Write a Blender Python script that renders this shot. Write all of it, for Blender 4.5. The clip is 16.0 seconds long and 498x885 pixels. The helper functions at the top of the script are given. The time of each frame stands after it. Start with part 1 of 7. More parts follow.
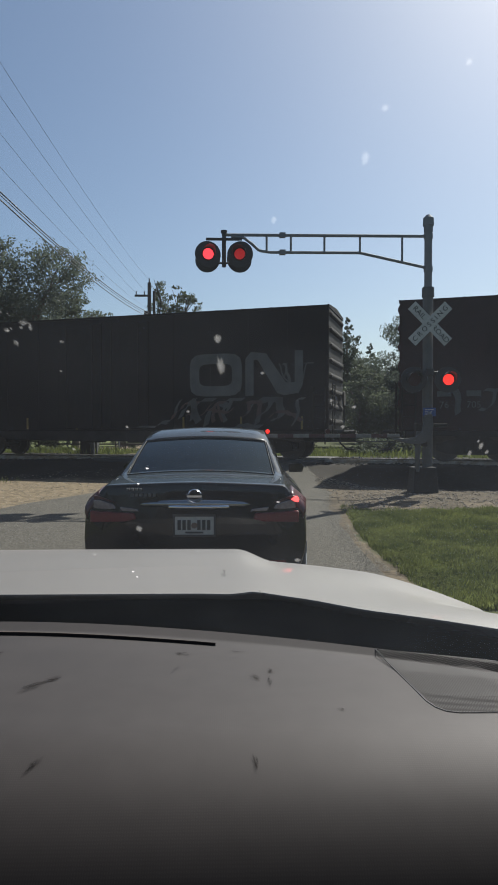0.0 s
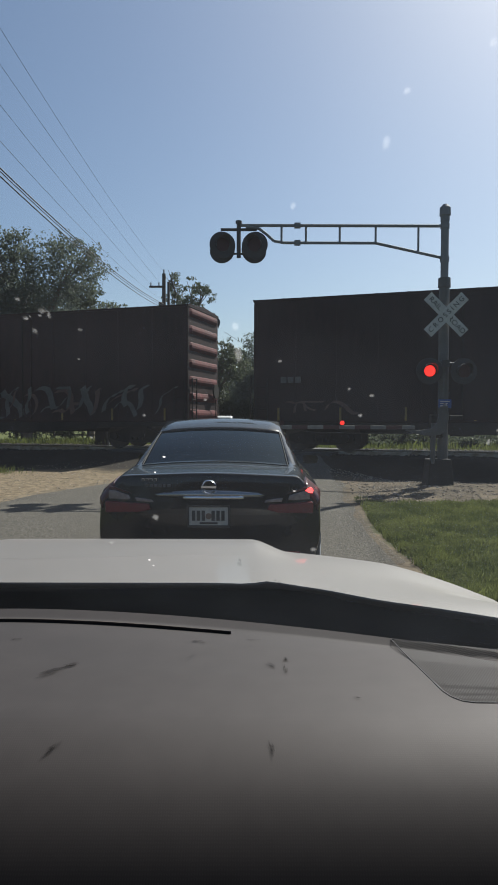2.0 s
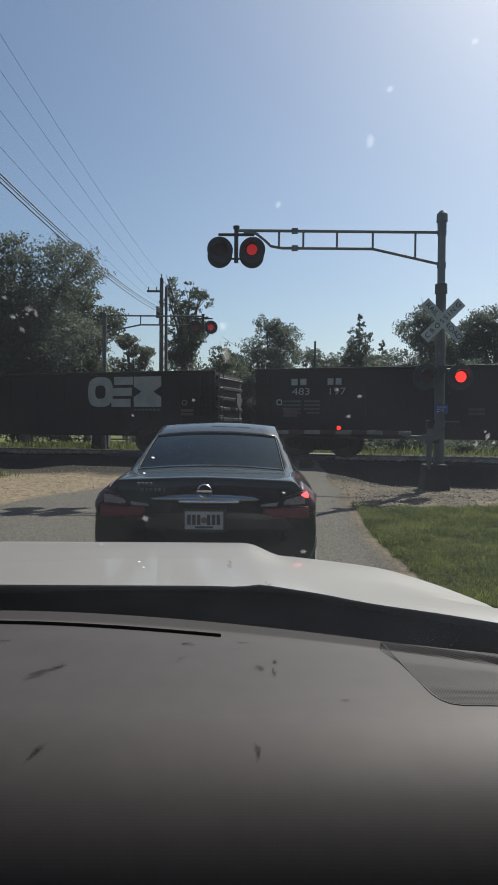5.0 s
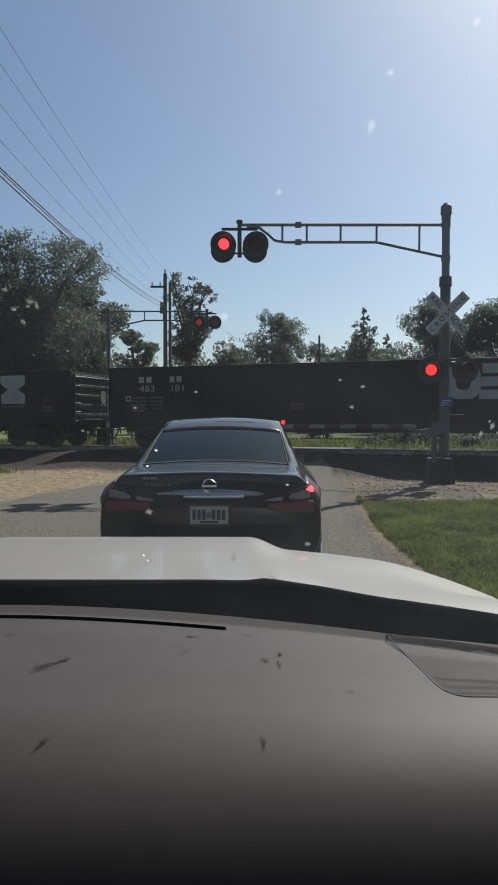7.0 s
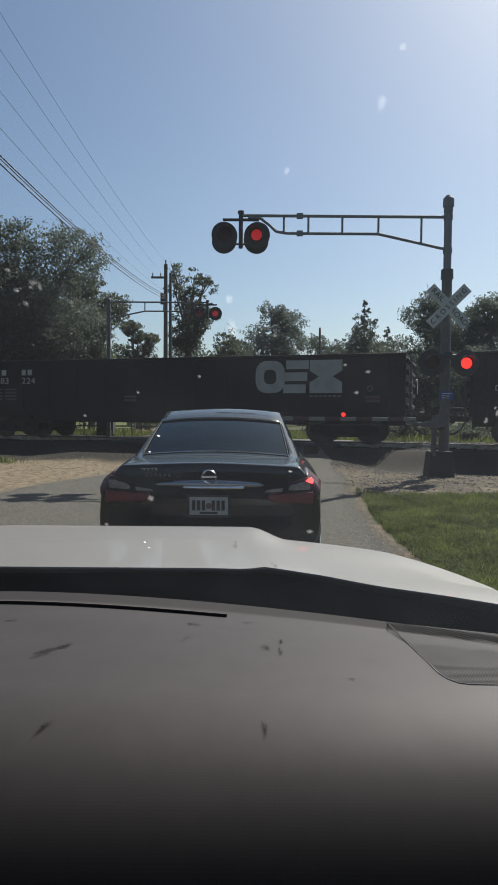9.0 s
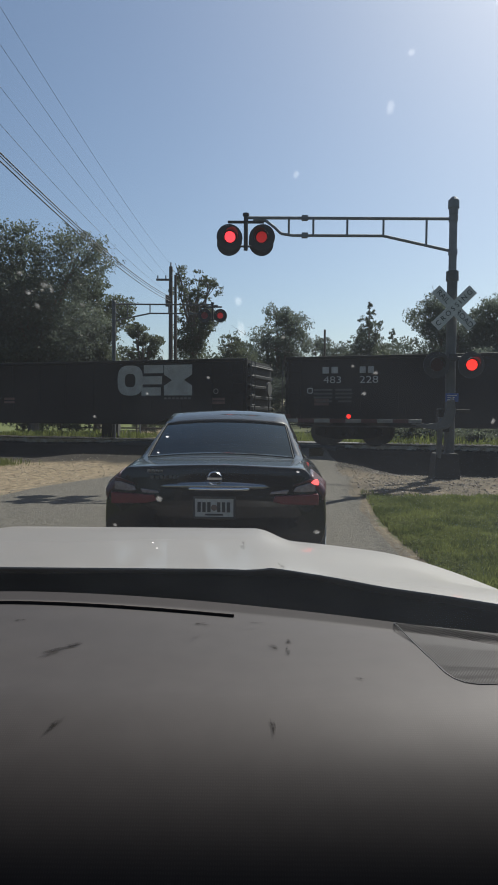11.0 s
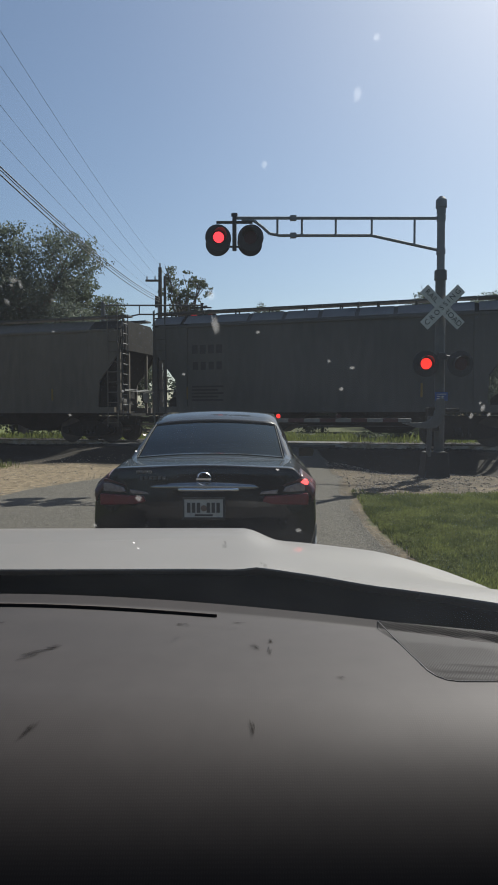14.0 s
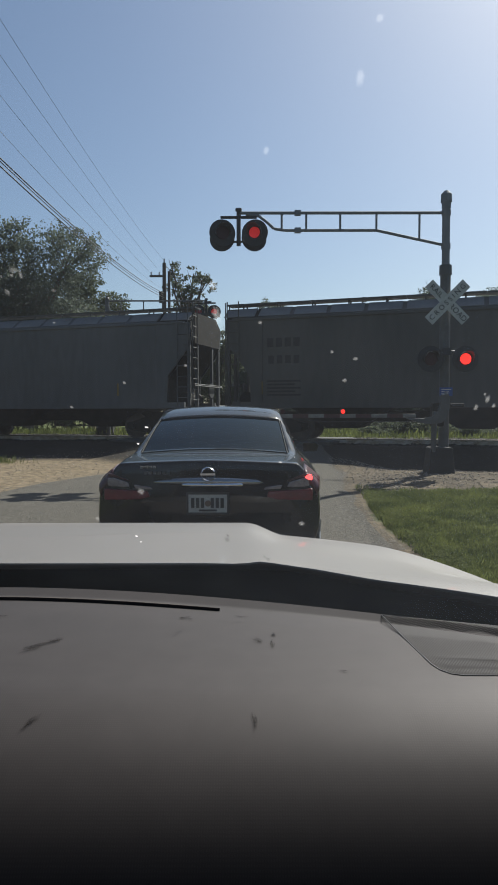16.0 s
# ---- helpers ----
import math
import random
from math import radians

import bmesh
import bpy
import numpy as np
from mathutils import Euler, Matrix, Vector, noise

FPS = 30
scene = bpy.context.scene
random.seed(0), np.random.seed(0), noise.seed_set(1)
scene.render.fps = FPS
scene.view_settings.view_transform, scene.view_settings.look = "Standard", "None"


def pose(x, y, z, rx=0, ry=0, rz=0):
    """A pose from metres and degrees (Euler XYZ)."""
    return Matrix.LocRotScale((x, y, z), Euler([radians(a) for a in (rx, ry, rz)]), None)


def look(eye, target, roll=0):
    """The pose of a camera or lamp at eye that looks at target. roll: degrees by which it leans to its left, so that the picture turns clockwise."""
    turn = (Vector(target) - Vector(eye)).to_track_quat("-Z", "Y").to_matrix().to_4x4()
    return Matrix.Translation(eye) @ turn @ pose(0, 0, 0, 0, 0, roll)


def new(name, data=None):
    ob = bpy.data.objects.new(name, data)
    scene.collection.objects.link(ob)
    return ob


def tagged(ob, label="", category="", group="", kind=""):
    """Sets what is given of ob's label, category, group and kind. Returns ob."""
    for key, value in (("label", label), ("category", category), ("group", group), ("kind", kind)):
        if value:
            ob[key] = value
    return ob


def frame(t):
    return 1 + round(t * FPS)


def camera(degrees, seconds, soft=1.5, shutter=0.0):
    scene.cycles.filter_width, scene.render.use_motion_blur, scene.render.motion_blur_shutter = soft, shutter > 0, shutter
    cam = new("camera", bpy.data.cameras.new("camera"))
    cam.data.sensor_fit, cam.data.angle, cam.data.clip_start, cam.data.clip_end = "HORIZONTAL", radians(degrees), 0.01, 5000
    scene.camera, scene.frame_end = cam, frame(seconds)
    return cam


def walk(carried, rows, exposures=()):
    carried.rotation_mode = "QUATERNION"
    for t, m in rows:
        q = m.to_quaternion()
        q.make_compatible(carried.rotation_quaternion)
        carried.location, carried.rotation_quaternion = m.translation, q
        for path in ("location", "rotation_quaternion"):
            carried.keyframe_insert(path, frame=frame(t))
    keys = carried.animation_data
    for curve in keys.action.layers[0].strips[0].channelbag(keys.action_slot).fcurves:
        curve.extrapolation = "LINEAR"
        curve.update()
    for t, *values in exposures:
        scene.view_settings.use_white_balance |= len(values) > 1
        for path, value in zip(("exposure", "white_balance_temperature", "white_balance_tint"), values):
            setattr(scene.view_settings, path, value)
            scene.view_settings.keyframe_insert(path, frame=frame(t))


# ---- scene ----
# ---- camera and its walk: seconds, x, y, z, pitch, roll, yaw ----
PATH = [
    (0.0, -0.008, -0.004, 1.511, -1.05, 0.01, -1.36),
    (0.5, -0.008, -0.009, 1.513, -1.24, -0.02, -0.70),
    (1.0, -0.011, -0.005, 1.509, -1.43, -0.30, -0.47),
    (1.5, -0.013, -0.007, 1.508, -1.37, -0.47, -0.05),
    (2.0, -0.011, -0.004, 1.508, -1.79, -0.14, -0.15),
    (2.5, -0.009, -0.005, 1.507, -1.59, -0.55, -0.56),
    (3.0, -0.004, -0.006, 1.510, -1.50, 0.14, -0.33),
    (3.5, -0.002, -0.004, 1.506, -1.42, -0.05, -0.53),
    (4.0, -0.002, -0.005, 1.506, -1.26, -0.27, -0.58),
    (6.5, -0.001, 0.001, 1.499, -1.60, -0.26, -0.13),
    (7.0, 0.000, 0.000, 1.500, -1.80, 0.00, -0.00),
    (7.5, -0.002, 0.006, 1.495, -2.48, -0.22, 0.52),
    (8.0, -0.005, 0.006, 1.492, -2.28, -0.86, 0.18),
    (8.5, -0.010, 0.004, 1.492, -2.33, -1.08, 0.14),
    (9.0, -0.004, 0.004, 1.493, -2.49, -0.43, -0.02),
    (9.2, -0.008, 0.002, 1.491, -2.29, -0.79, 0.20),
    (11.5, -0.007, -0.002, 1.492, -2.36, -0.19, 0.42),
    (12.0, 0.000, 0.007, 1.491, -3.07, 0.18, 0.18),
    (12.5, 0.000, 0.001, 1.492, -2.15, 0.01, -0.03),
    (13.0, 0.002, 0.003, 1.491, -2.37, 0.12, -0.16),
    (13.5, 0.006, 0.008, 1.488, -2.51, 0.27, -0.59),
    (14.0, 0.007, 0.007, 1.488, -2.28, 0.06, -0.39),
    (14.5, 0.010, 0.005, 1.490, -2.22, 0.34, -0.41),
    (15.0, 0.007, 0.010, 1.487, -2.55, 0.03, -0.32),
    (15.5, 0.005, -0.002, 1.491, -3.08, 0.13, -0.21),
    (16.0, 0.009, 0.012, 1.484, -2.65, 0.08, -0.02),
]

cam = camera(41.0, 16.0, soft=1.7)
walk(cam, [(t, pose(x, y, z, 90 + p, r, w)) for t, x, y, z, p, r, w in PATH])

# ---- world and sun ----
SUN_DIR = Vector((3.30, 4.43, 5.67)).normalized()
sun_el = math.asin(SUN_DIR.z)
sun_az = math.atan2(SUN_DIR.x, SUN_DIR.y)
world = bpy.data.worlds.new("world")
scene.world = world
world.use_nodes = True
wn = world.node_tree.nodes
sky = wn.new("ShaderNodeTexSky")
sky.sky_type = "NISHITA"
sky.sun_disc = False
sky.sun_elevation = sun_el
sky.sun_rotation = sun_az
sky.air_density = 1.0
sky.dust_density = 1.5
sky.ozone_density = 3.0
wn["Background"].inputs["Strength"].default_value = 0.062
world.node_tree.links.new(sky.outputs[0], wn["Background"].inputs["Color"])
sun_data = bpy.data.lights.new("sun", "SUN")
sun_data.energy = 5.0
sun_data.angle = radians(0.53)
sun_data.color = (1.0, 0.96, 0.90)
sun = new("sun", sun_data)
sun.matrix_world = look((0, 0, 60), Vector((0, 0, 60)) - SUN_DIR)
scene.view_settings.exposure = 0.75


# ---- materials ----
def mat(name, c1, c2=None, scale=6.0, rough=0.6, metal=0.0, bump=0.0, bscale=None, coat=0.0, spec=0.5, rvar=0.1, per_piece=0.0, detail=6.0, stretch=(1, 1, 1)):
    m = bpy.data.materials.new(name)
    m.use_nodes = True
    n, l = m.node_tree.nodes, m.node_tree.links
    b = n["Principled BSDF"]
    c2 = c2 or tuple(v * 0.7 for v in c1)
    tc = n.new("ShaderNodeTexCoord")
    mp = n.new("ShaderNodeMapping")
    mp.inputs["Scale"].default_value = stretch
    l.new(tc.outputs["Object"], mp.inputs[0])
    t1, t2 = n.new("ShaderNodeTexNoise"), n.new("ShaderNodeTexNoise")
    for t, s in ((t1, scale), (t2, scale * 11.3)):
        t.inputs["Scale"].default_value = s
        t.inputs["Detail"].default_value = detail
        l.new(mp.outputs[0], t.inputs["Vector"])
    mid = n.new("ShaderNodeMath")
    mid.operation = "MULTIPLY_ADD"
    mid.inputs[1].default_value = 0.4
    l.new(t2.outputs["Fac"], mid.inputs[0])
    sc = n.new("ShaderNodeMath")
    sc.operation = "MULTIPLY"
    sc.inputs[1].default_value = 0.6
    l.new(t1.outputs["Fac"], sc.inputs[0])
    l.new(sc.outputs[0], mid.inputs[2])
    ramp = n.new("ShaderNodeValToRGB")
    ramp.color_ramp.elements[0].position, ramp.color_ramp.elements[1].position = 0.36, 0.64
    ramp.color_ramp.elements[0].color, ramp.color_ramp.elements[1].color = (*c2, 1), (*c1, 1)
    l.new(mid.outputs[0], ramp.inputs[0])
    col = ramp.outputs[0]
    if per_piece:
        oi = n.new("ShaderNodeObjectInfo")
        gi = n.new("ShaderNodeNewGeometry")
        ad = n.new("ShaderNodeMath")
        ad.operation = "ADD"
        l.new(oi.outputs["Random"], ad.inputs[0])
        l.new(gi.outputs["Random Per Island"], ad.inputs[1])
        rg = n.new("ShaderNodeMapRange")
        rg.inputs["From Max"].default_value = 2.0
        rg.inputs["To Min"].default_value = 1 - per_piece
        rg.inputs["To Max"].default_value = 1 + per_piece
        l.new(ad.outputs[0], rg.inputs[0])
        hs = n.new("ShaderNodeHueSaturation")
        l.new(rg.outputs[0], hs.inputs["Value"])
        l.new(col, hs.inputs["Color"])
        col = hs.outputs[0]
    l.new(col, b.inputs["Base Color"])
    rr = n.new("ShaderNodeMapRange")
    rr.inputs["To Min"].default_value = max(0.02, rough - rvar)
    rr.inputs["To Max"].default_value = min(1, rough + rvar)
    l.new(t1.outputs["Fac"], rr.inputs[0])
    l.new(rr.outputs[0], b.inputs["Roughness"])
    b.inputs["Metallic"].default_value = metal
    b.inputs["Coat Weight"].default_value = coat
    b.inputs["Coat Roughness"].default_value = 0.06
    b.inputs["Specular IOR Level"].default_value = spec
    if bump:
        bp = n.new("ShaderNodeBump")
        bp.inputs["Strength"].default_value = min(1.0, bump)
        bp.inputs["Distance"].default_value = 0.02 * bump
        t3 = n.new("ShaderNodeTexNoise")
        t3.inputs["Scale"].default_value = bscale or scale * 8
        t3.inputs["Detail"].default_value = 4
        l.new(mp.outputs[0], t3.inputs["Vector"])
        l.new(t3.outputs["Fac"], bp.inputs["Height"])
        l.new(bp.outputs[0], b.inputs["Normal"])
    return m


def glow(name, colour, strength):
    m = bpy.data.materials.new(name)
    m.use_nodes = True
    b = m.node_tree.nodes["Principled BSDF"]
    b.inputs["Base Color"].default_value = (*colour, 1)
    b.inputs["Emission Color"].default_value = (*colour, 1)
    b.inputs["Emission Strength"].default_value = strength
    return m


def pane(name, tint, rough=0.01, dust_glare=0.0, sheen=0.07, gloss=(1, 1, 1)):
    """Thin glass: tinted see-through with a mirror sheen, and a dusty film that carries the sun's bluish glare."""
    m = bpy.data.materials.new(name)
    m.use_nodes = True
    n, l = m.node_tree.nodes, m.node_tree.links
    n.remove(n["Principled BSDF"])
    tr, gl = n.new("ShaderNodeBsdfTransparent"), n.new("ShaderNodeBsdfGlossy")
    tr.inputs[0].default_value = (*tint, 1)
    gl.inputs["Roughness"].default_value = rough
    gl.inputs["Color"].default_value = (*gloss, 1)
    lw = n.new("ShaderNodeLayerWeight")
    lw.inputs["Blend"].default_value = 0.5
    pw = n.new("ShaderNodeMath")
    pw.operation, pw.inputs[1].default_value = "POWER", 6.0
    l.new(lw.outputs["Facing"], pw.inputs[0])
    fr = n.new("ShaderNodeMath")
    fr.operation, fr.inputs[1].default_value, fr.inputs[2].default_value = "MULTIPLY_ADD", 0.85, sheen
    l.new(pw.outputs[0], fr.inputs[0])
    mx = n.new("ShaderNodeMixShader")
    l.new(fr.outputs[0], mx.inputs[0])
    l.new(tr.outputs[0], mx.inputs[1])
    l.new(gl.outputs[0], mx.inputs[2])
    last = mx.outputs[0]
    if dust_glare:
        df = n.new("ShaderNodeBsdfTranslucent")
        df.inputs[0].default_value = (0.70, 0.79, 0.91, 1)
        nz = n.new("ShaderNodeTexNoise")
        nz.inputs["Scale"].default_value = 9.0
        nz.inputs["Detail"].default_value = 8.0
        tc = n.new("ShaderNodeTexCoord")
        l.new(tc.outputs["Object"], nz.inputs["Vector"])
        mr = n.new("ShaderNodeMapRange")
        mr.inputs["To Min"].default_value = dust_glare * 0.4
        mr.inputs["To Max"].default_value = dust_glare * 1.6
        l.new(nz.outputs["Fac"], mr.inputs[0])
        # more film towards +x: glare on the sun's side is put into its amount
        sx, side, ml = n.new("ShaderNodeSeparateXYZ"), n.new("ShaderNodeMapRange"), n.new("ShaderNodeMath")
        l.new(tc.outputs["Object"], sx.inputs[0])
        side.inputs["From Min"].default_value, side.inputs["From Max"].default_value = -0.40, 0.40
        side.inputs["To Min"].default_value, side.inputs["To Max"].default_value = 0.62, 1.32
        l.new(sx.outputs["X"], side.inputs[0])
        ml.operation = "MULTIPLY"
        l.new(mr.outputs[0], ml.inputs[0])
        l.new(side.outputs[0], ml.inputs[1])
        m2 = n.new("ShaderNodeMixShader")
        l.new(ml.outputs[0], m2.inputs[0])
        l.new(last, m2.inputs[1])
        l.new(df.outputs[0], m2.inputs[2])
        last = m2.outputs[0]
    l.new(last, n["Material Output"].inputs[0])
    return m


def leaf_mat(name, c1, c2, scale=0.35, vary=0.35, rough=0.6, spec=0.25):
    m = mat(name, c1, c2, scale=scale, rough=rough, per_piece=vary, spec=spec)
    n, l = m.node_tree.nodes, m.node_tree.links
    b = n["Principled BSDF"]
    tl = n.new("ShaderNodeBsdfTranslucent")
    src = b.inputs["Base Color"].links[0].from_socket
    l.new(src, tl.inputs[0])
    mx = n.new("ShaderNodeMixShader")
    mx.inputs[0].default_value = 0.48
    l.new(b.outputs[0], mx.inputs[1])
    l.new(tl.outputs[0], mx.inputs[2])
    l.new(mx.outputs[0], n["Material Output"].inputs[0])
    return m


def soft_mark(name, colour, most, scale, through_light=False):
    """A thin patchy mark that fades out towards its edge."""
    m = bpy.data.materials.new(name)
    m.use_nodes = True
    n, l = m.node_tree.nodes, m.node_tree.links
    n.remove(n["Principled BSDF"])
    df = n.new("ShaderNodeBsdfTranslucent" if through_light else "ShaderNodeBsdfDiffuse")
    tr, mx = n.new("ShaderNodeBsdfTransparent"), n.new("ShaderNodeMixShader")
    df.inputs[0].default_value = (*colour, 1)
    nz = n.new("ShaderNodeTexNoise")
    nz.inputs["Scale"].default_value = scale
    nz.inputs["Detail"].default_value = 4.0
    tc, mr = n.new("ShaderNodeTexCoord"), n.new("ShaderNodeMapRange")
    l.new(tc.outputs["Object"], nz.inputs["Vector"])
    mr.inputs["From Min"].default_value, mr.inputs["From Max"].default_value = 0.3, 0.65
    mr.inputs["To Min"].default_value, mr.inputs["To Max"].default_value = 0.1, most
    l.new(nz.outputs["Fac"], mr.inputs[0])
    at = n.new("ShaderNodeAttribute")
    at.attribute_name = "fade"
    ml = n.new("ShaderNodeMath")
    ml.operation = "MULTIPLY"
    l.new(mr.outputs[0], ml.inputs[0])
    l.new(at.outputs["Fac"], ml.inputs[1])
    l.new(ml.outputs[0], mx.inputs[0])
    l.new(tr.outputs[0], mx.inputs[1])
    l.new(df.outputs[0], mx.inputs[2])
    l.new(mx.outputs[0], n["Material Output"].inputs[0])
    return m


M = dict(
    asphalt=mat("asphalt", (0.150, 0.137, 0.117), (0.030, 0.028, 0.025), scale=34, rough=0.95, bump=0.8, bscale=130, spec=0.08, detail=7.0),
    crossing=mat("crossing_panel", (0.06, 0.057, 0.054), (0.035, 0.033, 0.032), scale=2, rough=0.9, bump=0.5, bscale=50),
    stone=mat("ballast_stone", (0.36, 0.32, 0.27), (0.16, 0.13, 0.10), scale=4, rough=0.95, per_piece=0.5, bump=0.4, bscale=30, spec=0.1),
    steel=mat("rail_steel", (0.42, 0.40, 0.38), (0.2, 0.15, 0.11), scale=3, rough=0.35, metal=0.9),
    tie=mat("tie_wood", (0.06, 0.05, 0.04), (0.03, 0.026, 0.022), scale=5, rough=0.9, bump=0.4, stretch=(1, 6, 1)),
    mast=mat("weathered_mast_steel", (0.095, 0.097, 0.097), (0.06, 0.061, 0.062), scale=5, rough=0.6, metal=0.2, bump=0.05),
    dusty=mat("dusty_roof_steel", (0.155, 0.158, 0.162), (0.105, 0.108, 0.112), scale=2.5, rough=0.7, bump=0.1),
    rung=mat("worn_ladder_steel", (0.058, 0.057, 0.056), (0.034, 0.034, 0.033), scale=5, rough=0.6),
    plate=mat("plate_dusty_white", (0.46, 0.455, 0.43), (0.35, 0.345, 0.33), scale=25, rough=0.6),
    spot=mat("faded_orange_spot", (0.16, 0.10, 0.07), (0.12, 0.08, 0.06), scale=60, rough=0.6),
    dark_chrome=mat("dim_chrome", (0.34, 0.35, 0.36), (0.26, 0.27, 0.28), scale=6, rough=0.22, metal=1.0),
    rear_glass=pane("rear_glass", (0.022, 0.040, 0.048), 0.015, 0.0, 0.058, (0.72, 0.92, 1.0)),
    galv=mat("galvanised_steel", (0.19, 0.203, 0.225), (0.14, 0.15, 0.168), scale=5, rough=0.75, metal=0.1, bump=0.05),
    black=mat("signal_black", (0.022, 0.021, 0.024), (0.014, 0.0135, 0.015), scale=6, rough=0.6),
    lens=mat("dark_red_lens", (0.045, 0.007, 0.008), (0.03, 0.004, 0.005), scale=30, rough=0.45, spec=0.3),
    # far lens is paler: light from behind is put into its colour
    lens_far=mat("backlit_red_lens", (0.30, 0.05, 0.055), (0.20, 0.03, 0.035), scale=30, rough=0.4, spec=0.3),
    sign=mat("sign_white", (0.52, 0.52, 0.495), (0.38, 0.38, 0.36), scale=5, rough=0.5),
    letter=mat("sign_black_paint", (0.02, 0.02, 0.02), (0.03, 0.03, 0.03), scale=8, rough=0.6),
    blue=mat("sign_blue", (0.022, 0.068, 0.24), (0.018, 0.055, 0.19), scale=6, rough=0.5),
    red_paint=mat("stripe_red", (0.065, 0.016, 0.018), (0.04, 0.014, 0.014), scale=6, rough=0.5),
    white_paint=mat("stripe_white", (0.17, 0.167, 0.16), (0.11, 0.108, 0.103), scale=6, rough=0.5),
    concrete=mat("dark_concrete", (0.020, 0.019, 0.018), (0.012, 0.0115, 0.011), scale=3, rough=0.9, bump=0.4),
    box_a=mat("brown_black_steel", (0.0135, 0.0112, 0.011), (0.008, 0.007, 0.007), scale=0.7, rough=0.7, bump=0.15, bscale=3, stretch=(1, 1, 0.25), spec=0.18),
    box_b=mat("oxide_red_steel", (0.034, 0.0165, 0.017), (0.016, 0.009, 0.0095), scale=0.7, rough=0.7, bump=0.15, bscale=3, stretch=(1, 1, 0.25), spec=0.18),
    box_c=mat("dark_oxide_steel", (0.028, 0.015, 0.0155), (0.014, 0.0088, 0.0088), scale=0.6, rough=0.7, bump=0.15, bscale=3, stretch=(1, 1, 0.25), spec=0.18),
    end_red=mat("end_rib_lit_red", (0.115, 0.034, 0.036), (0.050, 0.017, 0.018), scale=1.4, rough=0.8, spec=0.15, stretch=(1, 1, 0.4)),
    gond=mat("gondola_black", (0.0115, 0.0128, 0.0132), (0.007, 0.0078, 0.0082), scale=0.6, rough=0.65, bump=0.12, bscale=4, stretch=(1, 1, 0.3), spec=0.18),
    hop_a=mat("hopper_tan_grey", (0.113, 0.094, 0.072), (0.069, 0.058, 0.046), scale=0.5, rough=0.65, bump=0.1, bscale=3, stretch=(1, 1, 0.2)),
    hop_b=mat("hopper_blue_grey", (0.083, 0.087, 0.092), (0.055, 0.058, 0.062), scale=0.5, rough=0.6, bump=0.1, bscale=3, stretch=(1, 1, 0.2)),
    hop_c=mat("hopper_olive_grey", (0.076, 0.070, 0.062), (0.048, 0.046, 0.040), scale=0.5, rough=0.65, bump=0.1, bscale=3, stretch=(1, 1, 0.2)),
    under=mat("underframe_grime", (0.030, 0.027, 0.024), (0.014, 0.013, 0.012), scale=3, rough=0.85, bump=0.2, spec=0.18),
    wheel=mat("wheel_steel", (0.07, 0.055, 0.045), (0.03, 0.025, 0.02), scale=4, rough=0.6, metal=0.4),
    stencil=mat("stencil_white", (0.42, 0.42, 0.40), (0.25, 0.25, 0.24), scale=5, rough=0.7),
    logo=mat("logo_cream", (0.36, 0.36, 0.33), (0.24, 0.24, 0.22), scale=2.5, rough=0.7),
    logo_dim=mat("logo_faded_grey", (0.12, 0.12, 0.112), (0.075, 0.075, 0.07), scale=2.0, rough=0.75),
    tag_a=mat("spray_grey", (0.085, 0.09, 0.082), (0.05, 0.05, 0.047), scale=2.5, rough=0.7),
    tag_b=mat("spray_rust", (0.10, 0.05, 0.04), (0.06, 0.035, 0.03), scale=2.5, rough=0.7),
    yellow=mat("reflector_yellow", (0.22, 0.14, 0.02), (0.13, 0.085, 0.015), scale=6, rough=0.5),
    black_paint=mat("car_paint_black", (0.002, 0.0025, 0.004), (0.0015, 0.002, 0.003), scale=2, rough=0.5, coat=0.7, rvar=0.02, spec=0.03),
    tint=pane("tinted_glass", (0.06, 0.068, 0.075), 0.02, 0.0, 0.03),
    chrome=mat("chrome", (0.75, 0.75, 0.76), (0.65, 0.65, 0.66), scale=5, rough=0.1, metal=1.0, rvar=0.04),
    tail=mat("tail_light_red", (0.165, 0.007, 0.015), (0.10, 0.005, 0.010), scale=20, rough=0.35, coat=0.12, rvar=0.03),
    tail_dark=mat("tail_light_smoked_red", (0.06, 0.005, 0.008), (0.035, 0.004, 0.005), scale=20, rough=0.3, coat=0.3),
    tail_clear=mat("tail_light_clear", (0.26, 0.22, 0.22), (0.14, 0.115, 0.115), scale=25, rough=0.25, coat=0.4, rvar=0.03),
    rubber=mat("tyre_rubber", (0.035, 0.034, 0.033), (0.02, 0.02, 0.02), scale=8, rough=0.85),
    trim=mat("black_trim", (0.02, 0.02, 0.021), (0.014, 0.014, 0.014), scale=8, rough=0.5),
    hood=mat("hood_pearl_white", (0.176, 0.161, 0.152), (0.154, 0.142, 0.134), scale=1.2, rough=0.48, coat=0.26, rvar=0.08, bump=0.02, bscale=60),
    dash=mat("dash_vinyl", (0.0328, 0.0288, 0.0279), (0.0240, 0.0210, 0.0203), scale=2.6, rough=0.68, bump=0.05, bscale=900, spec=0.30),
    dash_dark=soft_mark("dash_smudge", (0.006, 0.0055, 0.0052), 0.42, 200.0),
    cabin=mat("cabin_lining", (0.07, 0.067, 0.064), (0.05, 0.048, 0.046), scale=3, rough=0.9),
    cowl=mat("cowl_plastic", (0.003, 0.003, 0.0033), (0.002, 0.002, 0.002), scale=5, rough=0.95, bump=0.1, spec=0.02),
    slot=mat("slot_brown", (0.045, 0.034, 0.028), (0.03, 0.023, 0.018), scale=40, rough=0.8),
    grille_in=mat("grille_well", (0.03, 0.029, 0.028), (0.02, 0.02, 0.02), scale=40, rough=0.8),
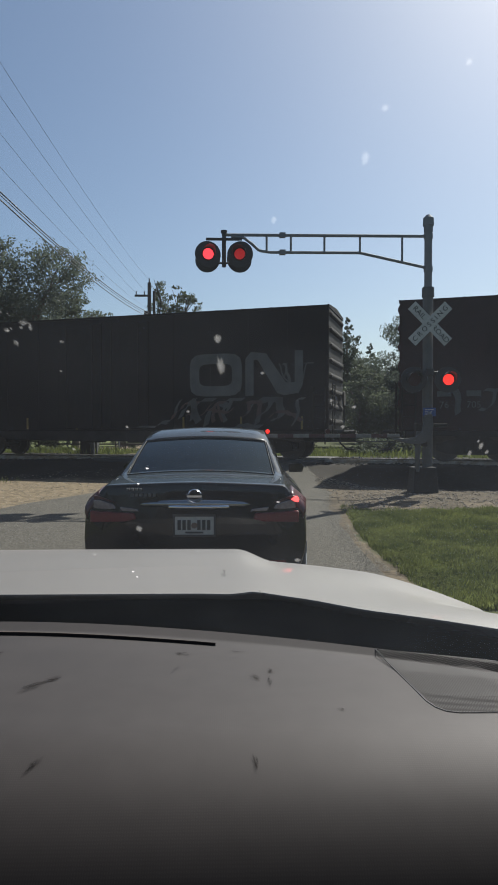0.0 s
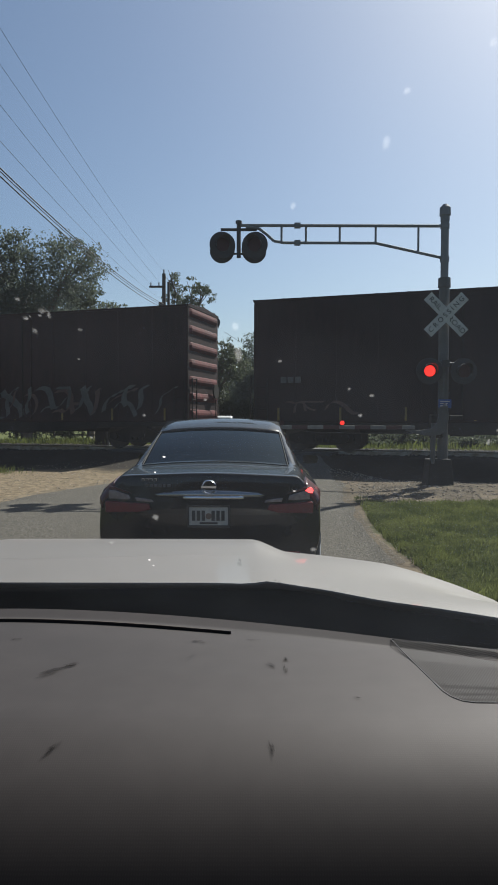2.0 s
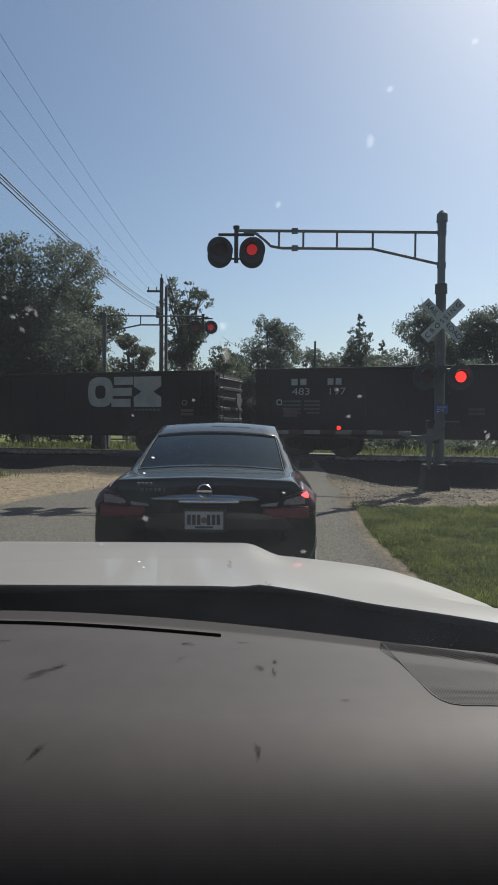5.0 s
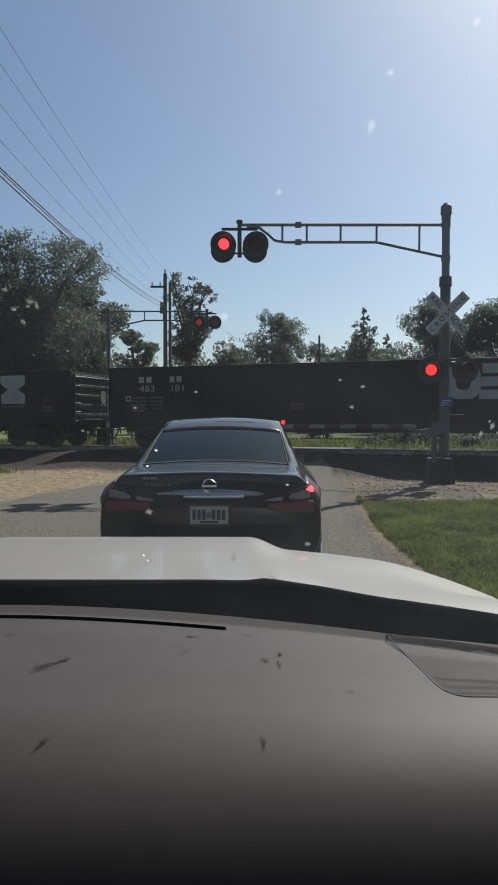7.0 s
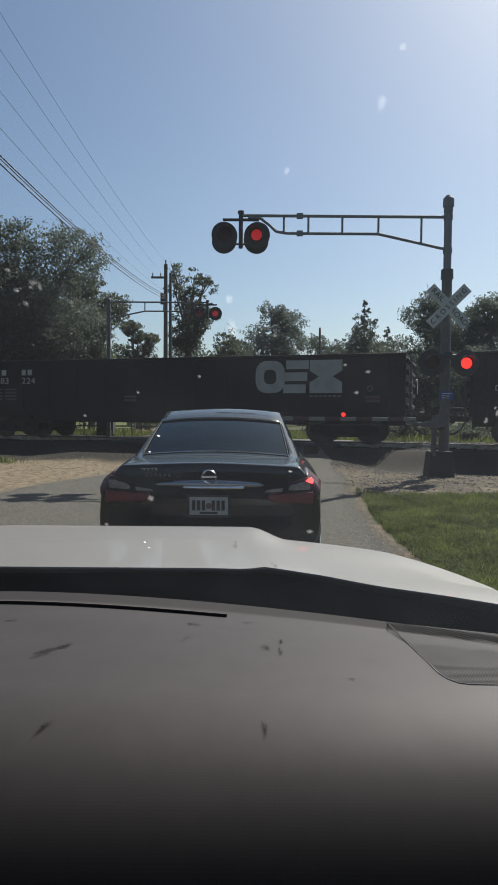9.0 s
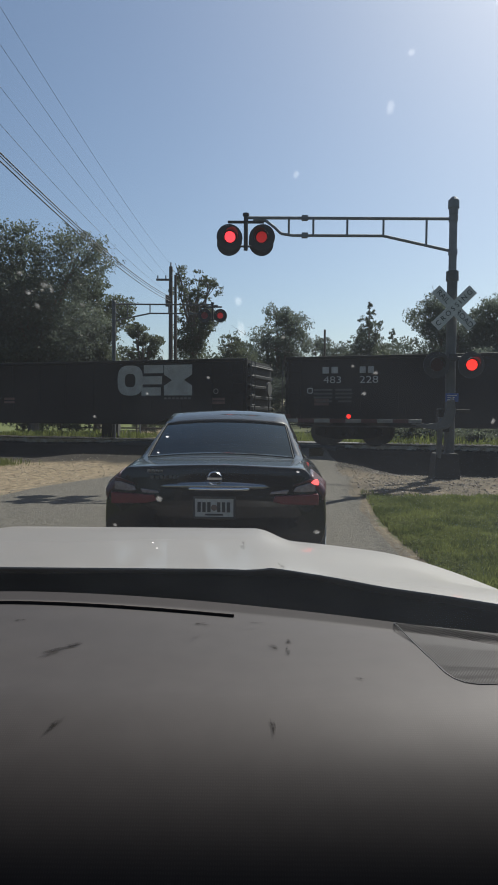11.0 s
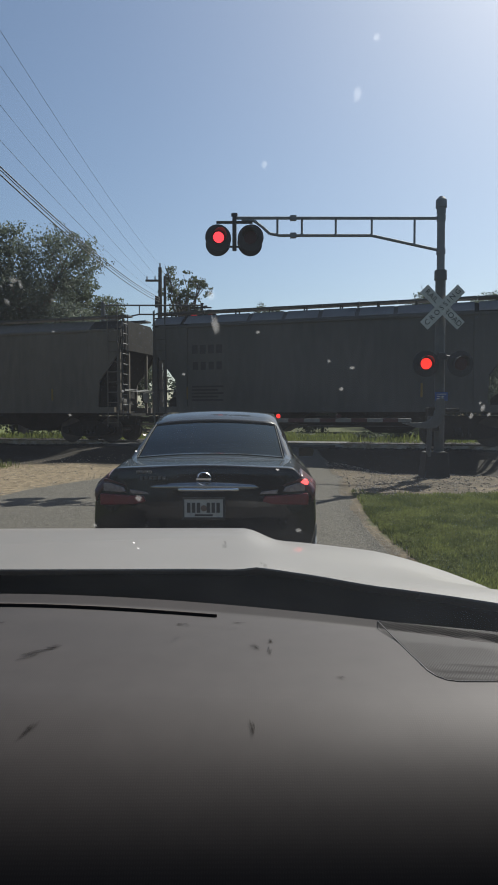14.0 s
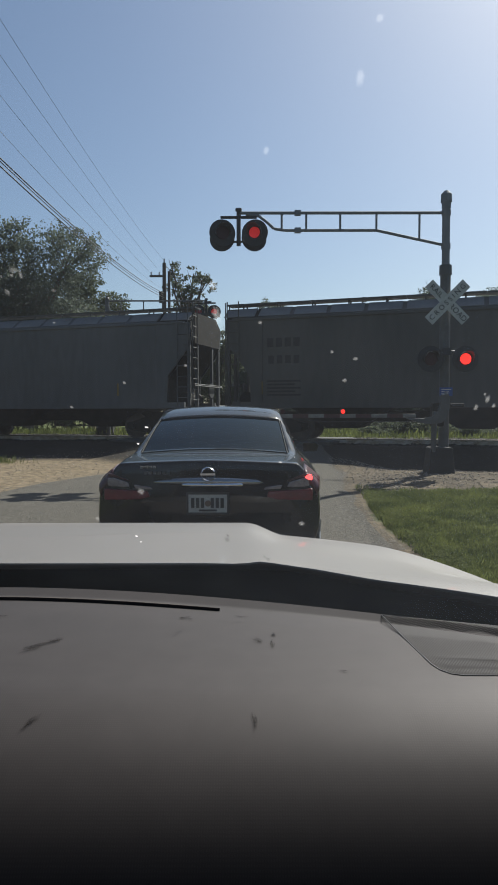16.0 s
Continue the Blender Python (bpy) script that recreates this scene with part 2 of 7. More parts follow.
    windscreen=pane("windscreen_glass", (0.93, 0.97, 0.945), 0.0, 0.0068, 0.042),
    smear=soft_mark("grey_smear", (0.06, 0.058, 0.055), 0.34, 260.0),
    speck=soft_mark("dried_splash", (0.9, 0.9, 0.88), 0.075, 330.0, True),
    drop=soft_mark("painted_glint", (0.95, 0.93, 0.92), 0.75, 20.0, True),
    speck_soft=soft_mark("thin_splash", (0.85, 0.86, 0.85), 0.011, 160.0, True),
    pole=mat("pole_wood", (0.085, 0.07, 0.058), (0.05, 0.042, 0.036), scale=3, rough=0.9, stretch=(4, 4, 0.5)),
    wire=mat("wire_black", (0.02, 0.02, 0.02), (0.015, 0.015, 0.015), scale=3, rough=0.6),
    bark=mat("bark", (0.12, 0.095, 0.075), (0.065, 0.05, 0.04), scale=4, rough=0.95, bump=0.6, stretch=(1, 1, 0.3)),
    leaf_oak=leaf_mat("leaf_oak", (0.098, 0.117, 0.090), (0.056, 0.069, 0.054)),
    leaf_light=leaf_mat("leaf_light", (0.096, 0.113, 0.070), (0.058, 0.070, 0.045)),
    leaf_pine=leaf_mat("leaf_pine", (0.098, 0.115, 0.080), (0.062, 0.076, 0.053)),
    grass=leaf_mat("grass_blade", (0.130, 0.146, 0.044), (0.034, 0.047, 0.016), 1.3, 0.7, 0.85, 0.06),
    house=mat("house_siding", (0.45, 0.44, 0.41), (0.36, 0.35, 0.33), scale=2, rough=0.7),
    roofing=mat("roof_shingle", (0.12, 0.11, 0.10), (0.07, 0.065, 0.06), scale=5, rough=0.9),
    red_on=glow("red_signal_glow", (1.0, 0.026, 0.018), 1.1),
    red_arm=glow("red_arm_glow", (1.0, 0.045, 0.06), 1.1),
    red_dim=glow("red_signal_side_glow", (0.8, 0.02, 0.02), 0.16),
    red_far=glow("red_signal_far_glow", (0.8, 0.04, 0.05), 0.10),
    brake=glow("tail_glint_glow", (1.0, 0.07, 0.07), 1.8),
)


def add_top_sheen(m, colour):
    """Lightens the upward faces with a dusty film, the sky's reflection painted into its blue."""
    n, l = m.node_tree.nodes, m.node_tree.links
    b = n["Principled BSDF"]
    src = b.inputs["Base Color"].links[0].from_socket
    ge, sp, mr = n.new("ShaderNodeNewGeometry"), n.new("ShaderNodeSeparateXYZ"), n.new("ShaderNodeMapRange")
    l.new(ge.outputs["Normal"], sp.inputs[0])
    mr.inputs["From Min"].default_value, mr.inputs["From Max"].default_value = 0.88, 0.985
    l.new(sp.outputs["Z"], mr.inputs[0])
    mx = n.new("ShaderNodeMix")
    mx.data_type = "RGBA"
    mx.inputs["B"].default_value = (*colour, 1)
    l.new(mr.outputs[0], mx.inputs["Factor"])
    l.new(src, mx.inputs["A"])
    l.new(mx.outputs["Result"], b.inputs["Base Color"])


# sky sheen on roof and deck is painted into the paint colour
add_top_sheen(M["black_paint"], (0.028, 0.038, 0.048))


def add_weave(m, period, depth):
    """Fine crossed rows pressed into the vinyl."""
    n, l = m.node_tree.nodes, m.node_tree.links
    b = n["Principled BSDF"]
    src = b.inputs["Base Color"].links[0].from_socket
    tc = n.new("ShaderNodeTexCoord")
    fac = None
    for d in ("X", "Y"):
        w = n.new("ShaderNodeTexWave")
        w.bands_direction = d
        w.inputs["Scale"].default_value = 0.314 / period
        w.inputs["Distortion"].default_value = 1.2
        w.inputs["Detail"].default_value = 1.0
        l.new(tc.outputs["Object"], w.inputs["Vector"])
        if fac is None:
            fac = w.outputs["Fac"]
        else:
            ml = n.new("ShaderNodeMath")
            ml.operation = "MULTIPLY"
            l.new(fac, ml.inputs[0])
            l.new(w.outputs["Fac"], ml.inputs[1])
            fac = ml.outputs[0]
    mr = n.new("ShaderNodeMapRange")
    mr.inputs["To Min"].default_value, mr.inputs["To Max"].default_value = 1 - depth, 1 + depth
    l.new(fac, mr.inputs[0])
    hs = n.new("ShaderNodeHueSaturation")
    l.new(mr.outputs[0], hs.inputs["Value"])
    l.new(src, hs.inputs["Color"])
    l.new(hs.outputs[0], b.inputs["Base Color"])


add_weave(M["dash"], 0.0024, 0.13)


# ---- mesh helpers ----
def finish(name, bm, material, smooth=False):
    bmesh.ops.recalc_face_normals(bm, faces=bm.faces)
    me = bpy.data.meshes.new(name)
    bm.to_mesh(me)
    bm.free()
    me.materials.append(M[material] if isinstance(material, str) else material)
    if smooth:
        for p in me.polygons:
            p.use_smooth = True
    return me


def part(name, bm, material, parent=None, label="", smooth=False, m=None, bevel=0.0):
    ob = new(name, finish(name, bm, material, smooth))
    if m is not None:
        ob.matrix_basis = m
    if parent is not None:
        ob.parent = parent
    if label:
        ob["label"] = label
    if bevel:
        md = ob.modifiers.new("bevel", "BEVEL")
        md.width, md.segments, md.limit_method = bevel, 2, "ANGLE"
    return ob


def thing(name, label, category, m=None, group="", kind=""):
    ob = new(name)
    ob.empty_display_size = 0.2
    if m is not None:
        ob.matrix_basis = m
    return tagged(ob, label, category, group, kind)


def box(bm, x0, x1, y0, y1, z0, z1):
    v = [bm.verts.new(c) for c in ((x0, y0, z0), (x1, y0, z0), (x1, y1, z0), (x0, y1, z0), (x0, y0, z1), (x1, y0, z1), (x1, y1, z1), (x0, y1, z1))]
    for f in ((0, 3, 2, 1), (4, 5, 6, 7), (0, 1, 5, 4), (1, 2, 6, 5), (2, 3, 7, 6), (3, 0, 4, 7)):
        bm.faces.new([v[i] for i in f])
    return bm


def rod(bm, a, b, r0, r1=None, seg=10, caps=True):
    a, b = Vector(a), Vector(b)
    r1 = r0 if r1 is None else r1
    q = (b - a).to_track_quat("Z", "Y").to_matrix()
    rings = []
    for p, r in ((a, r0), (b, r1)):
        rings.append([bm.verts.new(p + q @ Vector((r * math.cos(i * math.tau / seg), r * math.sin(i * math.tau / seg), 0))) for i in range(seg)])
    for i in range(seg):
        j = (i + 1) % seg
        bm.faces.new((rings[0][i], rings[0][j], rings[1][j], rings[1][i]))
    if caps:
        bm.faces.new(rings[0][::-1])
        bm.faces.new(rings[1])
    return bm


def tube(bm, pts, r, seg=8):
    for a, b in zip(pts, pts[1:]):
        rod(bm, a, b, r, r, seg)
    return bm


def loft(bm, rings, closed=True, caps=True):
    vs = [[bm.verts.new(p) for p in ring] for ring in rings]
    n = len(vs[0])
    for a, b in zip(vs, vs[1:]):
        for i in range(n if closed else n - 1):
            j = (i + 1) % n
            bm.faces.new((a[i], a[j], b[j], b[i]))
    if caps and closed:
        bm.faces.new(vs[0][::-1])
        bm.faces.new(vs[-1])
    return bm


def poly(bm, pts, y0, y1):
    """A shape drawn in x and z, thick from y0 to y1."""
    a = [bm.verts.new((x, y0, z)) for x, z in pts]
    b = [bm.verts.new((x, y1, z)) for x, z in pts]
    bm.faces.new(a)
    bm.faces.new(b[::-1])
    n = len(pts)
    for i in range(n):
        j = (i + 1) % n
        bm.faces.new((a[i], b[i], b[j], a[j]))
    return bm


def B():
    return bmesh.new()


def words(name, body, size, material, parent, m, label="", depth=0.002):
    """Built-in font, turned into a mesh, upright in the x-z plane and facing -y."""
    cu = bpy.data.curves.new(name, "FONT")
    cu.body, cu.size, cu.extrude = body, size, depth
    cu.align_x, cu.align_y = "CENTER", "CENTER"
    tmp = new("tmp", cu)
    bpy.context.view_layer.update()
    me = bpy.data.meshes.new_from_object(tmp.evaluated_get(bpy.context.evaluated_depsgraph_get()))
    bpy.data.objects.remove(tmp)
    me.transform(pose(0, 0, 0, 90))
    me.materials.clear()
    me.materials.append(M[material])
    ob = new(name, me)
    ob.matrix_basis = m
    ob.parent = parent
    if label:
        ob["label"] = label
    return ob


# ---- the lie of the land ----
SKEW = 18.2
TRACK = pose(0, 25.05, 0.49, 0, 0, -SKEW)
TN = Vector((math.sin(radians(SKEW)), math.cos(radians(SKEW)), 0))


def off_track(x, y):
    return x * TN.x + (y - 25.05) * TN.y


def sstep(a, b, v):
    t = min(1, max(0, (v - a) / (b - a)))
    return t * t * (3 - 2 * t)


def gz(x, y):
    """Height of the ground: level by the cars, rising to the rail bed."""
    d = off_track(x, y)
    ramp = 0.40 * (sstep(-7.0, -1.9, d) if d < 0 else 0.25 + 0.75 * sstep(16, 2.6, d))
    low = sstep(2.0, 4.0, x) * (0.05 * sstep(11.5, 14.0, y) - 0.19 * sstep(-7.3, -5.2, d))
    verge = low + (0.36 - low) * sstep(-4.3, -2.3, d) if d < 0 else ramp
    beside = sstep(0.3, 2.4, max(-5.3 - x, x - 1.7))
    z = ramp + (verge - ramp) * beside
    rough = 0.05 * noise.noise((x * 0.4, y * 0.4, 0)) + 0.02 * noise.noise((x * 2, y * 2, 3))
    on_road = sstep(0.0, 1.6, max(-6.9 - x, x - 1.9))
    return z + rough * on_road * (1 if d < 60 else 0.3)


def road_z(x, y):
    d = off_track(x, y)
    k = 0.40 * (sstep(-7.0, -1.9, d) if d < 0 else 0.25 + 0.75 * sstep(16, 2.6, d))
    return k + 0.02 + 0.06 * sstep(2.6, 1.4, abs(d))


def spread(n, near, far):
    """Even steps near, growing steps far."""
    out = [near * i / n for i in range(n + 1)]
    step = near / n
    while out[-1] < far:
        step *= 1.25
        out.append(out[-1] + step)
    return out


def sheet(name, xs, ys, zf, material, kind="structure", label="", mask=None, category=""):
    vs = [(x, y, zf(x, y)) for y in ys for x in xs]
    w = len(xs)
    fs = [(j * w + i, j * w + i + 1, (j + 1) * w + i + 1, (j + 1) * w + i) for j in range(len(ys) - 1) for i in range(w - 1)]
    me = bpy.data.meshes.new(name)
    me.from_pydata(vs, [], fs)
    for p in me.polygons:
        p.use_smooth = True
    if mask:
        at = me.attributes.new("bare", "FLOAT", "POINT")
        at.data.foreach_set("value", [mask(x, y) for x, y, z in vs])
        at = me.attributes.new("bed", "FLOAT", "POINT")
        at.data.foreach_set("value", [shade_and_grime(x, y) for x, y, z in vs])
    me.materials.append(material if not isinstance(material, str) else M[material])
    return tagged(new(name, me), label, category, "", kind)


def road_right(y):
    """Where the asphalt ends beside the grass verge: it widens towards the crossing."""
    return 1.70 + 0.28 * sstep(8.0, 13.0, y) + 0.4 * sstep(12.5, 16.5, y) - 0.7 * sstep(26.0, 32.0, y)


def bare(x, y):
    """1 where the ground is bare dirt or gravel, 0 where grass grows."""
    d = off_track(x, y)
    n = 0.7 * noise.noise((x * 0.7, y * 0.7, 7)) + 0.3 * noise.noise((x * 2.4, y * 2.4, 2))
    bed = sstep(6.0, 4.4, abs(d) + n)
    left = sstep(-11.5, -9.5, x + n * 1.5) * sstep(-1.5, -2.5, x) * sstep(11.6, 12.6, y + n)
    right = sstep(11.9, 12.6, y + 0.9 * n) * sstep(13.0, 10.0, x + n) * (1 if d < 0 else 0)
    rr = road_right(y)
    edge = 0.9 * sstep(rr + 0.24, rr + 0.04, x + 0.35 * n) * sstep(0.5, 1.5, x)
    return max(bed, left, right, edge)


def shade_and_grime(x, y):
    """How far the bare ground is darkened: train shade painted fully on the rail bed, dark dirt in part beside the
    road.
    """
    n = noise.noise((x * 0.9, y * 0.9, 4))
    # width follows the reach of the train's shadow, painted dark
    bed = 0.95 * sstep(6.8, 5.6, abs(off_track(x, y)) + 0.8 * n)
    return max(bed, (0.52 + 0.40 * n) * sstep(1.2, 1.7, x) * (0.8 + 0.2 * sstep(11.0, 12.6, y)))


def ground_material():
    m = mat("ground_grass_and_dirt", (0.105, 0.118, 0.040), (0.055, 0.066, 0.025), scale=1.3, rough=0.95, bump=0.8, bscale=14, spec=0.1)
    n, l = m.node_tree.nodes, m.node_tree.links
    b = n["Principled BSDF"]
    grass_col = b.inputs["Base Color"].links[0].from_socket
    at = n.new("ShaderNodeAttribute")
    at.attribute_name = "bare"
    tc = n.new("ShaderNodeTexCoord")
    nz = n.new("ShaderNodeTexNoise")
    nz.inputs["Scale"].default_value, nz.inputs["Detail"].default_value = 5.0, 12.0
    nz.inputs["Roughness"].default_value = 0.78
    l.new(tc.outputs["Object"], nz.inputs["Vector"])
    dirt = n.new("ShaderNodeValToRGB")
    dirt.color_ramp.elements[0].position, dirt.color_ramp.elements[1].position = 0.38, 0.64
    dirt.color_ramp.elements[0].color = (0.060, 0.045, 0.029, 1)
    dirt.color_ramp.elements[1].color = (0.245, 0.192, 0.128, 1)
    l.new(nz.outputs["Fac"], dirt.inputs[0])
    add = n.new("ShaderNodeMath")
    add.operation = "ADD"
    l.new(at.outputs["Fac"], add.inputs[0])
    l.new(nz.outputs["Fac"], add.inputs[1])
    edge = n.new("ShaderNodeMapRange")
    edge.inputs["From Min"].default_value, edge.inputs["From Max"].default_value = 0.85, 1.1
    l.new(add.outputs[0], edge.inputs[0])
    mx = n.new("ShaderNodeMix")
    mx.data_type = "RGBA"
    l.new(edge.outputs[0], mx.inputs["Factor"])
    l.new(grass_col, mx.inputs["A"])
    l.new(dirt.outputs[0], mx.inputs["B"])
    # the train's shade painted on the rail bed, and darker dirt beside the road
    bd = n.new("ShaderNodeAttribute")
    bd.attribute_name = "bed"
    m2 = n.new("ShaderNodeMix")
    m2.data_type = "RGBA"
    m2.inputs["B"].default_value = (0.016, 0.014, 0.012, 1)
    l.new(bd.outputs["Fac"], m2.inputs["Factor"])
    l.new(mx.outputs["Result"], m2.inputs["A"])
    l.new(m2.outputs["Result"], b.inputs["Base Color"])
    return m


M["ground"] = ground_material()


def build_ground():
    px = spread(60, 14, 900)
    xs = [-v for v in px[:0:-1]] + px
    py = spread(120, 42, 1500)
    ny = spread(8, 8, 300)
    ys = [-v for v in ny[:0:-1]] + py
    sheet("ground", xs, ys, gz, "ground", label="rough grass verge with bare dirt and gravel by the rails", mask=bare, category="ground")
    # the road, with a wandering edge, up and over the rails
    rx = [-5.0, -4.6, -4, -3, -2, -1, 0, 0.8, 1.3, 1.62]

    def road_sheet(y0, y1, step, lab):
        ys = [y0 + step * i for i in range(int((y1 - y0) / step) + 1)]
        vs, fs = [], []
        for y in ys:
            left = -5.0 + 0.3 * sstep(9.0, 13.0, y) + 1.4 * sstep(12.3, 17.5, y) - 0.9 * sstep(20.5, 26.0, y)
            for i, x0 in enumerate(rx):
                x = left + (x0 - rx[0]) / (rx[-1] - rx[0]) * (road_right(y) - left)
                e = 0.12 * noise.noise((y * 0.9, i, 0)) + 0.06 * noise.noise((y * 4, i, 5))
                x2 = x + (e if i in (0, 9) else 0)
                vs.append((x2, y, max(road_z(x2, y), 0) - (0.03 if i in (0, 9) else 0)))
        w = len(rx)
        for j in range(len(ys) - 1):
            for i in range(w - 1):
                fs.append((j * w + i, j * w + i + 1, (j + 1) * w + i + 1, (j + 1) * w + i))
        me = bpy.data.meshes.new("road")
        me.from_pydata(vs, [], fs)
        me.materials.append(M["asphalt"])
        for p in me.polygons:
            p.use_smooth = True
        tagged(new("road", me), lab, "road", "", "structure")

    road_sheet(-40, 75, 0.25, "worn grey asphalt two-lane road rising to a rail crossing")
    # the street that runs along the far side of the rails
    bm = B()
    n = 60
    rows = []
    for i in range(n + 1):
        s = -70 + 140 * i / n
        rows.append([])
        for d in (11.0, 12.5, 14.5, 16.0):
            p = TRACK @ Vector((s, d + 0.15 * noise.noise((s * 0.3, d, 1)), 0))
            rows[-1].append(bm.verts.new((p.x, p.y, gz(p.x, p.y) + 0.035)))
    for a, b in zip(rows, rows[1:]):
        for i in range(3):
            bm.faces.new((a[i], a[i + 1], b[i + 1], b[i]))
    tagged(part("road", bm, mat("pale_road", (0.13, 0.122, 0.108), (0.085, 0.08, 0.072), scale=1.0, rough=0.9, bump=0.4, bscale=40)), "pale side street along the far side of the rails", "road", "", "structure")


def build_track():
    for i, y in enumerate((-0.755, 0.755)):
        bm = B()
        prof = [(-0.07, -0.17), (0.07, -0.17), (0.07, -0.155), (0.012, -0.13), (0.012, -0.045), (0.036, -0.035), (0.036, -0.004), (0.03, 0), (-0.03, 0), (-0.036, -0.004), (-0.036, -0.035), (-0.012, -0.045), (-0.012, -0.13), (-0.07, -0.155)]
        loft(bm, [[(x, y + a, b) for a, b in prof] for x in (-120, 0, 120)])
        tagged(part("rail", bm, "steel", None, m=TRACK), "worn steel rail with a bright rolled top", "rail", "rails of the track", "structure")
    crib = B()
    box(crib, -0.11, 0.11, -1.3, 1.3, -0.33, -0.16)
    tie = part("tie", crib, "tie", None, bevel=0)
    tie_me = tie.data
    tie.matrix_basis = TRACK @ pose(-30.25, 0, 0)
    tagged(tie, "dark creosoted wooden railway tie in ballast", "railway tie", "ties under the rails")
    for k in range(1, 110):
        x = -30.25 + 0.55 * k
        o = new("tie", tie_me)
        o.matrix_basis = TRACK @ pose(x, 0, 0.0, 0, 0, random.uniform(-1, 1))
        tagged(o, "dark creosoted wooden railway tie in ballast", "railway tie", "ties under the rails")
    # crossing surface panels between and beside the rails
    for y0, y1 in ((-2.3, -0.82), (-0.66, 0.66), (0.82, 2.3)):
        bm = B()
        box(bm, -4.6, 3.6, y0, y1, -0.20, -0.012)
        tagged(part("crossing_panel", bm, "crossing", None, m=TRACK, bevel=0.01), "dark worn crossing panel between the rails", "crossing panel", "panels of the rail crossing", "structure")


# ---- the train ----
SPEED = 12.5
WHEEL_R = 0.46


def truck(parent, x):
    """A two-axle freight truck: side frames, bolster, springs and two wheelsets."""
    tr = part("truck", box(B(), -0.35, 0.35, -1.15, 1.15, 0.42, 0.62), "under", parent, m=pose(x, 0, 0))
    for y in (-1.0, 1.0):
        bm = B()
        poly(bm, [(-1.15, 0.38), (-0.95, 0.30), (-0.45, 0.22), (0.45, 0.22), (0.95, 0.30), (1.15, 0.38), (1.15, 0.58), (0.8, 0.66), (0.4, 0.80), (-0.4, 0.80), (-0.8, 0.66), (-1.15, 0.58)], y - 0.07, y + 0.07)
        for sx in (-0.2, 0, 0.2):
            rod(bm, (sx, y * 1.09, 0.32), (sx, y * 1.09, 0.6), 0.07, seg=8)
        for sx in (-0.88, 0.88):
            rod(bm, (sx, y * 1.02, 0.46), (sx, y * 1.2, 0.46), 0.12, seg=10)
        part("side_frame", bm, "under", tr)
    for ax in (-0.88, 0.88):
        bm = B()
        rod(bm, (0, -1.0, 0), (0, 1.0, 0), 0.08, seg=10)
        for y in (-0.76, 0.76):
            rod(bm, (0, y - 0.065, 0), (0, y + 0.065, 0), WHEEL_R, seg=28)
            rod(bm, (0, y + math.copysign(-0.09, y), 0), (0, y + math.copysign(-0.065, y), 0), WHEEL_R + 0.025, seg=28)
            rod(bm, (0, y - 0.10, 0), (0, y + 0.10, 0), 0.15, seg=14)
            for k in range(3):
                a = k * math.tau / 3
                rod(bm, (0.27 * math.cos(a), y - 0.075, 0.27 * math.sin(a)), (0.27 * math.cos(a), y + 0.075, 0.27 * math.sin(a)), 0.06, seg=8)
        w = part("wheelset", bm, "wheel", tr, m=pose(ax, 0, WHEEL_R))
        WHEELS.append(w)
    return tr


WHEELS = []
CARS = []


def couplers(car, half):
    for s in (-1, 1):
        bm = B()
        box(bm, min(s * half, s * (half + 0.55)), max(s * half, s * (half + 0.55)), -0.09, 0.09, 0.78, 0.96)
        box(bm, min(s * (half + 0.45), s * (half + 0.74)), max(s * (half + 0.45), s * (half + 0.74)), -0.17, 0.15, 0.74, 1.0)
        part("coupler", bm, "under", car, bevel=0.02)
        hose = B()
        tube(hose, [(s * (half + 0.1), -0.45, 0.85), (s * (half + 0.25), -0.42, 0.55), (s * (half + 0.45), -0.3, 0.36), (s * (half + 0.68), -0.2, 0.35)], 0.03, 7)
        part("air_hose", hose, "rubber", car)


def ladder(car, x, y, z0, z1, w, along, name="ladder", material="under", step=0.38):
    """Rungs between two rails; along: 'x' on a side, 'y' on an end."""
    bm = B()
    d = Vector((w / 2, 0, 0)) if along == "x" else Vector((0, w / 2, 0))
    c = Vector((x, y, 0))
    for s in (-1, 1):
        rod(bm, c + s * d + Vector((0, 0, z0)), c + s * d + Vector((0, 0, z1)), 0.022, seg=6)
    z = z0 + 0.15
    while z < z1:
        rod(bm, c - d + Vector((0, 0, z)), c + d + Vector((0, 0, z)), 0.018, seg=6)
        z += step
    part(name, bm, material, car)


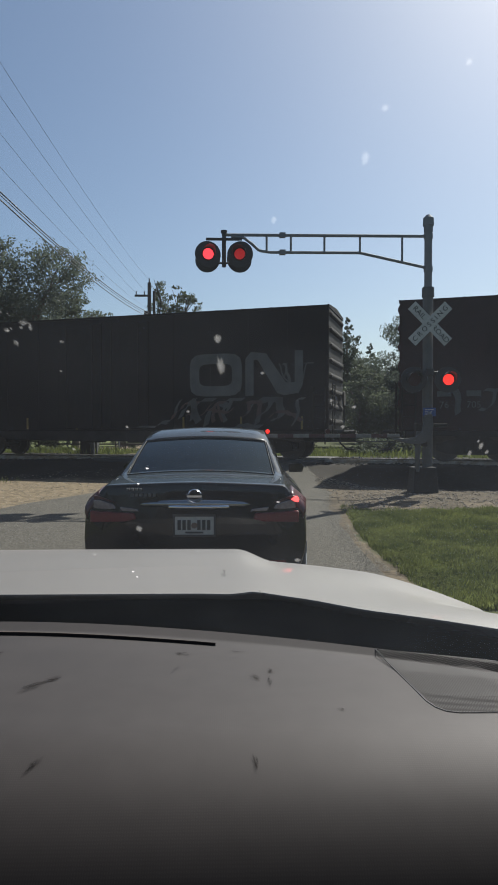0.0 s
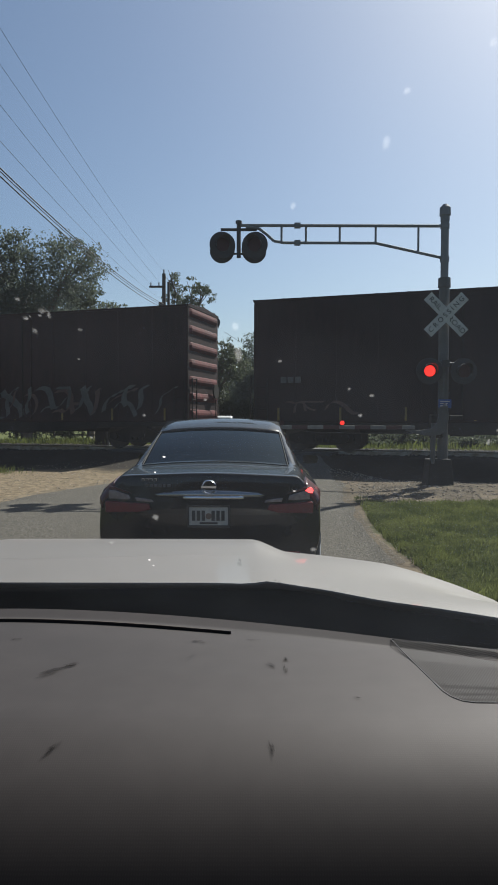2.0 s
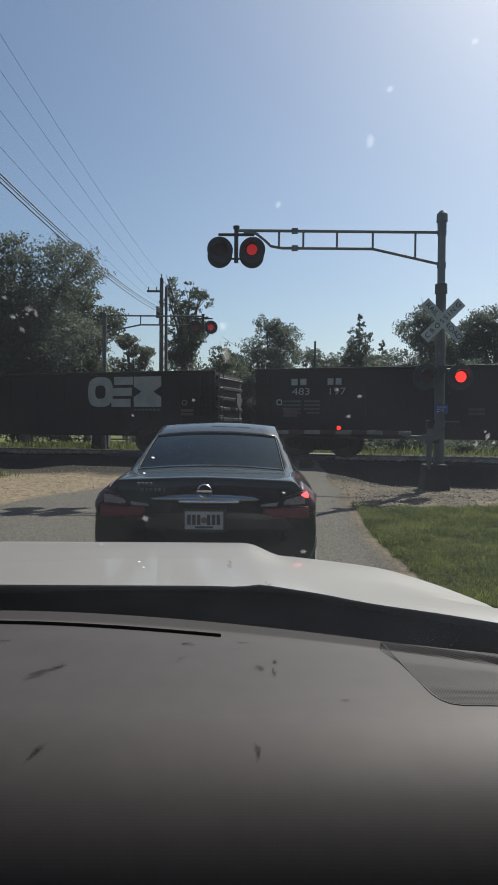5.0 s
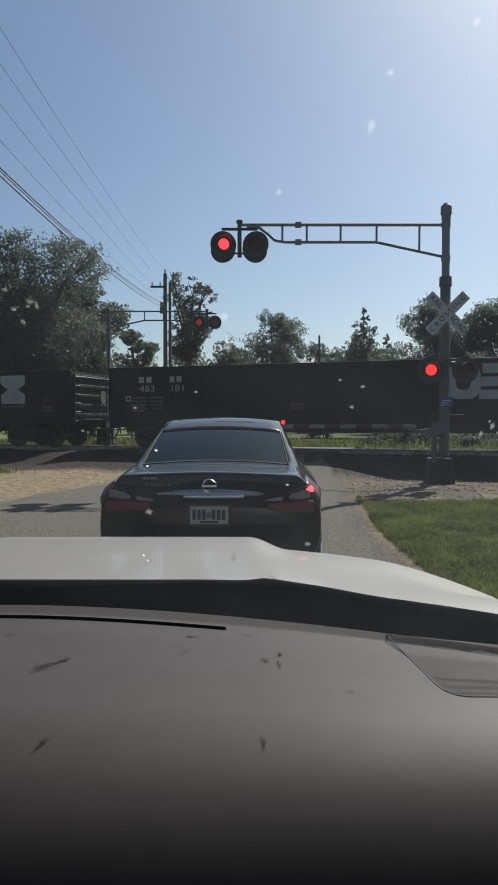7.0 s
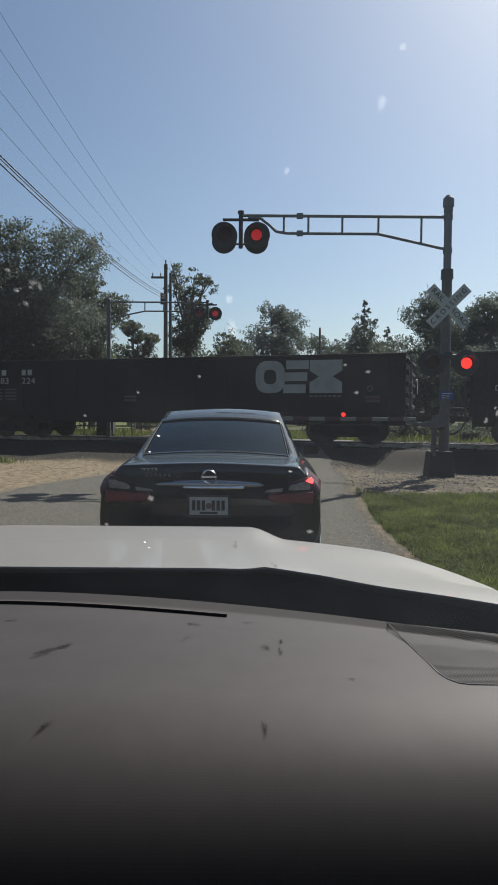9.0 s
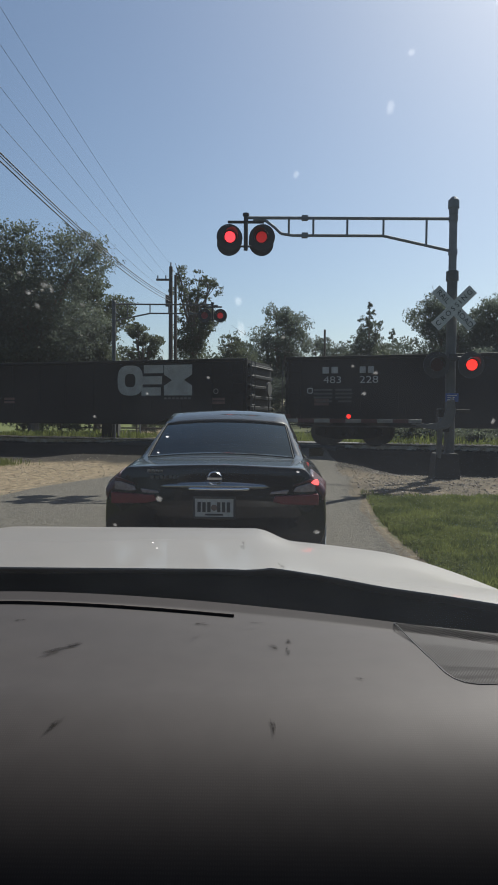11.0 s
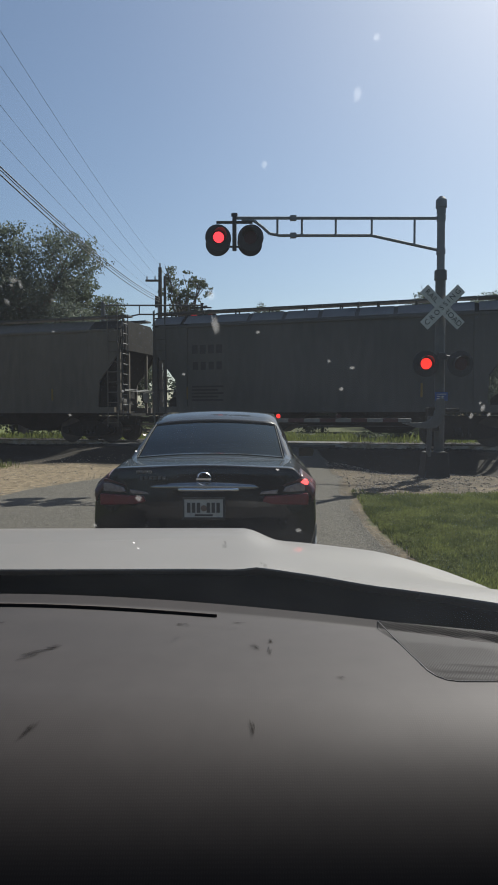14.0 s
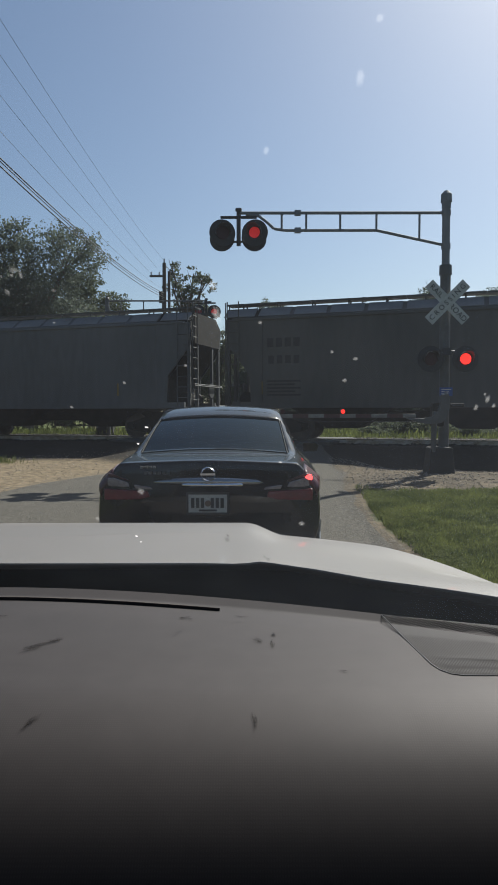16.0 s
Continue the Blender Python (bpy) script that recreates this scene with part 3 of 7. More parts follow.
def boxcar(name, length, body, end_mat, label, top=5.31, ribs=10, rib=1.0):
    car = thing(name, label, "boxcar", group="boxcars of the freight train")
    L, W = length / 2, 1.52
    z0 = 1.0
    bm = B()
    box(bm, -L, L, -W, W, z0, top - 0.12)
    part("body", bm, body, car, bevel=0.03)
    bm = B()
    # low gable roof with cross seams
    loft(bm, [[(x, -W - 0.03, top - 0.13), (x, -W - 0.03, top - 0.06), (x, 0, top + 0.04), (x, W + 0.03, top - 0.06), (x, W + 0.03, top - 0.13)] for x in (-L - 0.03, L + 0.03)])
    part("roof", bm, body, car)
    n = int(length / 1.0)
    for i in range(n + 1):
        x = -L + length * i / n
        bm = B()
        loft(bm, [[(xx, -W - 0.04, top - 0.07), (xx, -W - 0.04, top - 0.052), (xx, 0, top + 0.055), (xx, W + 0.04, top - 0.052), (xx, W + 0.04, top - 0.07)] for xx in (x - 0.035, x + 0.035)])
        part("roof_seam", bm, body, car)
    # side posts and a pair of plug doors with lock rods
    for s in (-1, 1):
        for i in range(13):
            x = -L + 0.06 + (length - 0.12) * i / 12
            if abs(x) < 1.9:
                continue
            bm = B()
            y0, y1 = sorted((s * (W - 0.02), s * (W + 0.014)))
            box(bm, x - 0.05, x + 0.05, y0, y1, z0, top - 0.14)
            part("side_post", bm, body, car)
        for dx in (-0.95, 0.95):
            bm = B()
            y0, y1 = sorted((s * (W - 0.02), s * (W + 0.06)))
            box(bm, dx - 0.92, dx + 0.92, y0, y1, z0 + 0.08, top - 0.3)
            door = part("door", bm, body, car, bevel=0.015)
            bm = B()
            for rx in (-0.55, 0.55):
                rod(bm, (dx + rx, s * (W + 0.09), z0 + 0.1), (dx + rx, s * (W + 0.09), top - 0.35), 0.025, seg=6)
            part("lock_rod", bm, "under", door)
        bm = B()
        y0, y1 = sorted((s * (W - 0.14), s * (W + 0.02)))
        poly(bm, [(-L + 0.2, 0.99), (L - 0.2, 0.99), (L - 0.2, 0.86), (L * 0.62, 0.80), (2.6, 0.62), (-2.6, 0.62), (-L * 0.62, 0.80), (-L + 0.2, 0.86)], y0, y1)
        part("side_sill", bm, "under", car)
        for i in range(8):
            x = -L + 0.9 + (length - 1.8) * i / 7
            bm = B()
            y0, y1 = sorted((s * (W + 0.02), s * (W + 0.045)))
            box(bm, x - 0.035, x + 0.035, y0, y1, 1.06, 1.5)
            part("reflector", bm, "yellow", car)
    # ends with horizontal corrugations
    for s in (-1, 1):
        for i in range(ribs):
            z = z0 + 0.30 + (top - z0 - 0.62) * i / (ribs - 1)
            bm = B()
            rows = []
            for y in (-W + 0.08, -W + 0.25, W - 0.25, W - 0.08):
                d = 0.10 if abs(y) < W - 0.1 else 0.0
                rows.append([(s * (L + dd), y, z + dz * rib) for dd, dz in ((-0.01, -0.08), (d * 0.5, -0.055), (d * 0.8, -0.02), (d * 0.8, 0.015), (d * 0.4, 0.06), (-0.01, 0.085))])
            loft(bm, rows)
            part("end_rib", bm, end_mat, car, smooth=False)
        # panel takes the dark body colour, standing for shade between the lit ribs
        bm = B()
        x0, x1 = sorted((s * (L - 0.01), s * (L + 0.012)))
        box(bm, x0, x1, -W + 0.02, W - 0.02, z0 + 0.02, top - 0.2)
        part("end_panel", bm, body, car)
        ladder(car, s * (L + 0.14), -W + 0.3, 0.9, 2.6, 0.42, "y")
        ladder(car, s * (L - 0.3), -W - 0.09, 0.55, 2.5, 0.42, "x")
        bm = B()
        rod(bm, (s * (L + 0.16), W - 0.6, 1.2), (s * (L + 0.16), W - 0.6, 2.3), 0.02, seg=6)
        rod(bm, (s * (L + 0.13), W - 0.6, 2.2), (s * (L + 0.19), W - 0.6, 2.2), 0.28, seg=18)
        part("brake_wheel", bm, "under", car)
        bm = B()
        x0, x1 = sorted((s * (L - 0.05), s * (L + 0.5)))
        box(bm, x0, x1, -1.2, 1.2, 0.98, 1.04)
        part("crossover_step", bm, "rung", car)
    bm = B()
    box(bm, -L + 0.1, L - 0.1, -0.3, 0.3, 0.62, 1.0)
    part("centre_sill", bm, "under", car)
    bm = B()
    rod(bm, (-1.9, 0.6, 0.72), (-1.1, 0.6, 0.72), 0.2, seg=12)
    box(bm, 0.7, 1.3, -0.9, -0.5, 0.55, 0.95)
    part("brake_gear", bm, "under", car)
    truck(car, -L + 2.3)
    truck(car, L - 2.3)
    couplers(car, L)
    return car


def strokes(car, name, material, x0, x1, z0, z1, n, w, seed, y=-1.585):
    """Loose sprayed strokes on a car side, each a thin band of paint."""
    rnd = random.Random(seed)
    bm = B()
    for i in range(n):
        x = x0 + (x1 - x0) * (i + rnd.uniform(0.1, 0.9)) / n
        z = rnd.uniform(z0, z0 + (z1 - z0) * 0.5)
        a = rnd.uniform(0.3, 2.6)
        pts = []
        for k in range(9):
            pts.append((x, min(z1, max(z0, z))))
            a += rnd.uniform(-0.7, 0.7)
            x += 0.16 * math.cos(a)
            z += 0.2 * math.sin(a)
        wd = w * rnd.uniform(0.5, 1.2)
        va = [bm.verts.new((px - wd / 2, y, pz - wd / 3)) for px, pz in pts]
        vb = [bm.verts.new((px + wd / 2, y, pz + wd / 3)) for px, pz in pts]
        for k in range(8):
            bm.faces.new((va[k], va[k + 1], vb[k + 1], vb[k]))
    ob = part(name, bm, material, car, "faded spray-paint graffiti band")
    md = ob.modifiers.new("thick", "SOLIDIFY")
    md.thickness = 0.004
    return ob


def ring_shape(bm, cx, cz, w, h, t, y, a0, a1, n=28, sq=4.0):
    """Thick open band round a rounded box, from angle a0 to a1."""
    prev = None
    for i in range(n + 1):
        a = radians(a0 + (a1 - a0) * i / n)
        c, s = math.cos(a), math.sin(a)
        r = (abs(c) ** sq + abs(s) ** sq) ** (-1 / sq)
        o = (cx + w / 2 * r * c, cz + h / 2 * r * s)
        q = (cx + (w / 2 - t) * r * c, cz + (h / 2 - t) * r * s)
        cur = [bm.verts.new((p[0], yy, p[1])) for p in (o, q) for yy in (y, y - 0.004)]
        if prev:
            for f in ((0, 1), (1, 3), (3, 2), (2, 0)):
                bm.faces.new((prev[f[0]], prev[f[1]], cur[f[1]], cur[f[0]]))
        prev = cur


def gondola(name, number, length=17.35, top=3.02):
    car = thing(name, "black steel open gondola car with a cream emblem and grimy trucks", "gondola car", group="gondola cars of the freight train")
    L, W, z0 = length / 2, 1.5, 1.02
    bm = B()
    # open tub: outer shell, inner walls and floor
    box(bm, -L, L, -W, -W + 0.09, z0, top - 0.05)
    box(bm, -L, L, W - 0.09, W, z0, top - 0.05)
    box(bm, -L + 0.02, L - 0.02, -W + 0.09, W - 0.09, z0 + 0.02, z0 + 0.12)
    part("body", bm, "gond", car)
    for s in (-1, 1):
        bm = B()
        x0, x1 = sorted((s * L, s * (L - 0.09)))
        box(bm, x0, x1, -W + 0.09, W - 0.09, z0, top - 0.05)
        part("end_wall", bm, "gond", car)
        for i in range(5):
            z = z0 + 0.25 + i * 0.38
            bm = B()
            x0, x1 = sorted((s * (L - 0.01), s * (L + 0.10)))
            box(bm, x0, x1, -W + 0.12, W - 0.12, z - 0.07, z + 0.07)
            part("end_rib", bm, "gond", car, bevel=0.03)
        ladder(car, s * (L + 0.15), -W + 0.28, 0.9, top - 0.1, 0.42, "y", material="rung", step=0.34)
        ladder(car, s * (L - 0.32), -W - 0.08, 0.55, top - 0.2, 0.42, "x", material="gond", step=0.36)
        bm = B()
        x0, x1 = sorted((s * L, s * (L + 0.45)))
        box(bm, x0, x1, -1.2, 1.2, 1.08, 1.13)
        part("crossover_step", bm, "rung", car)
        bm = B()
        rod(bm, (s * (L + 0.2), 0.55, 1.2), (s * (L + 0.2), 0.55, 2.1), 0.02, seg=6)
        rod(bm, (s * (L + 0.18), 0.55, 2.0), (s * (L + 0.24), 0.55, 2.0), 0.27, seg=18)
        part("brake_wheel", bm, "rung", car)
        bm = B()
        rod(bm, (s * (L + 0.1), -W + 0.1, top - 0.25), (s * (L + 0.1), W - 0.1, top - 0.25), 0.025, seg=6)
        part("grab_bar", bm, "rung", car)
    for s in (-1, 1):
        bm = B()
        y0, y1 = sorted((s * (W - 0.1), s * (W + 0.06)))
        box(bm, -L - 0.02, L + 0.02, y0, y1, top - 0.1, top)
        part("top_chord", bm, "gond", car, bevel=0.02)
        bm = B()
        y0, y1 = sorted((s * (W - 0.12), s * (W + 0.05)))
        poly(bm, [(-L, 1.16), (L, 1.16), (L, 0.95), (L * 0.66, 0.92), (L * 0.58, 0.66), (-L * 0.58, 0.66), (-L * 0.66, 0.92), (-L, 0.95)], y0, y1)
        part("side_sill", bm, "gond", car)
        for i in range(15):
            x = -L + 0.1 + (length - 0.2) * i / 14
            bm = B()
            y0, y1 = sorted((s * (W - 0.01), s * (W + 0.022)))
            box(bm, x - 0.04, x + 0.04, y0, y1, 1.16, top - 0.1)
            part("side_post", bm, "gond", car)
    bm = B()
    box(bm, -L + 0.1, L - 0.1, -0.3, 0.3, 0.62, 1.02)
    part("centre_sill", bm, "under", car)
    truck(car, -L + 2.1)
    truck(car, L - 2.1)
    couplers(car, L)
    y = -W - 0.028
    # maker's emblem as plain shapes: an open band, three stacked bars, an hourglass
    cx, cz = 4.98, 2.275
    bm = B()
    ring_shape(bm, cx - 0.90, cz, 1.06, 1.12, 0.31, y, 0, 360, sq=3.0)
    part("emblem", bm, "logo", car, "cream emblem shape")
    bm = B()
    for zz, xo in ((0.41, 0.05), (0.0, 0), (-0.41, -0.05)):
        poly(bm, [(cx - 0.38 + xo, cz + zz - 0.15), (cx + 0.42 + xo, cz + zz - 0.15), (cx + 0.42 + xo, cz + zz + 0.15), (cx - 0.38 + xo, cz + zz + 0.15)], y - 0.004, y)
    part("emblem", bm, "logo", car, "cream emblem shape")
    bm = B()
    poly(bm, [(cx + 0.5, cz - 0.56), (cx + 1.62, cz - 0.56), (cx + 1.62, cz - 0.2), (cx + 1.3, cz), (cx + 1.62, cz + 0.2), (cx + 1.62, cz + 0.56), (cx + 0.5, cz + 0.56), (cx + 0.5, cz + 0.2), (cx + 0.82, cz), (cx + 0.5, cz - 0.2)], y - 0.004, y)
    part("emblem", bm, "logo", car, "cream emblem shape")
    # owner's mark as bars, the car's number in figures
    for x0, w in ((-7.40, 0.56), (-6.14, 0.50)):
        bm = B()
        for k in range(2):
            poly(bm, [(x0 + k * w * 0.55, 2.44), (x0 + k * w * 0.55 + w * 0.4, 2.44), (x0 + k * w * 0.55 + w * 0.4, 2.66), (x0 + k * w * 0.55, 2.66)], y - 0.004, y)
        part("owner_mark", bm, "stencil", car)
    a, b = number.split()
    words("car_number", a, 0.33, "stencil", car, pose(-7.05, y, 2.215) @ Matrix.Diagonal((1.3, 1, 1, 1)))
    words("car_number", b, 0.33, "stencil", car, pose(-5.83, y, 2.215) @ Matrix.Diagonal((1.3, 1, 1, 1)))
    for k in range(4):
        bm = B()
        z = 1.86 - k * 0.13
        for x0, x1 in ((-7.7, -7.05), (-6.95, -6.4)):
            poly(bm, [(x0 + (k == 3) * 0.1, z), (x1, z), (x1, z + 0.06), (x0 + (k == 3) * 0.1, z + 0.06)], y - 0.004, y)
        part("data_line", bm, "tag_a", car)
    bm = B()
    ring_shape(bm, -L + 0.85, 1.86, 0.2, 0.2, 0.035, y, 0, 360, sq=4)
    part("data_mark", bm, "stencil", car)
    bm = B()
    ring_shape(bm, L - 1.15, 1.86, 0.2, 0.2, 0.035, y, 0, 360, sq=2.2)
    part("data_mark", bm, "logo_dim", car)
    for x0, z0 in ((L - 1.3, 1.40), (-L + 1.0, 1.36), (-1.6, 1.42)):
        bm = B()
        for k in range(2):
            box(bm, x0, x0 + 0.5, y - 0.004, y, z0 + 0.13 * k, z0 + 0.10 + 0.13 * k)
        part("data_plate", bm, "tag_b", car, "faded brownish data plate")
    bm = B()
    for k in range(7):
        box(bm, cx + 0.5 + 0.16 * k, cx + 0.62 + 0.16 * k, y - 0.004, y, cz - 0.70, cz - 0.63)
    part("emblem_line", bm, "logo_dim", car)
    return car


def hopper(name, body, label, length=12.6, top=4.84, number=""):
    car = thing(name, label, "hopper car", group="covered hopper cars of the freight train")
    L, W = length / 2, 1.55
    Lb = L - 0.05
    # tub with rounded shoulders and sloped end sheets
    prof = [(-0.9, 1.12), (-W, 1.3), (-W - 0.02, 2.6), (-W - 0.01, 3.9), (-W, 4.24), (-1.51, 4.29), (-1.02, 4.65), (1.02, 4.65), (1.51, 4.29), (W, 4.24), (W + 0.01, 3.9), (W + 0.02, 2.6), (W, 1.3), (0.9, 1.12)]
    bm = B()
    loft(bm, [[(x, a, b) for a, b in prof] for x in (-Lb + 1.35, 0, Lb - 1.35)])
    part("body", bm, body, car, bevel=0.04)
    for s in (-1, 1):
        # the side carries on as a plate over the sloping end
        for yy in (-W, W):
            bm = B()
            x1 = s * Lb
            poly(bm, [(s * (Lb - 1.36), 1.3), (s * (Lb - 0.95), 1.3), (s * (Lb - 0.9), 2.3), (s * (Lb - 0.1), 3.3), (x1, 4.22), (s * (Lb - 1.36), 4.22)], yy - 0.035, yy + 0.035)
            part("end_web", bm, body, car)
        bm = B()
        loft(bm, [[(s * (Lb - 1.36), a, b) for a, b in ((-1.5, 4.2), (-1.49, 4.29), (-1.02, 4.63), (1.02, 4.63), (1.49, 4.29), (1.5, 4.2), (1.4, 1.6), (-1.4, 1.6))],
                  [(s * (Lb - 0.02), a, b) for a, b in ((-1.5, 4.2), (-1.49, 4.29), (-1.02, 4.62), (1.02, 4.62), (1.49, 4.29), (1.5, 4.2), (1.4, 3.5), (-1.4, 3.5))]])
        part("end_slope", bm, "under", car)
        # dark plate added so the gap behind the end posts reads dark
        bm = B()
        x0, x1 = sorted((s * (Lb - 1.02), s * (Lb - 0.96)))
        box(bm, x0, x1, -1.40, 1.40, 1.08, 3.3)
        part("end_bulkhead", bm, "under", car)
        bm = B()
        rod(bm, (s * (Lb - 0.55), -0.85, 1.45), (s * (Lb - 0.55), 0.35, 1.45), 0.26, seg=16)
        part("brake_cylinder", bm, "under", car)
        for yy in (-1.45, -0.75, 0.75, 1.45):
            bm = B()
            box(bm, s * (Lb - 0.1) - 0.05, s * (Lb - 0.1) + 0.05, yy - 0.05, yy + 0.05, 1.1, 3.7)
            part("end_post", bm, body, car)
        ladder(car, s * (L - 0.02), -W + 0.32, 0.9, top, 0.42, "y", material="rung")
        ladder(car, s * (L - 0.35), -W - 0.06, 0.6, top, 0.42, "x", material=body)
        bm = B()
        x0, x1 = sorted((s * (L - 1.1), s * (L + 0.3)))
        box(bm, x0, x1, -1.45, 1.45, 1.02, 1.1)
        part("end_platform", bm, "under", car)
        bm = B()
        for zz in (1.95, 2.0):
            rod(bm, (s * (L + 0.02), -1.4, zz), (s * (L + 0.02), 1.4, zz), 0.022, seg=6)
        part("grab_bar", bm, "rung", car)
        bm = B()
        rod(bm, (s * (L - 0.1), 0.5, 1.8), (s * (L - 0.04), 0.5, 1.8), 0.28, seg=18)
        part("brake_wheel", bm, "rung", car)
    for s in (-1, 1):
        bm = B()
        y0, y1 = sorted((s * (W - 0.1), s * (W + 0.05)))
        box(bm, -L + 0.3, L - 0.3, y0, y1, 1.12, 1.34)
        part("side_sill", bm, body, car)
        bm = B()
        box(bm, -L + 0.3, L - 0.3, y0, y1, 4.16, 4.26)
        part("top_chord", bm, body, car, bevel=0.02)
        # running boards of grating on brackets along the roof
        for k in range(int(length / 1.25)):
            x0 = -L - 0.05 + k * 1.26
            bm = B()
            y0, y1 = sorted((s * 0.55, s * 1.06))
            box(bm, x0, x0 + 1.245, y0, y1, top - 0.06, top)
            part("running_board", bm, "rung", car)
            if body != "hop_a":
                bm = B()
                loft(bm, [[(x0 + a, s * yy, zz) for a in (0.04, 1.16)] + [(x0 + a, s * (yy + 0.008), zz + 0.018) for a in (1.16, 0.04)] for yy, zz in ((1.505, 4.303), (1.05, 4.637))])
                part("roof_panel", bm, "dusty", car, "pale dusty roof panel")
            bm = B()
            rod(bm, (x0 + 0.6, s * 1.0, 4.57), (x0 + 0.6, s * 1.0, top - 0.03), 0.03, seg=6)
            rod(bm, (x0 + 0.6, s * 0.6, 4.57), (x0 + 0.6, s * 0.6, top - 0.03), 0.03, seg=6)
            part("board_bracket", bm, body, car)
    for k in range(3):
        x = -3.6 + 3.6 * k
        bm = B()
        rod(bm, (x, 0, 4.62), (x, 0, 4.70), 0.42, 0.4, seg=18)
        rod(bm, (x, 0, 4.70), (x, 0, 4.75), 0.46, 0.2, seg=18)
        part("roof_hatch", bm, body, car)
    for x in (-2.2, 2.2):
        bm = B()
        loft(bm, [[(x - 1.8, -1.2, 1.15), (x + 1.8, -1.2, 1.15), (x + 1.8, 1.2, 1.15), (x - 1.8, 1.2, 1.15)], [(x - 0.55, -0.7, 0.42), (x + 0.55, -0.7, 0.42), (x + 0.55, 0.7, 0.42), (x - 0.55, 0.7, 0.42)]])
        part("outlet_hopper", bm, "under", car)
    bm = B()
    box(bm, -L + 0.1, L - 0.1, -0.3, 0.3, 0.66, 1.0)
    part("centre_sill", bm, "under", car)
    truck(car, -L + 1.75)
    truck(car, L - 1.75)
    couplers(car, L - 0.05)
    for x in (-4.9, 3.3):
        bm = B()
        box(bm, x - 0.035, x + 0.035, -W - 0.035, -W - 0.02, 1.6, 2.05)
        part("reflector", bm, "yellow", car)
    bm = B()
    for k in range(4):
        poly(bm, [(-4.7 + k * 0.31, 3.22), (-4.48 + k * 0.31, 3.22), (-4.48 + k * 0.31, 3.53), (-4.7 + k * 0.31, 3.53)], -W - 0.028, -W - 0.022)
    part("owner_mark", bm, "tag_dark", car, "dark stencilled owner's mark")
    if number:
        words("car_number", number, 0.42, "tag_dark", car, pose(-4.1, -W - 0.03, 2.79))
    else:
        bm = B()
        for k in range(4):
            poly(bm, [(-4.66 + k * 0.3, 2.65), (-4.46 + k * 0.3, 2.65), (-4.46 + k * 0.3, 2.93), (-4.66 + k * 0.3, 2.93)], -W - 0.03, -W - 0.022)
        part("car_number", bm, "tag_dark", car)
    bm = B()
    for k in range(5):
        poly(bm, [(-4.7, 2.02 - k * 0.12), (-3.5 - 0.2 * (k % 2), 2.02 - k * 0.12), (-3.5 - 0.2 * (k % 2), 2.08 - k * 0.12), (-4.7, 2.08 - k * 0.12)], -W - 0.028, -W - 0.022)
    part("data_line", bm, "tag_dark", car)
    return car


M["tag_dark"] = mat("stencil_dark", (0.022, 0.020, 0.018), (0.028, 0.026, 0.024), scale=5, rough=0.7)


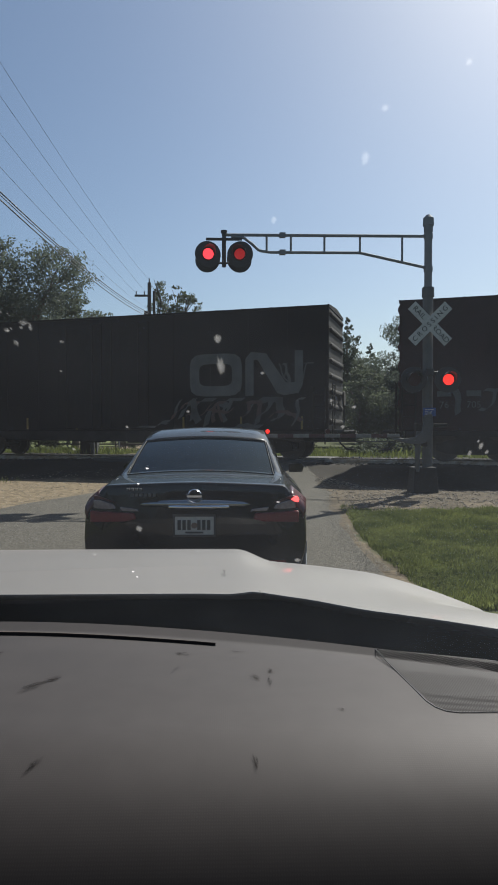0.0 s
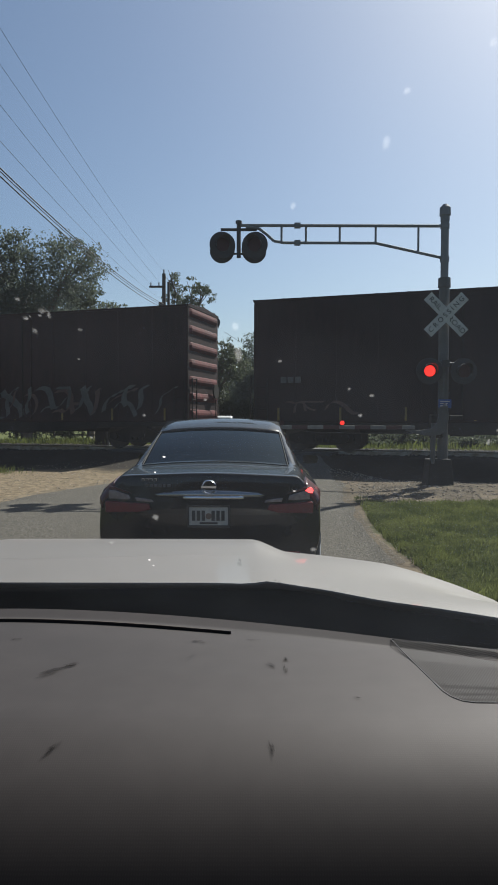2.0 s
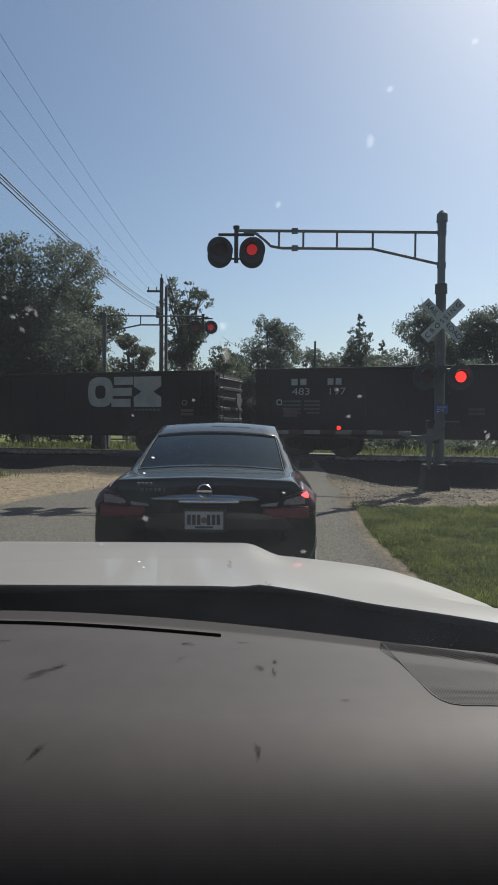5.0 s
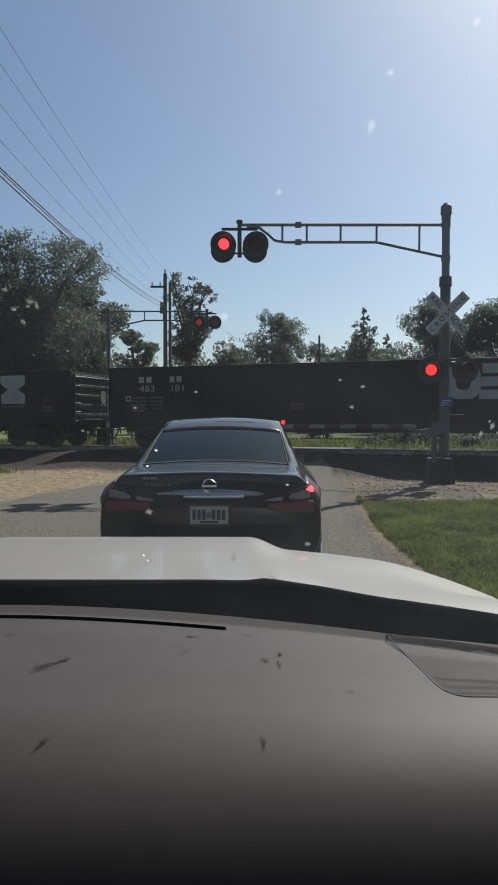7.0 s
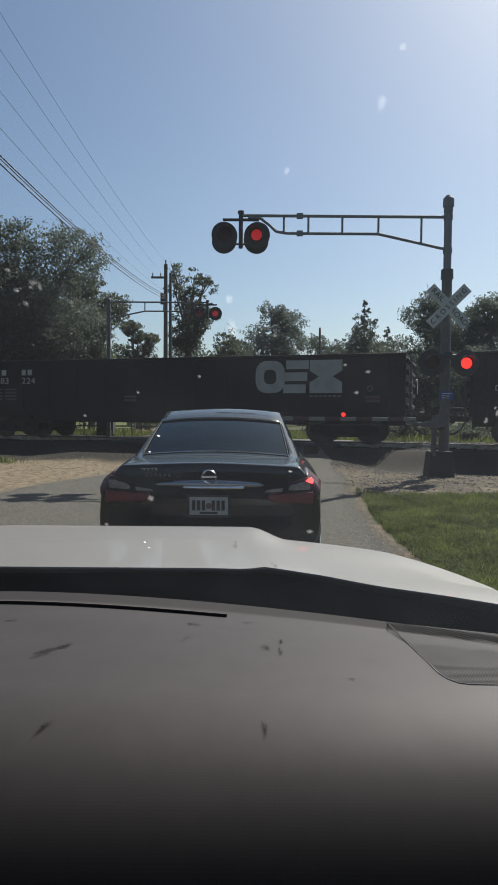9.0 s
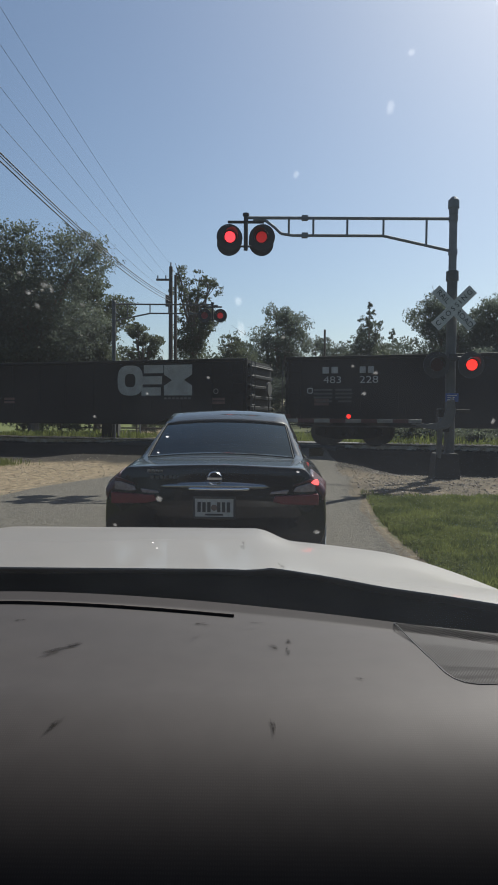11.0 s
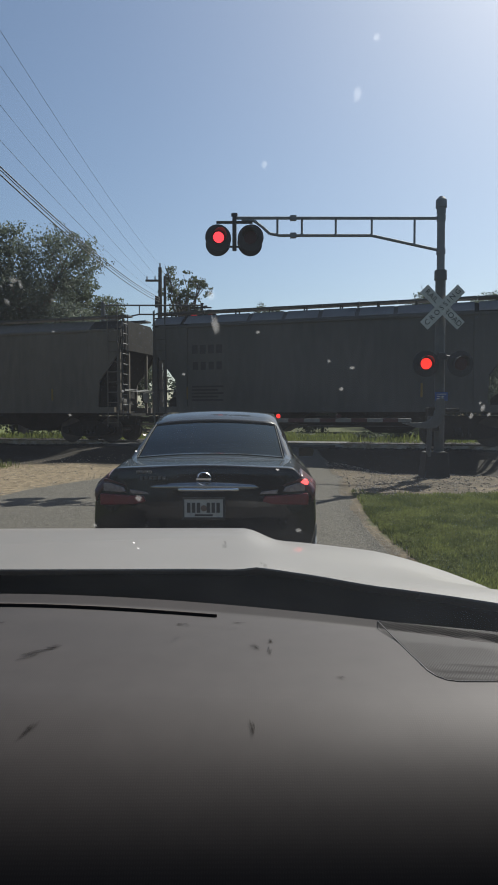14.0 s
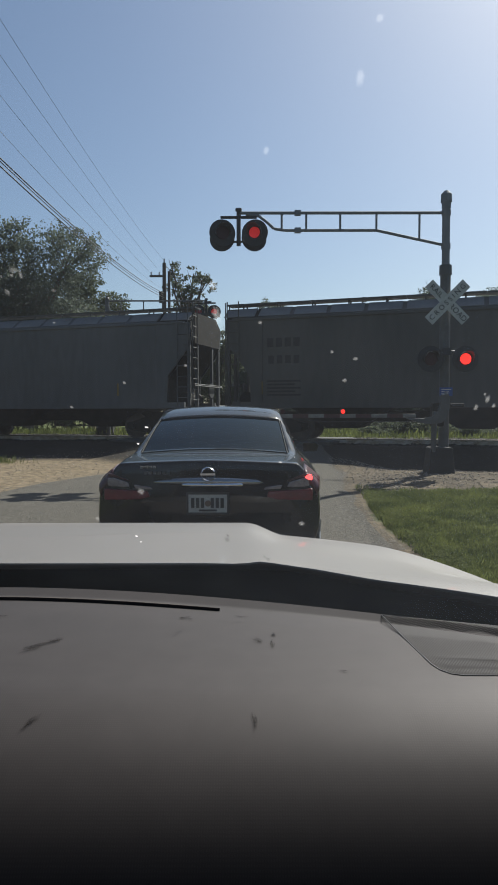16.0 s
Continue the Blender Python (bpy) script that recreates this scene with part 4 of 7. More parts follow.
def build_train():
    def put(car, left, length):
        CARS.append((car, left + length / 2 + 0.515))

    bl = 17.0
    a0 = boxcar("boxcar", bl, "box_c", "box_c", "dark oxide boxcar with rusty sides, first seen rolling off")
    put(a0, 3.35 - bl - 2.35 - bl, bl)
    a = boxcar("boxcar", bl, "box_a", M["end_dark"], "brown-black boxcar with faded emblem, graffiti and dark ribbed ends", ribs=8, rib=1.5)
    put(a, 3.35 - bl, bl)
    y = -1.565
    bm = B()
    ring_shape(bm, 4.5, 2.97, 1.95, 1.5, 0.36, y - 0.04, 0, 360, sq=5.0)
    part("emblem", bm, "logo_dim", a, "faded grey emblem shape")
    bm = B()
    poly(bm, [(5.6, 2.22), (5.9, 2.22), (5.9, 3.45), (6.05, 3.45), (6.75, 2.3), (7.0, 2.22), (7.5, 2.3), (7.65, 2.6), (7.65, 3.74), (7.36, 3.74), (7.36, 2.66), (7.05, 2.66), (6.35, 3.68), (5.8, 3.74), (5.6, 3.5)], y - 0.044, y - 0.04)
    part("emblem", bm, "logo_dim", a, "faded grey emblem shape")
    strokes(a, "graffiti", "tag_a", 2.2, 7.4, 1.15, 2.1, 14, 0.2, 4, -1.61)
    strokes(a, "graffiti", "tag_b", 2.6, 6.8, 1.3, 2.0, 8, 0.16, 9, -1.612)
    strokes(a, "graffiti", "tag_a", 6.9, 7.7, 2.6, 3.3, 4, 0.07, 12)
    b = boxcar("boxcar", bl, "box_b", "end_red", "oxide-red boxcar with graffiti along its lower side", ribs=7, rib=2.2)
    put(b, 5.7, bl)
    strokes(b, "graffiti", "tag_a", -6.8, 7.6, 1.15, 2.3, 26, 0.2, 21)
    strokes(b, "graffiti", "tag_b", -4, 6, 1.2, 2.2, 10, 0.18, 23)
    words("car_number", "76", 0.3, "tag_a", b, pose(-7.1, y - 0.04, 1.825))
    words("car_number", "705", 0.3, "tag_a", b, pose(-6.2, y - 0.04, 1.825))
    for x in (-7.1, -6.2):
        bm = B()
        box(bm, x - 0.22, x + 0.22, y - 0.044, y - 0.03, 2.1, 2.28)
        part("owner_mark", bm, "tag_a", b)
    c = boxcar("boxcar", 16.88, "box_c", "end_red", "dark oxide-red boxcar with plain sides and ribbed red ends")
    put(c, 25.22, 16.88)
    for k in range(3):
        bm = B()
        box(bm, -7.45 + 0.25 * k, -7.25 + 0.25 * k, y - 0.044, y - 0.03, 2.35, 2.56)
        part("owner_mark", bm, "logo_dim", c)
    for k in range(3):
        bm = B()
        box(bm, 6.2, 7.9 - 0.3 * k, y - 0.004, y, 4.2 - 0.14 * k, 4.26 - 0.14 * k)
        part("data_line", bm, "logo_dim", c)
    strokes(c, "graffiti", "tag_b", -7, -5.8, 1.3, 1.7, 4, 0.1, 31)
    nums = ("483 232", "483 197", "483 181", "483 224", "483 206", "483 228")
    for i, n in enumerate(nums):
        put(gondola("gondola_car", n), (44.0, 62.9, 81.9, 100.5, 119.85, 138.65)[i], 17.35)
    hs = (("hop_a", "tan-grey covered hopper car with a grimy rounded side", "2725"), ("hop_c", "olive-grey covered hopper car with a grimy side", ""),
          ("hop_b", "blue-grey covered hopper car with grated roof walks", ""), ("hop_c", "grey covered hopper car with dark stencilled marks", ""), ("hop_a", "tan-grey covered hopper car at the rear", ""))
    for i, (mt, lab, num) in enumerate(hs):
        put(hopper("hopper_car", mt, lab, number=num), 157.6 + 13.83 * i, 12.6)


M["end_dark"] = mat("car_end_brown_black", (0.0105, 0.0082, 0.0076), (0.0055, 0.0046, 0.0043), scale=1.4, rough=0.8, spec=0.15, stretch=(1, 1, 0.4))


# ---- crossing signals ----
BULBS = []


def signal_head(parent, x, y, z, on="left", bright=True, r=0.305, turn=0.0, glass="lens"):
    """One flashing lamp: round black background, visor, dark lens and the bulb that comes forward behind it."""
    m = pose(x, y, z, 0, 0, turn)
    bm = B()
    rod(bm, (0, -0.01, 0), (0, 0.015, 0), r, seg=40)
    rod(bm, (0, 0.015, 0), (0, 0.2, 0), 0.19, 0.13, seg=24)
    head = part("background", bm, "black", parent, m=m)
    bm = B()
    rod(bm, (0, -0.035, 0), (0, -0.012, 0), 0.152, seg=32)
    part("lens", bm, glass, head, "unlit red lens")
    bm = B()
    n = 20
    outer, inner = [], []
    for i in range(n + 1):
        a = radians(-20 + 220 * i / n)
        d = 0.12 + 0.20 * max(0.0, math.sin(a))
        outer.append([(0.17 * math.cos(a), -0.012, 0.17 * math.sin(a)), (0.172 * math.cos(a), -d, 0.172 * math.sin(a))])
        inner.append([(0.162 * math.cos(a), -0.012, 0.162 * math.sin(a)), (0.164 * math.cos(a), -d, 0.164 * math.sin(a))])
    vo = [[bm.verts.new(p) for p in q] for q in outer]
    vi = [[bm.verts.new(p) for p in q] for q in inner]
    for i in range(n):
        bm.faces.new((vo[i][0], vo[i + 1][0], vo[i + 1][1], vo[i][1]))
        bm.faces.new((vi[i][0], vi[i][1], vi[i + 1][1], vi[i + 1][0]))
        bm.faces.new((vo[i][1], vo[i + 1][1], vi[i + 1][1], vi[i][1]))
    part("visor", bm, "black", head)
    if not on:
        return head
    bm = B()
    rod(bm, (0, -0.006, 0), (0, 0.006, 0), 0.126, seg=28)
    bulb = part("bulb", bm, {True: "red_on", False: "red_dim"}.get(bright, bright), head, "glowing red signal bulb")
    BULBS.append((bulb, on))
    return head


def cantilever(m, reach, top, label, arm_dir=-1, slim=1.0, steel="galv"):
    """A signal mast with a truss arm over the road and flashing lamps."""
    t = thing("signal_mast", label, "signal mast", m=m, group="crossing signal masts")
    bm = B()
    if slim == 1.0:
        loft(bm, [[(-0.13 + sx * k, -0.08 + sy * k, zz) for sx, sy in ((-1, -1), (1, -1), (1, 1), (-1, 1))] for k, zz in ((0.31, -0.4), (0.29, 0.1), (0.25, 0.56), (0.23, 0.59))])
    else:
        rod(bm, (0, 0, -0.35), (0, 0, 0.03), 0.22, 0.20, seg=20)
    part("footing", bm, "concrete", t, bevel=0.015)
    bm = B()
    rod(bm, (0, 0, 0.0), (0, 0, 4.72), 0.118 * slim, seg=20)
    rod(bm, (0, 0, 4.60), (0, 0, 4.82), 0.145 * slim, 0.14 * slim, seg=20)
    part("lower_pole", bm, "mast", t)
    bm = B()
    rod(bm, (0, 0, 4.8), (0, 0, top + 0.12), 0.09, seg=18)
    for zz in (top, top - 0.77):
        rod(bm, (0, 0, zz - 0.06), (0, 0, zz + 0.06), 0.105, seg=18)
    part("upper_pole", bm, steel, t)
    bm = B()
    if slim == 1.0:
        rod(bm, (0, 0, top + 0.10), (0, 0, top + 0.24), 0.105, 0.105, seg=14)
        rod(bm, (0, 0, top + 0.24), (0, 0, top + 0.42), 0.13, 0.125, seg=14)
        rod(bm, (0, 0, top + 0.42), (0, 0, top + 0.50), 0.125, 0.05, seg=14)
        part("bell", bm, steel, t)
    else:
        part("pole_cap", rod(bm, (0, 0, top + 0.10), (0, 0, top + 0.16), 0.1, 0.06, seg=14), steel, t)
    a = arm_dir
    truss = part("arm", rod(B(), (0, 0, top), (a * reach, 0, top + 0.0), 0.036, seg=10), steel, t)
    bm = B()
    tube(bm, [(0, 0, top - 0.75), (a * 1.62, 0, top - 0.40), (a * 3.75, 0, top - 0.40), (a * 4.0, 0, top - 0.36), (a * 4.15, 0, top - 0.22), (a * 4.35, 0, top - 0.07), (a * 4.65, 0, top - 0.03)], 0.034, 10)
    part("lower_chord", bm, steel, truss)
    for x, z in ((0.62, top - 0.61), (1.62, top - 0.40), (2.46, top - 0.40), (3.25, top - 0.40), (3.82, top - 0.40)):
        part("strut", rod(B(), (a * x, 0, z), (a * x, 0, top), 0.026, seg=8), steel, truss)
    for x in (3.45,):
        for zz in (top, top - 0.40):
            part("splice", box(B(), a * x - 0.07, a * x + 0.07, -0.055, 0.055, zz - 0.055, zz + 0.055), steel, truss)
    # lamp bracket at the arm's end
    bx = a * (reach + 0.02)
    bm = B()
    rod(bm, (bx, 0, top - 0.75), (bx, 0, top + 0.06), 0.05, seg=10)
    rod(bm, (bx - 0.42, 0, top - 0.10), (bx + 0.42, 0, top - 0.10), 0.035, seg=8)
    rod(bm, (bx - 0.16, 0, top - 0.66), (bx + 0.16, 0, top - 0.66), 0.025, seg=8)
    rod(bm, (bx, 0, top + 0.04), (bx, 0, top + 0.1), 0.075, seg=10)
    part("lamp_bracket", bm, "black", t)
    return t, bx


def build_signals():
    base = gz(4.6, 15.7)
    t, bx = cantilever(pose(4.6, 15.7, base), 4.8, 6.09 - base, "grey steel crossing signal mast with truss arm and flashing red lamps")
    z = 5.61 - base
    signal_head(t, bx - 0.375, -0.1, z, on="arm_left", bright="red_arm", turn=14)
    signal_head(t, bx + 0.375, -0.1, z, on="arm_right", bright=False, turn=-12)
    # the pair that faces the other way behind them
    part("rear_bracket", rod(B(), (bx, 0.0, z + 0.38), (bx, 0.55, z + 0.38), 0.035, seg=8), "black", t)
    for dx, turn in ((-0.40, 168), (0.36, 194)):
        signal_head(t, bx + dx, 0.44, z + 0.01, on="", turn=turn)
    # the pair on the mast
    zz = 2.69 - base
    bm = B()
    rod(bm, (-0.42, -0.14, zz + 0.18), (0.42, -0.14, zz + 0.18), 0.03, seg=8)
    box(bm, -0.1, 0.1, -0.2, -0.1, zz + 0.1, zz + 0.26)
    part("lamp_crossarm", bm, "black", t)
    signal_head(t, -0.40, -0.26, zz, on="left")
    signal_head(t, 0.40, -0.26, zz, on="right")
    # crossbuck: two crossed blades with their words
    cz = 4.005 - base
    for ang, txt, yy in ((-45, ("RAIL", "ROAD"), -0.17), (45, ("CROS", "SING"), -0.185)):
        bm = B()
        box(bm, -0.61, 0.61, -0.006, 0.006, -0.125, 0.125)
        bl = part("crossbuck_blade", bm, "sign", t, "weathered white crossbuck blade with black words", m=pose(0, yy, cz, 0, -ang, 0))
        if txt[0] == "RAIL":
            words("lettering", txt[0], 0.18, "letter", bl, pose(-0.36, -0.011, 0))
            words("lettering", txt[1], 0.18, "letter", bl, pose(0.345, -0.011, 0))
        else:
            words("lettering", " ".join(txt[0] + txt[1]), 0.165, "letter", bl, pose(0, -0.011, 0))
    bm = B()
    box(bm, -0.14, 0.14, -0.165, -0.12, cz - 0.14, cz + 0.14)
    part("sign_bracket", bm, "galv", t)
    # blue notice plate
    bm = B()
    z0 = 1.94 - base
    box(bm, -0.15, 0.15, -0.16, -0.145, z0 - 0.1, z0 + 0.1)
    pl = part("notice_plate", bm, "blue", t, "small blue notice plate")
    bm = B()
    for k in range(3):
        box(bm, -0.11, 0.11 - 0.05 * k, -0.166, -0.161, z0 + 0.045 - 0.05 * k, z0 + 0.06 - 0.05 * k)
    part("notice_line", bm, "sign", pl)
    # gate: pedestal, motor box, counterweights and the lowered striped arm
    gx, gy = 4.28, 15.37
    gb = gz(gx, gy)
    g = thing("crossing_gate", "lowered red and white crossing gate arm with a steel pedestal", "crossing gate", m=pose(gx, gy, gb))
    az = 1.385 - gb
    bm = B()
    tube(bm, [(0.0, 0.04, 0.5), (0.0, 0.03, 0.75), (0.02, 0, az + 0.1)], 0.062, 12)
    part("pedestal", bm, "mast", g)
    bm = B()
    box(bm, -0.02, 0.24, 0.02, 0.30, az - 0.25, az + 0.3)
    part("motor_box", bm, "under", g, bevel=0.03)
    bm = B()
    poly(bm, [(-0.66, az - 0.05), (-0.30, az - 0.06), (-0.07, az - 0.02), (0.05, az + 0.10), (0.10, az + 0.28), (0.12, az + 0.48), (0.30, az + 0.50), (0.33, az + 0.22), (0.28, az - 0.02), (0.15, az - 0.16), (-0.05, az - 0.20), (-0.32, az - 0.17), (-0.66, az - 0.07)], -0.13, -0.08)
    part("arm_bracket", bm, "mast", g, bevel=0.01)
    bm = B()
    rod(bm, (0.24, -0.10, az + 0.49), (0.24, -0.10, az + 0.56), 0.05, 0.03, seg=12)
    part("bracket_cap", bm, "galv", g)
    bm = B()
    box(bm, 0.34, 0.66, -0.12, -0.02, az + 0.20, az + 0.28)
    part("counterweight", bm, "under", g, bevel=0.02)
    arm = part("gate_arm", box(B(), -6.0, -0.45, -0.125, -0.085, az - 0.042, az + 0.042), "white_paint", g, bevel=0.006)
    x = -0.75
    k = 0
    while x > -5.9:
        w = 0.36
        if k % 2 == 0:
            part("stripe", box(B(), x - w, x, -0.129, -0.081, az - 0.044, az + 0.044), "red_paint", arm)
        x -= w
        k += 1
    bm = B()
    tube(bm, [(-0.4, -0.06, az - 0.14), (-2.6, -0.06, az - 0.13), (-3.4, -0.06, az - 0.05)], 0.013, 6)
    part("stay", bm, "black", arm)
    for gxx, on in ((-2.12, "right"), (-3.50, "left"), (-5.8, "left")):
        bm = B()
        rod(bm, (gxx, -0.14, az + 0.10), (gxx, -0.04, az + 0.10), 0.055, seg=14)
        rod(bm, (gxx, -0.09, az + 0.03), (gxx, -0.09, az + 0.08), 0.02, seg=8)
        lamp = part("gate_lamp", bm, "lens", arm)
        bm = B()
        rod(bm, (0, -0.006, 0), (0, 0.006, 0), 0.048, seg=16)
        b = part("bulb", bm, "red_on", lamp, "glowing red gate bulb", m=pose(gxx, 0, az + 0.10))
        BULBS.append((b, "gate_" + on))
    # the opposite mast beyond the rails
    fx, fy = -6.30, 30.0
    fb = gz(fx, fy)
    t2, bx = cantilever(pose(fx, fy, fb, 0, 0, 0), 4.40, 6.43 - fb, "far grey crossing signal mast with arm and red lamps", arm_dir=1, slim=0.75, steel="mast")
    z = 5.93 - fb
    signal_head(t2, bx - 0.35, -0.1, z, on="far_left", bright="red_far", r=0.30, glass="lens_far")
    signal_head(t2, bx + 0.35, -0.1, z, on="far_right", bright="red_far", r=0.30, glass="lens_far")


# ---- poles, wires ----
def build_poles():
    spots = ((-5.25, 42.0, 10.75, 0.16), (-5.9, 50.0, 11.9, 0.14), (7.36, 70.0, 10.5, 0.15), (-5.6, -6.0, 10.6, 0.16), (7.6, 78, 8.4, 0.13))
    for i, (x, y, h, r) in enumerate(spots):
        p = thing("utility_pole", "weathered wooden utility pole with crossarm and wires", "utility pole", m=pose(x, y, gz(x, y)), group="utility poles")
        part("shaft", rod(B(), (0, 0, -0.6), (0, 0, h - gz(x, y)), r, r * 0.7, seg=14), "pole", p)
        if i in (0, 3):
            arm = part("crossarm", box(B(), -0.9, 0.12, -0.14, -0.04, h - 1.0, h - 0.88), "pole", p)
            for ix in (-0.8, -0.3):
                part("insulator", rod(B(), (ix, -0.09, h - 0.88), (ix, -0.09, h - 0.68), 0.04, seg=8), "galv", arm)
            part("insulator", rod(B(), (0, 0, h - 0.15), (0, 0, h + 0.15), 0.045, seg=8), "galv", p)
            bm = B()
            rod(bm, (-0.2, -0.12, h - 2.6), (-0.2, -0.12, h - 1.9), 0.12, seg=10)
            part("cable_box", bm, "black", p)
    wires = [((-5.25, 42, 10.9), (-5.3, -6, 10.6), 0.9, 0.0045), ((-5.5, 42, 10.2), (-5.65, -6, 10.04), 0.6, 0.0045), ((-6.03, 42, 10.05), (-6.15, -6, 9.69), 0.6, 0.005), ((-5.3, 42, 9.1), (-5.45, -6, 8.15), 1.0, 0.005),
             ((-5.25, 42, 8.87), (-5.25, -6, 7.07), 1.0, 0.016), ((-5.25, 42, 8.75), (-5.25, -6, 7.04), 1.0, 0.012), ((-5.25, 42, 8.6), (-5.25, -6, 6.97), 1.0, 0.016),
             ((-1.5, 44, 7.4), (6.6, 70, 8.3), 0.9, 0.012)]
    for a, b, sag, r in wires:
        bm = B()
        pts = []
        for i in range(33):
            t = i / 32
            pts.append(Vector(a).lerp(Vector(b), t) - Vector((0, 0, 4 * sag * t * (1 - t))))
        tube(bm, pts, r, 5)
        tagged(part("overhead_wire", bm, "wire"), "black overhead wire sagging between wooden poles", "wire", "overhead wires")


# ---- trees ----
def crown(name, parent, lobes, count, size, material, seed, needle=False):
    """Many small leaves in clumps round the given lobes (x, y, z, rx, ry, rz)."""
    rnd = random.Random(seed)
    vs, fs = [], []
    vol = [a * b * c for _, _, _, a, b, c in lobes]
    for (lx, ly, lz, rx, ry, rz), v in zip(lobes, vol):
        clumps = max(6, int(count * 2.4 * v / sum(vol) / 26))
        for _ in range(clumps):
            while True:
                p = Vector((rnd.uniform(-1, 1), rnd.uniform(-1, 1), rnd.uniform(-1, 1)))
                if 0.35 < p.length < 1:
                    break
            p = p * (0.70 + 0.30 * rnd.random())
            c = Vector((lx + p.x * rx, ly + p.y * ry, lz + p.z * rz))
            cr = rnd.uniform(0.35, 0.8) * (rx + rz) / 2 * 0.24
            for _ in range(26):
                o = c + Vector([max(-1.5, min(1.5, rnd.gauss(0, 1))) * k for k in (cr, cr, cr * 0.7)])
                s = size * 0.72 * rnd.uniform(0.6, 1.4)
                q = Euler((rnd.uniform(-1.2, 1.2), rnd.uniform(-1.2, 1.2), rnd.uniform(0, 6.28))).to_matrix()
                i = len(vs)
                w = 0.35 if needle else 0.55
                vs.extend((o + q @ Vector(k) * s)[:] for k in ((-0.5, 0, 0), (0, -w / 2, 0.08), (0.5, 0, 0), (0, w / 2, 0.08)))
                fs.append((i, i + 1, i + 2, i + 3))
    me = bpy.data.meshes.new(name)
    me.from_pydata(vs, [], fs)
    me.materials.append(M[material])
    ob = new(name, me)
    ob.parent = parent
    return ob


def tree(x, y, h, w, material="leaf_oak", seed=1, trunk_h=0.3, count=9000, size=0.30, label="", lobes_n=11, base=None, belly=0.42):
    rnd = random.Random(seed)
    t = thing("tree", label or "leafy broad tree with a dark backlit crown", "tree", m=pose(x, y, gz(x, y) if base is None else base), group="trees beyond the rails")
    zc0 = h * trunk_h
    lobes = []
    for i in range(lobes_n):
        a = rnd.uniform(0, math.tau)
        f = (i + 0.5) / lobes_n
        zz = zc0 + (h - zc0) * (0.12 + 0.74 * f)
        wide = w / 2 * (1 - abs(f - belly) * 1.15)
        rr = rnd.uniform(0.25, 0.7) * wide
        r = w * rnd.uniform(0.17, 0.26) * (1.1 - 0.45 * f)
        lobes.append((rr * math.cos(a), rr * math.sin(a), min(zz, h - r * 0.75), r * 1.15, r * 1.15, r * 0.85))
    bm = B()
    r0 = h * 0.022
    rod(bm, (0, 0, -0.4), (0.15, 0.1, zc0), r0 * 1.25, r0 * 0.9, seg=12)
    rod(bm, (0.15, 0.1, zc0), (0.1, -0.2, h * 0.72), r0 * 0.9, r0 * 0.3, seg=10)
    for lx, ly, lz, *_ in lobes:
        s = Vector((0.1, 0, zc0 + (lz - zc0) * rnd.uniform(0.1, 0.5)))
        e = Vector((lx, ly, lz))
        m1 = s.lerp(e, 0.5) + Vector((rnd.uniform(-0.3, 0.3), rnd.uniform(-0.3, 0.3), rnd.uniform(0, 0.5)))
        rod(bm, s, m1, r0 * 0.5, r0 * 0.33, seg=7)
        rod(bm, m1, e, r0 * 0.33, r0 * 0.12, seg=7)
        for _ in range(3):
            tip = e + Vector((rnd.uniform(-1, 1), rnd.uniform(-1, 1), rnd.uniform(-0.4, 1))) * w * 0.12
            rod(bm, m1.lerp(e, rnd.uniform(0.4, 1)), tip, r0 * 0.14, r0 * 0.05, seg=5)
    part("trunk", bm, "bark", t)
    crown("crown", t, lobes, count, size, material, seed)
    return t


def pine(x, y, h, w, seed, count=5000, size=0.46):
    rnd = random.Random(seed)
    t = thing("conifer", "tall dark conifer with uneven drooping boughs", "tree", m=pose(x, y, gz(x, y)), group="trees beyond the rails")
    bm = B()
    rod(bm, (0, 0, -0.4), (0, 0, h * 0.97), h * 0.018, h * 0.003, seg=10)
    lobes = []
    n = 26
    for i in range(n):
        f = i / (n - 1)
        z = h * (0.12 + 0.86 * f)
        rr = w / 2 * (1 - f) ** 0.8 * rnd.uniform(0.6, 1.1)
        a = i * 2.4 + rnd.uniform(-0.4, 0.4)
        e = Vector((rr * math.cos(a), rr * math.sin(a), z - rr * 0.18))
        rod(bm, (0, 0, z), e, 0.05, 0.015, seg=5)
        lobes.append((e.x * 0.6, e.y * 0.6, e.z + 0.1, 0.4 + rr * 0.62, 0.4 + rr * 0.62, 0.7 + 0.34 * rr))
    part("trunk", bm, "bark", t)
    crown("crown", t, lobes, count, size, "leaf_pine", seed, needle=True)
    return t


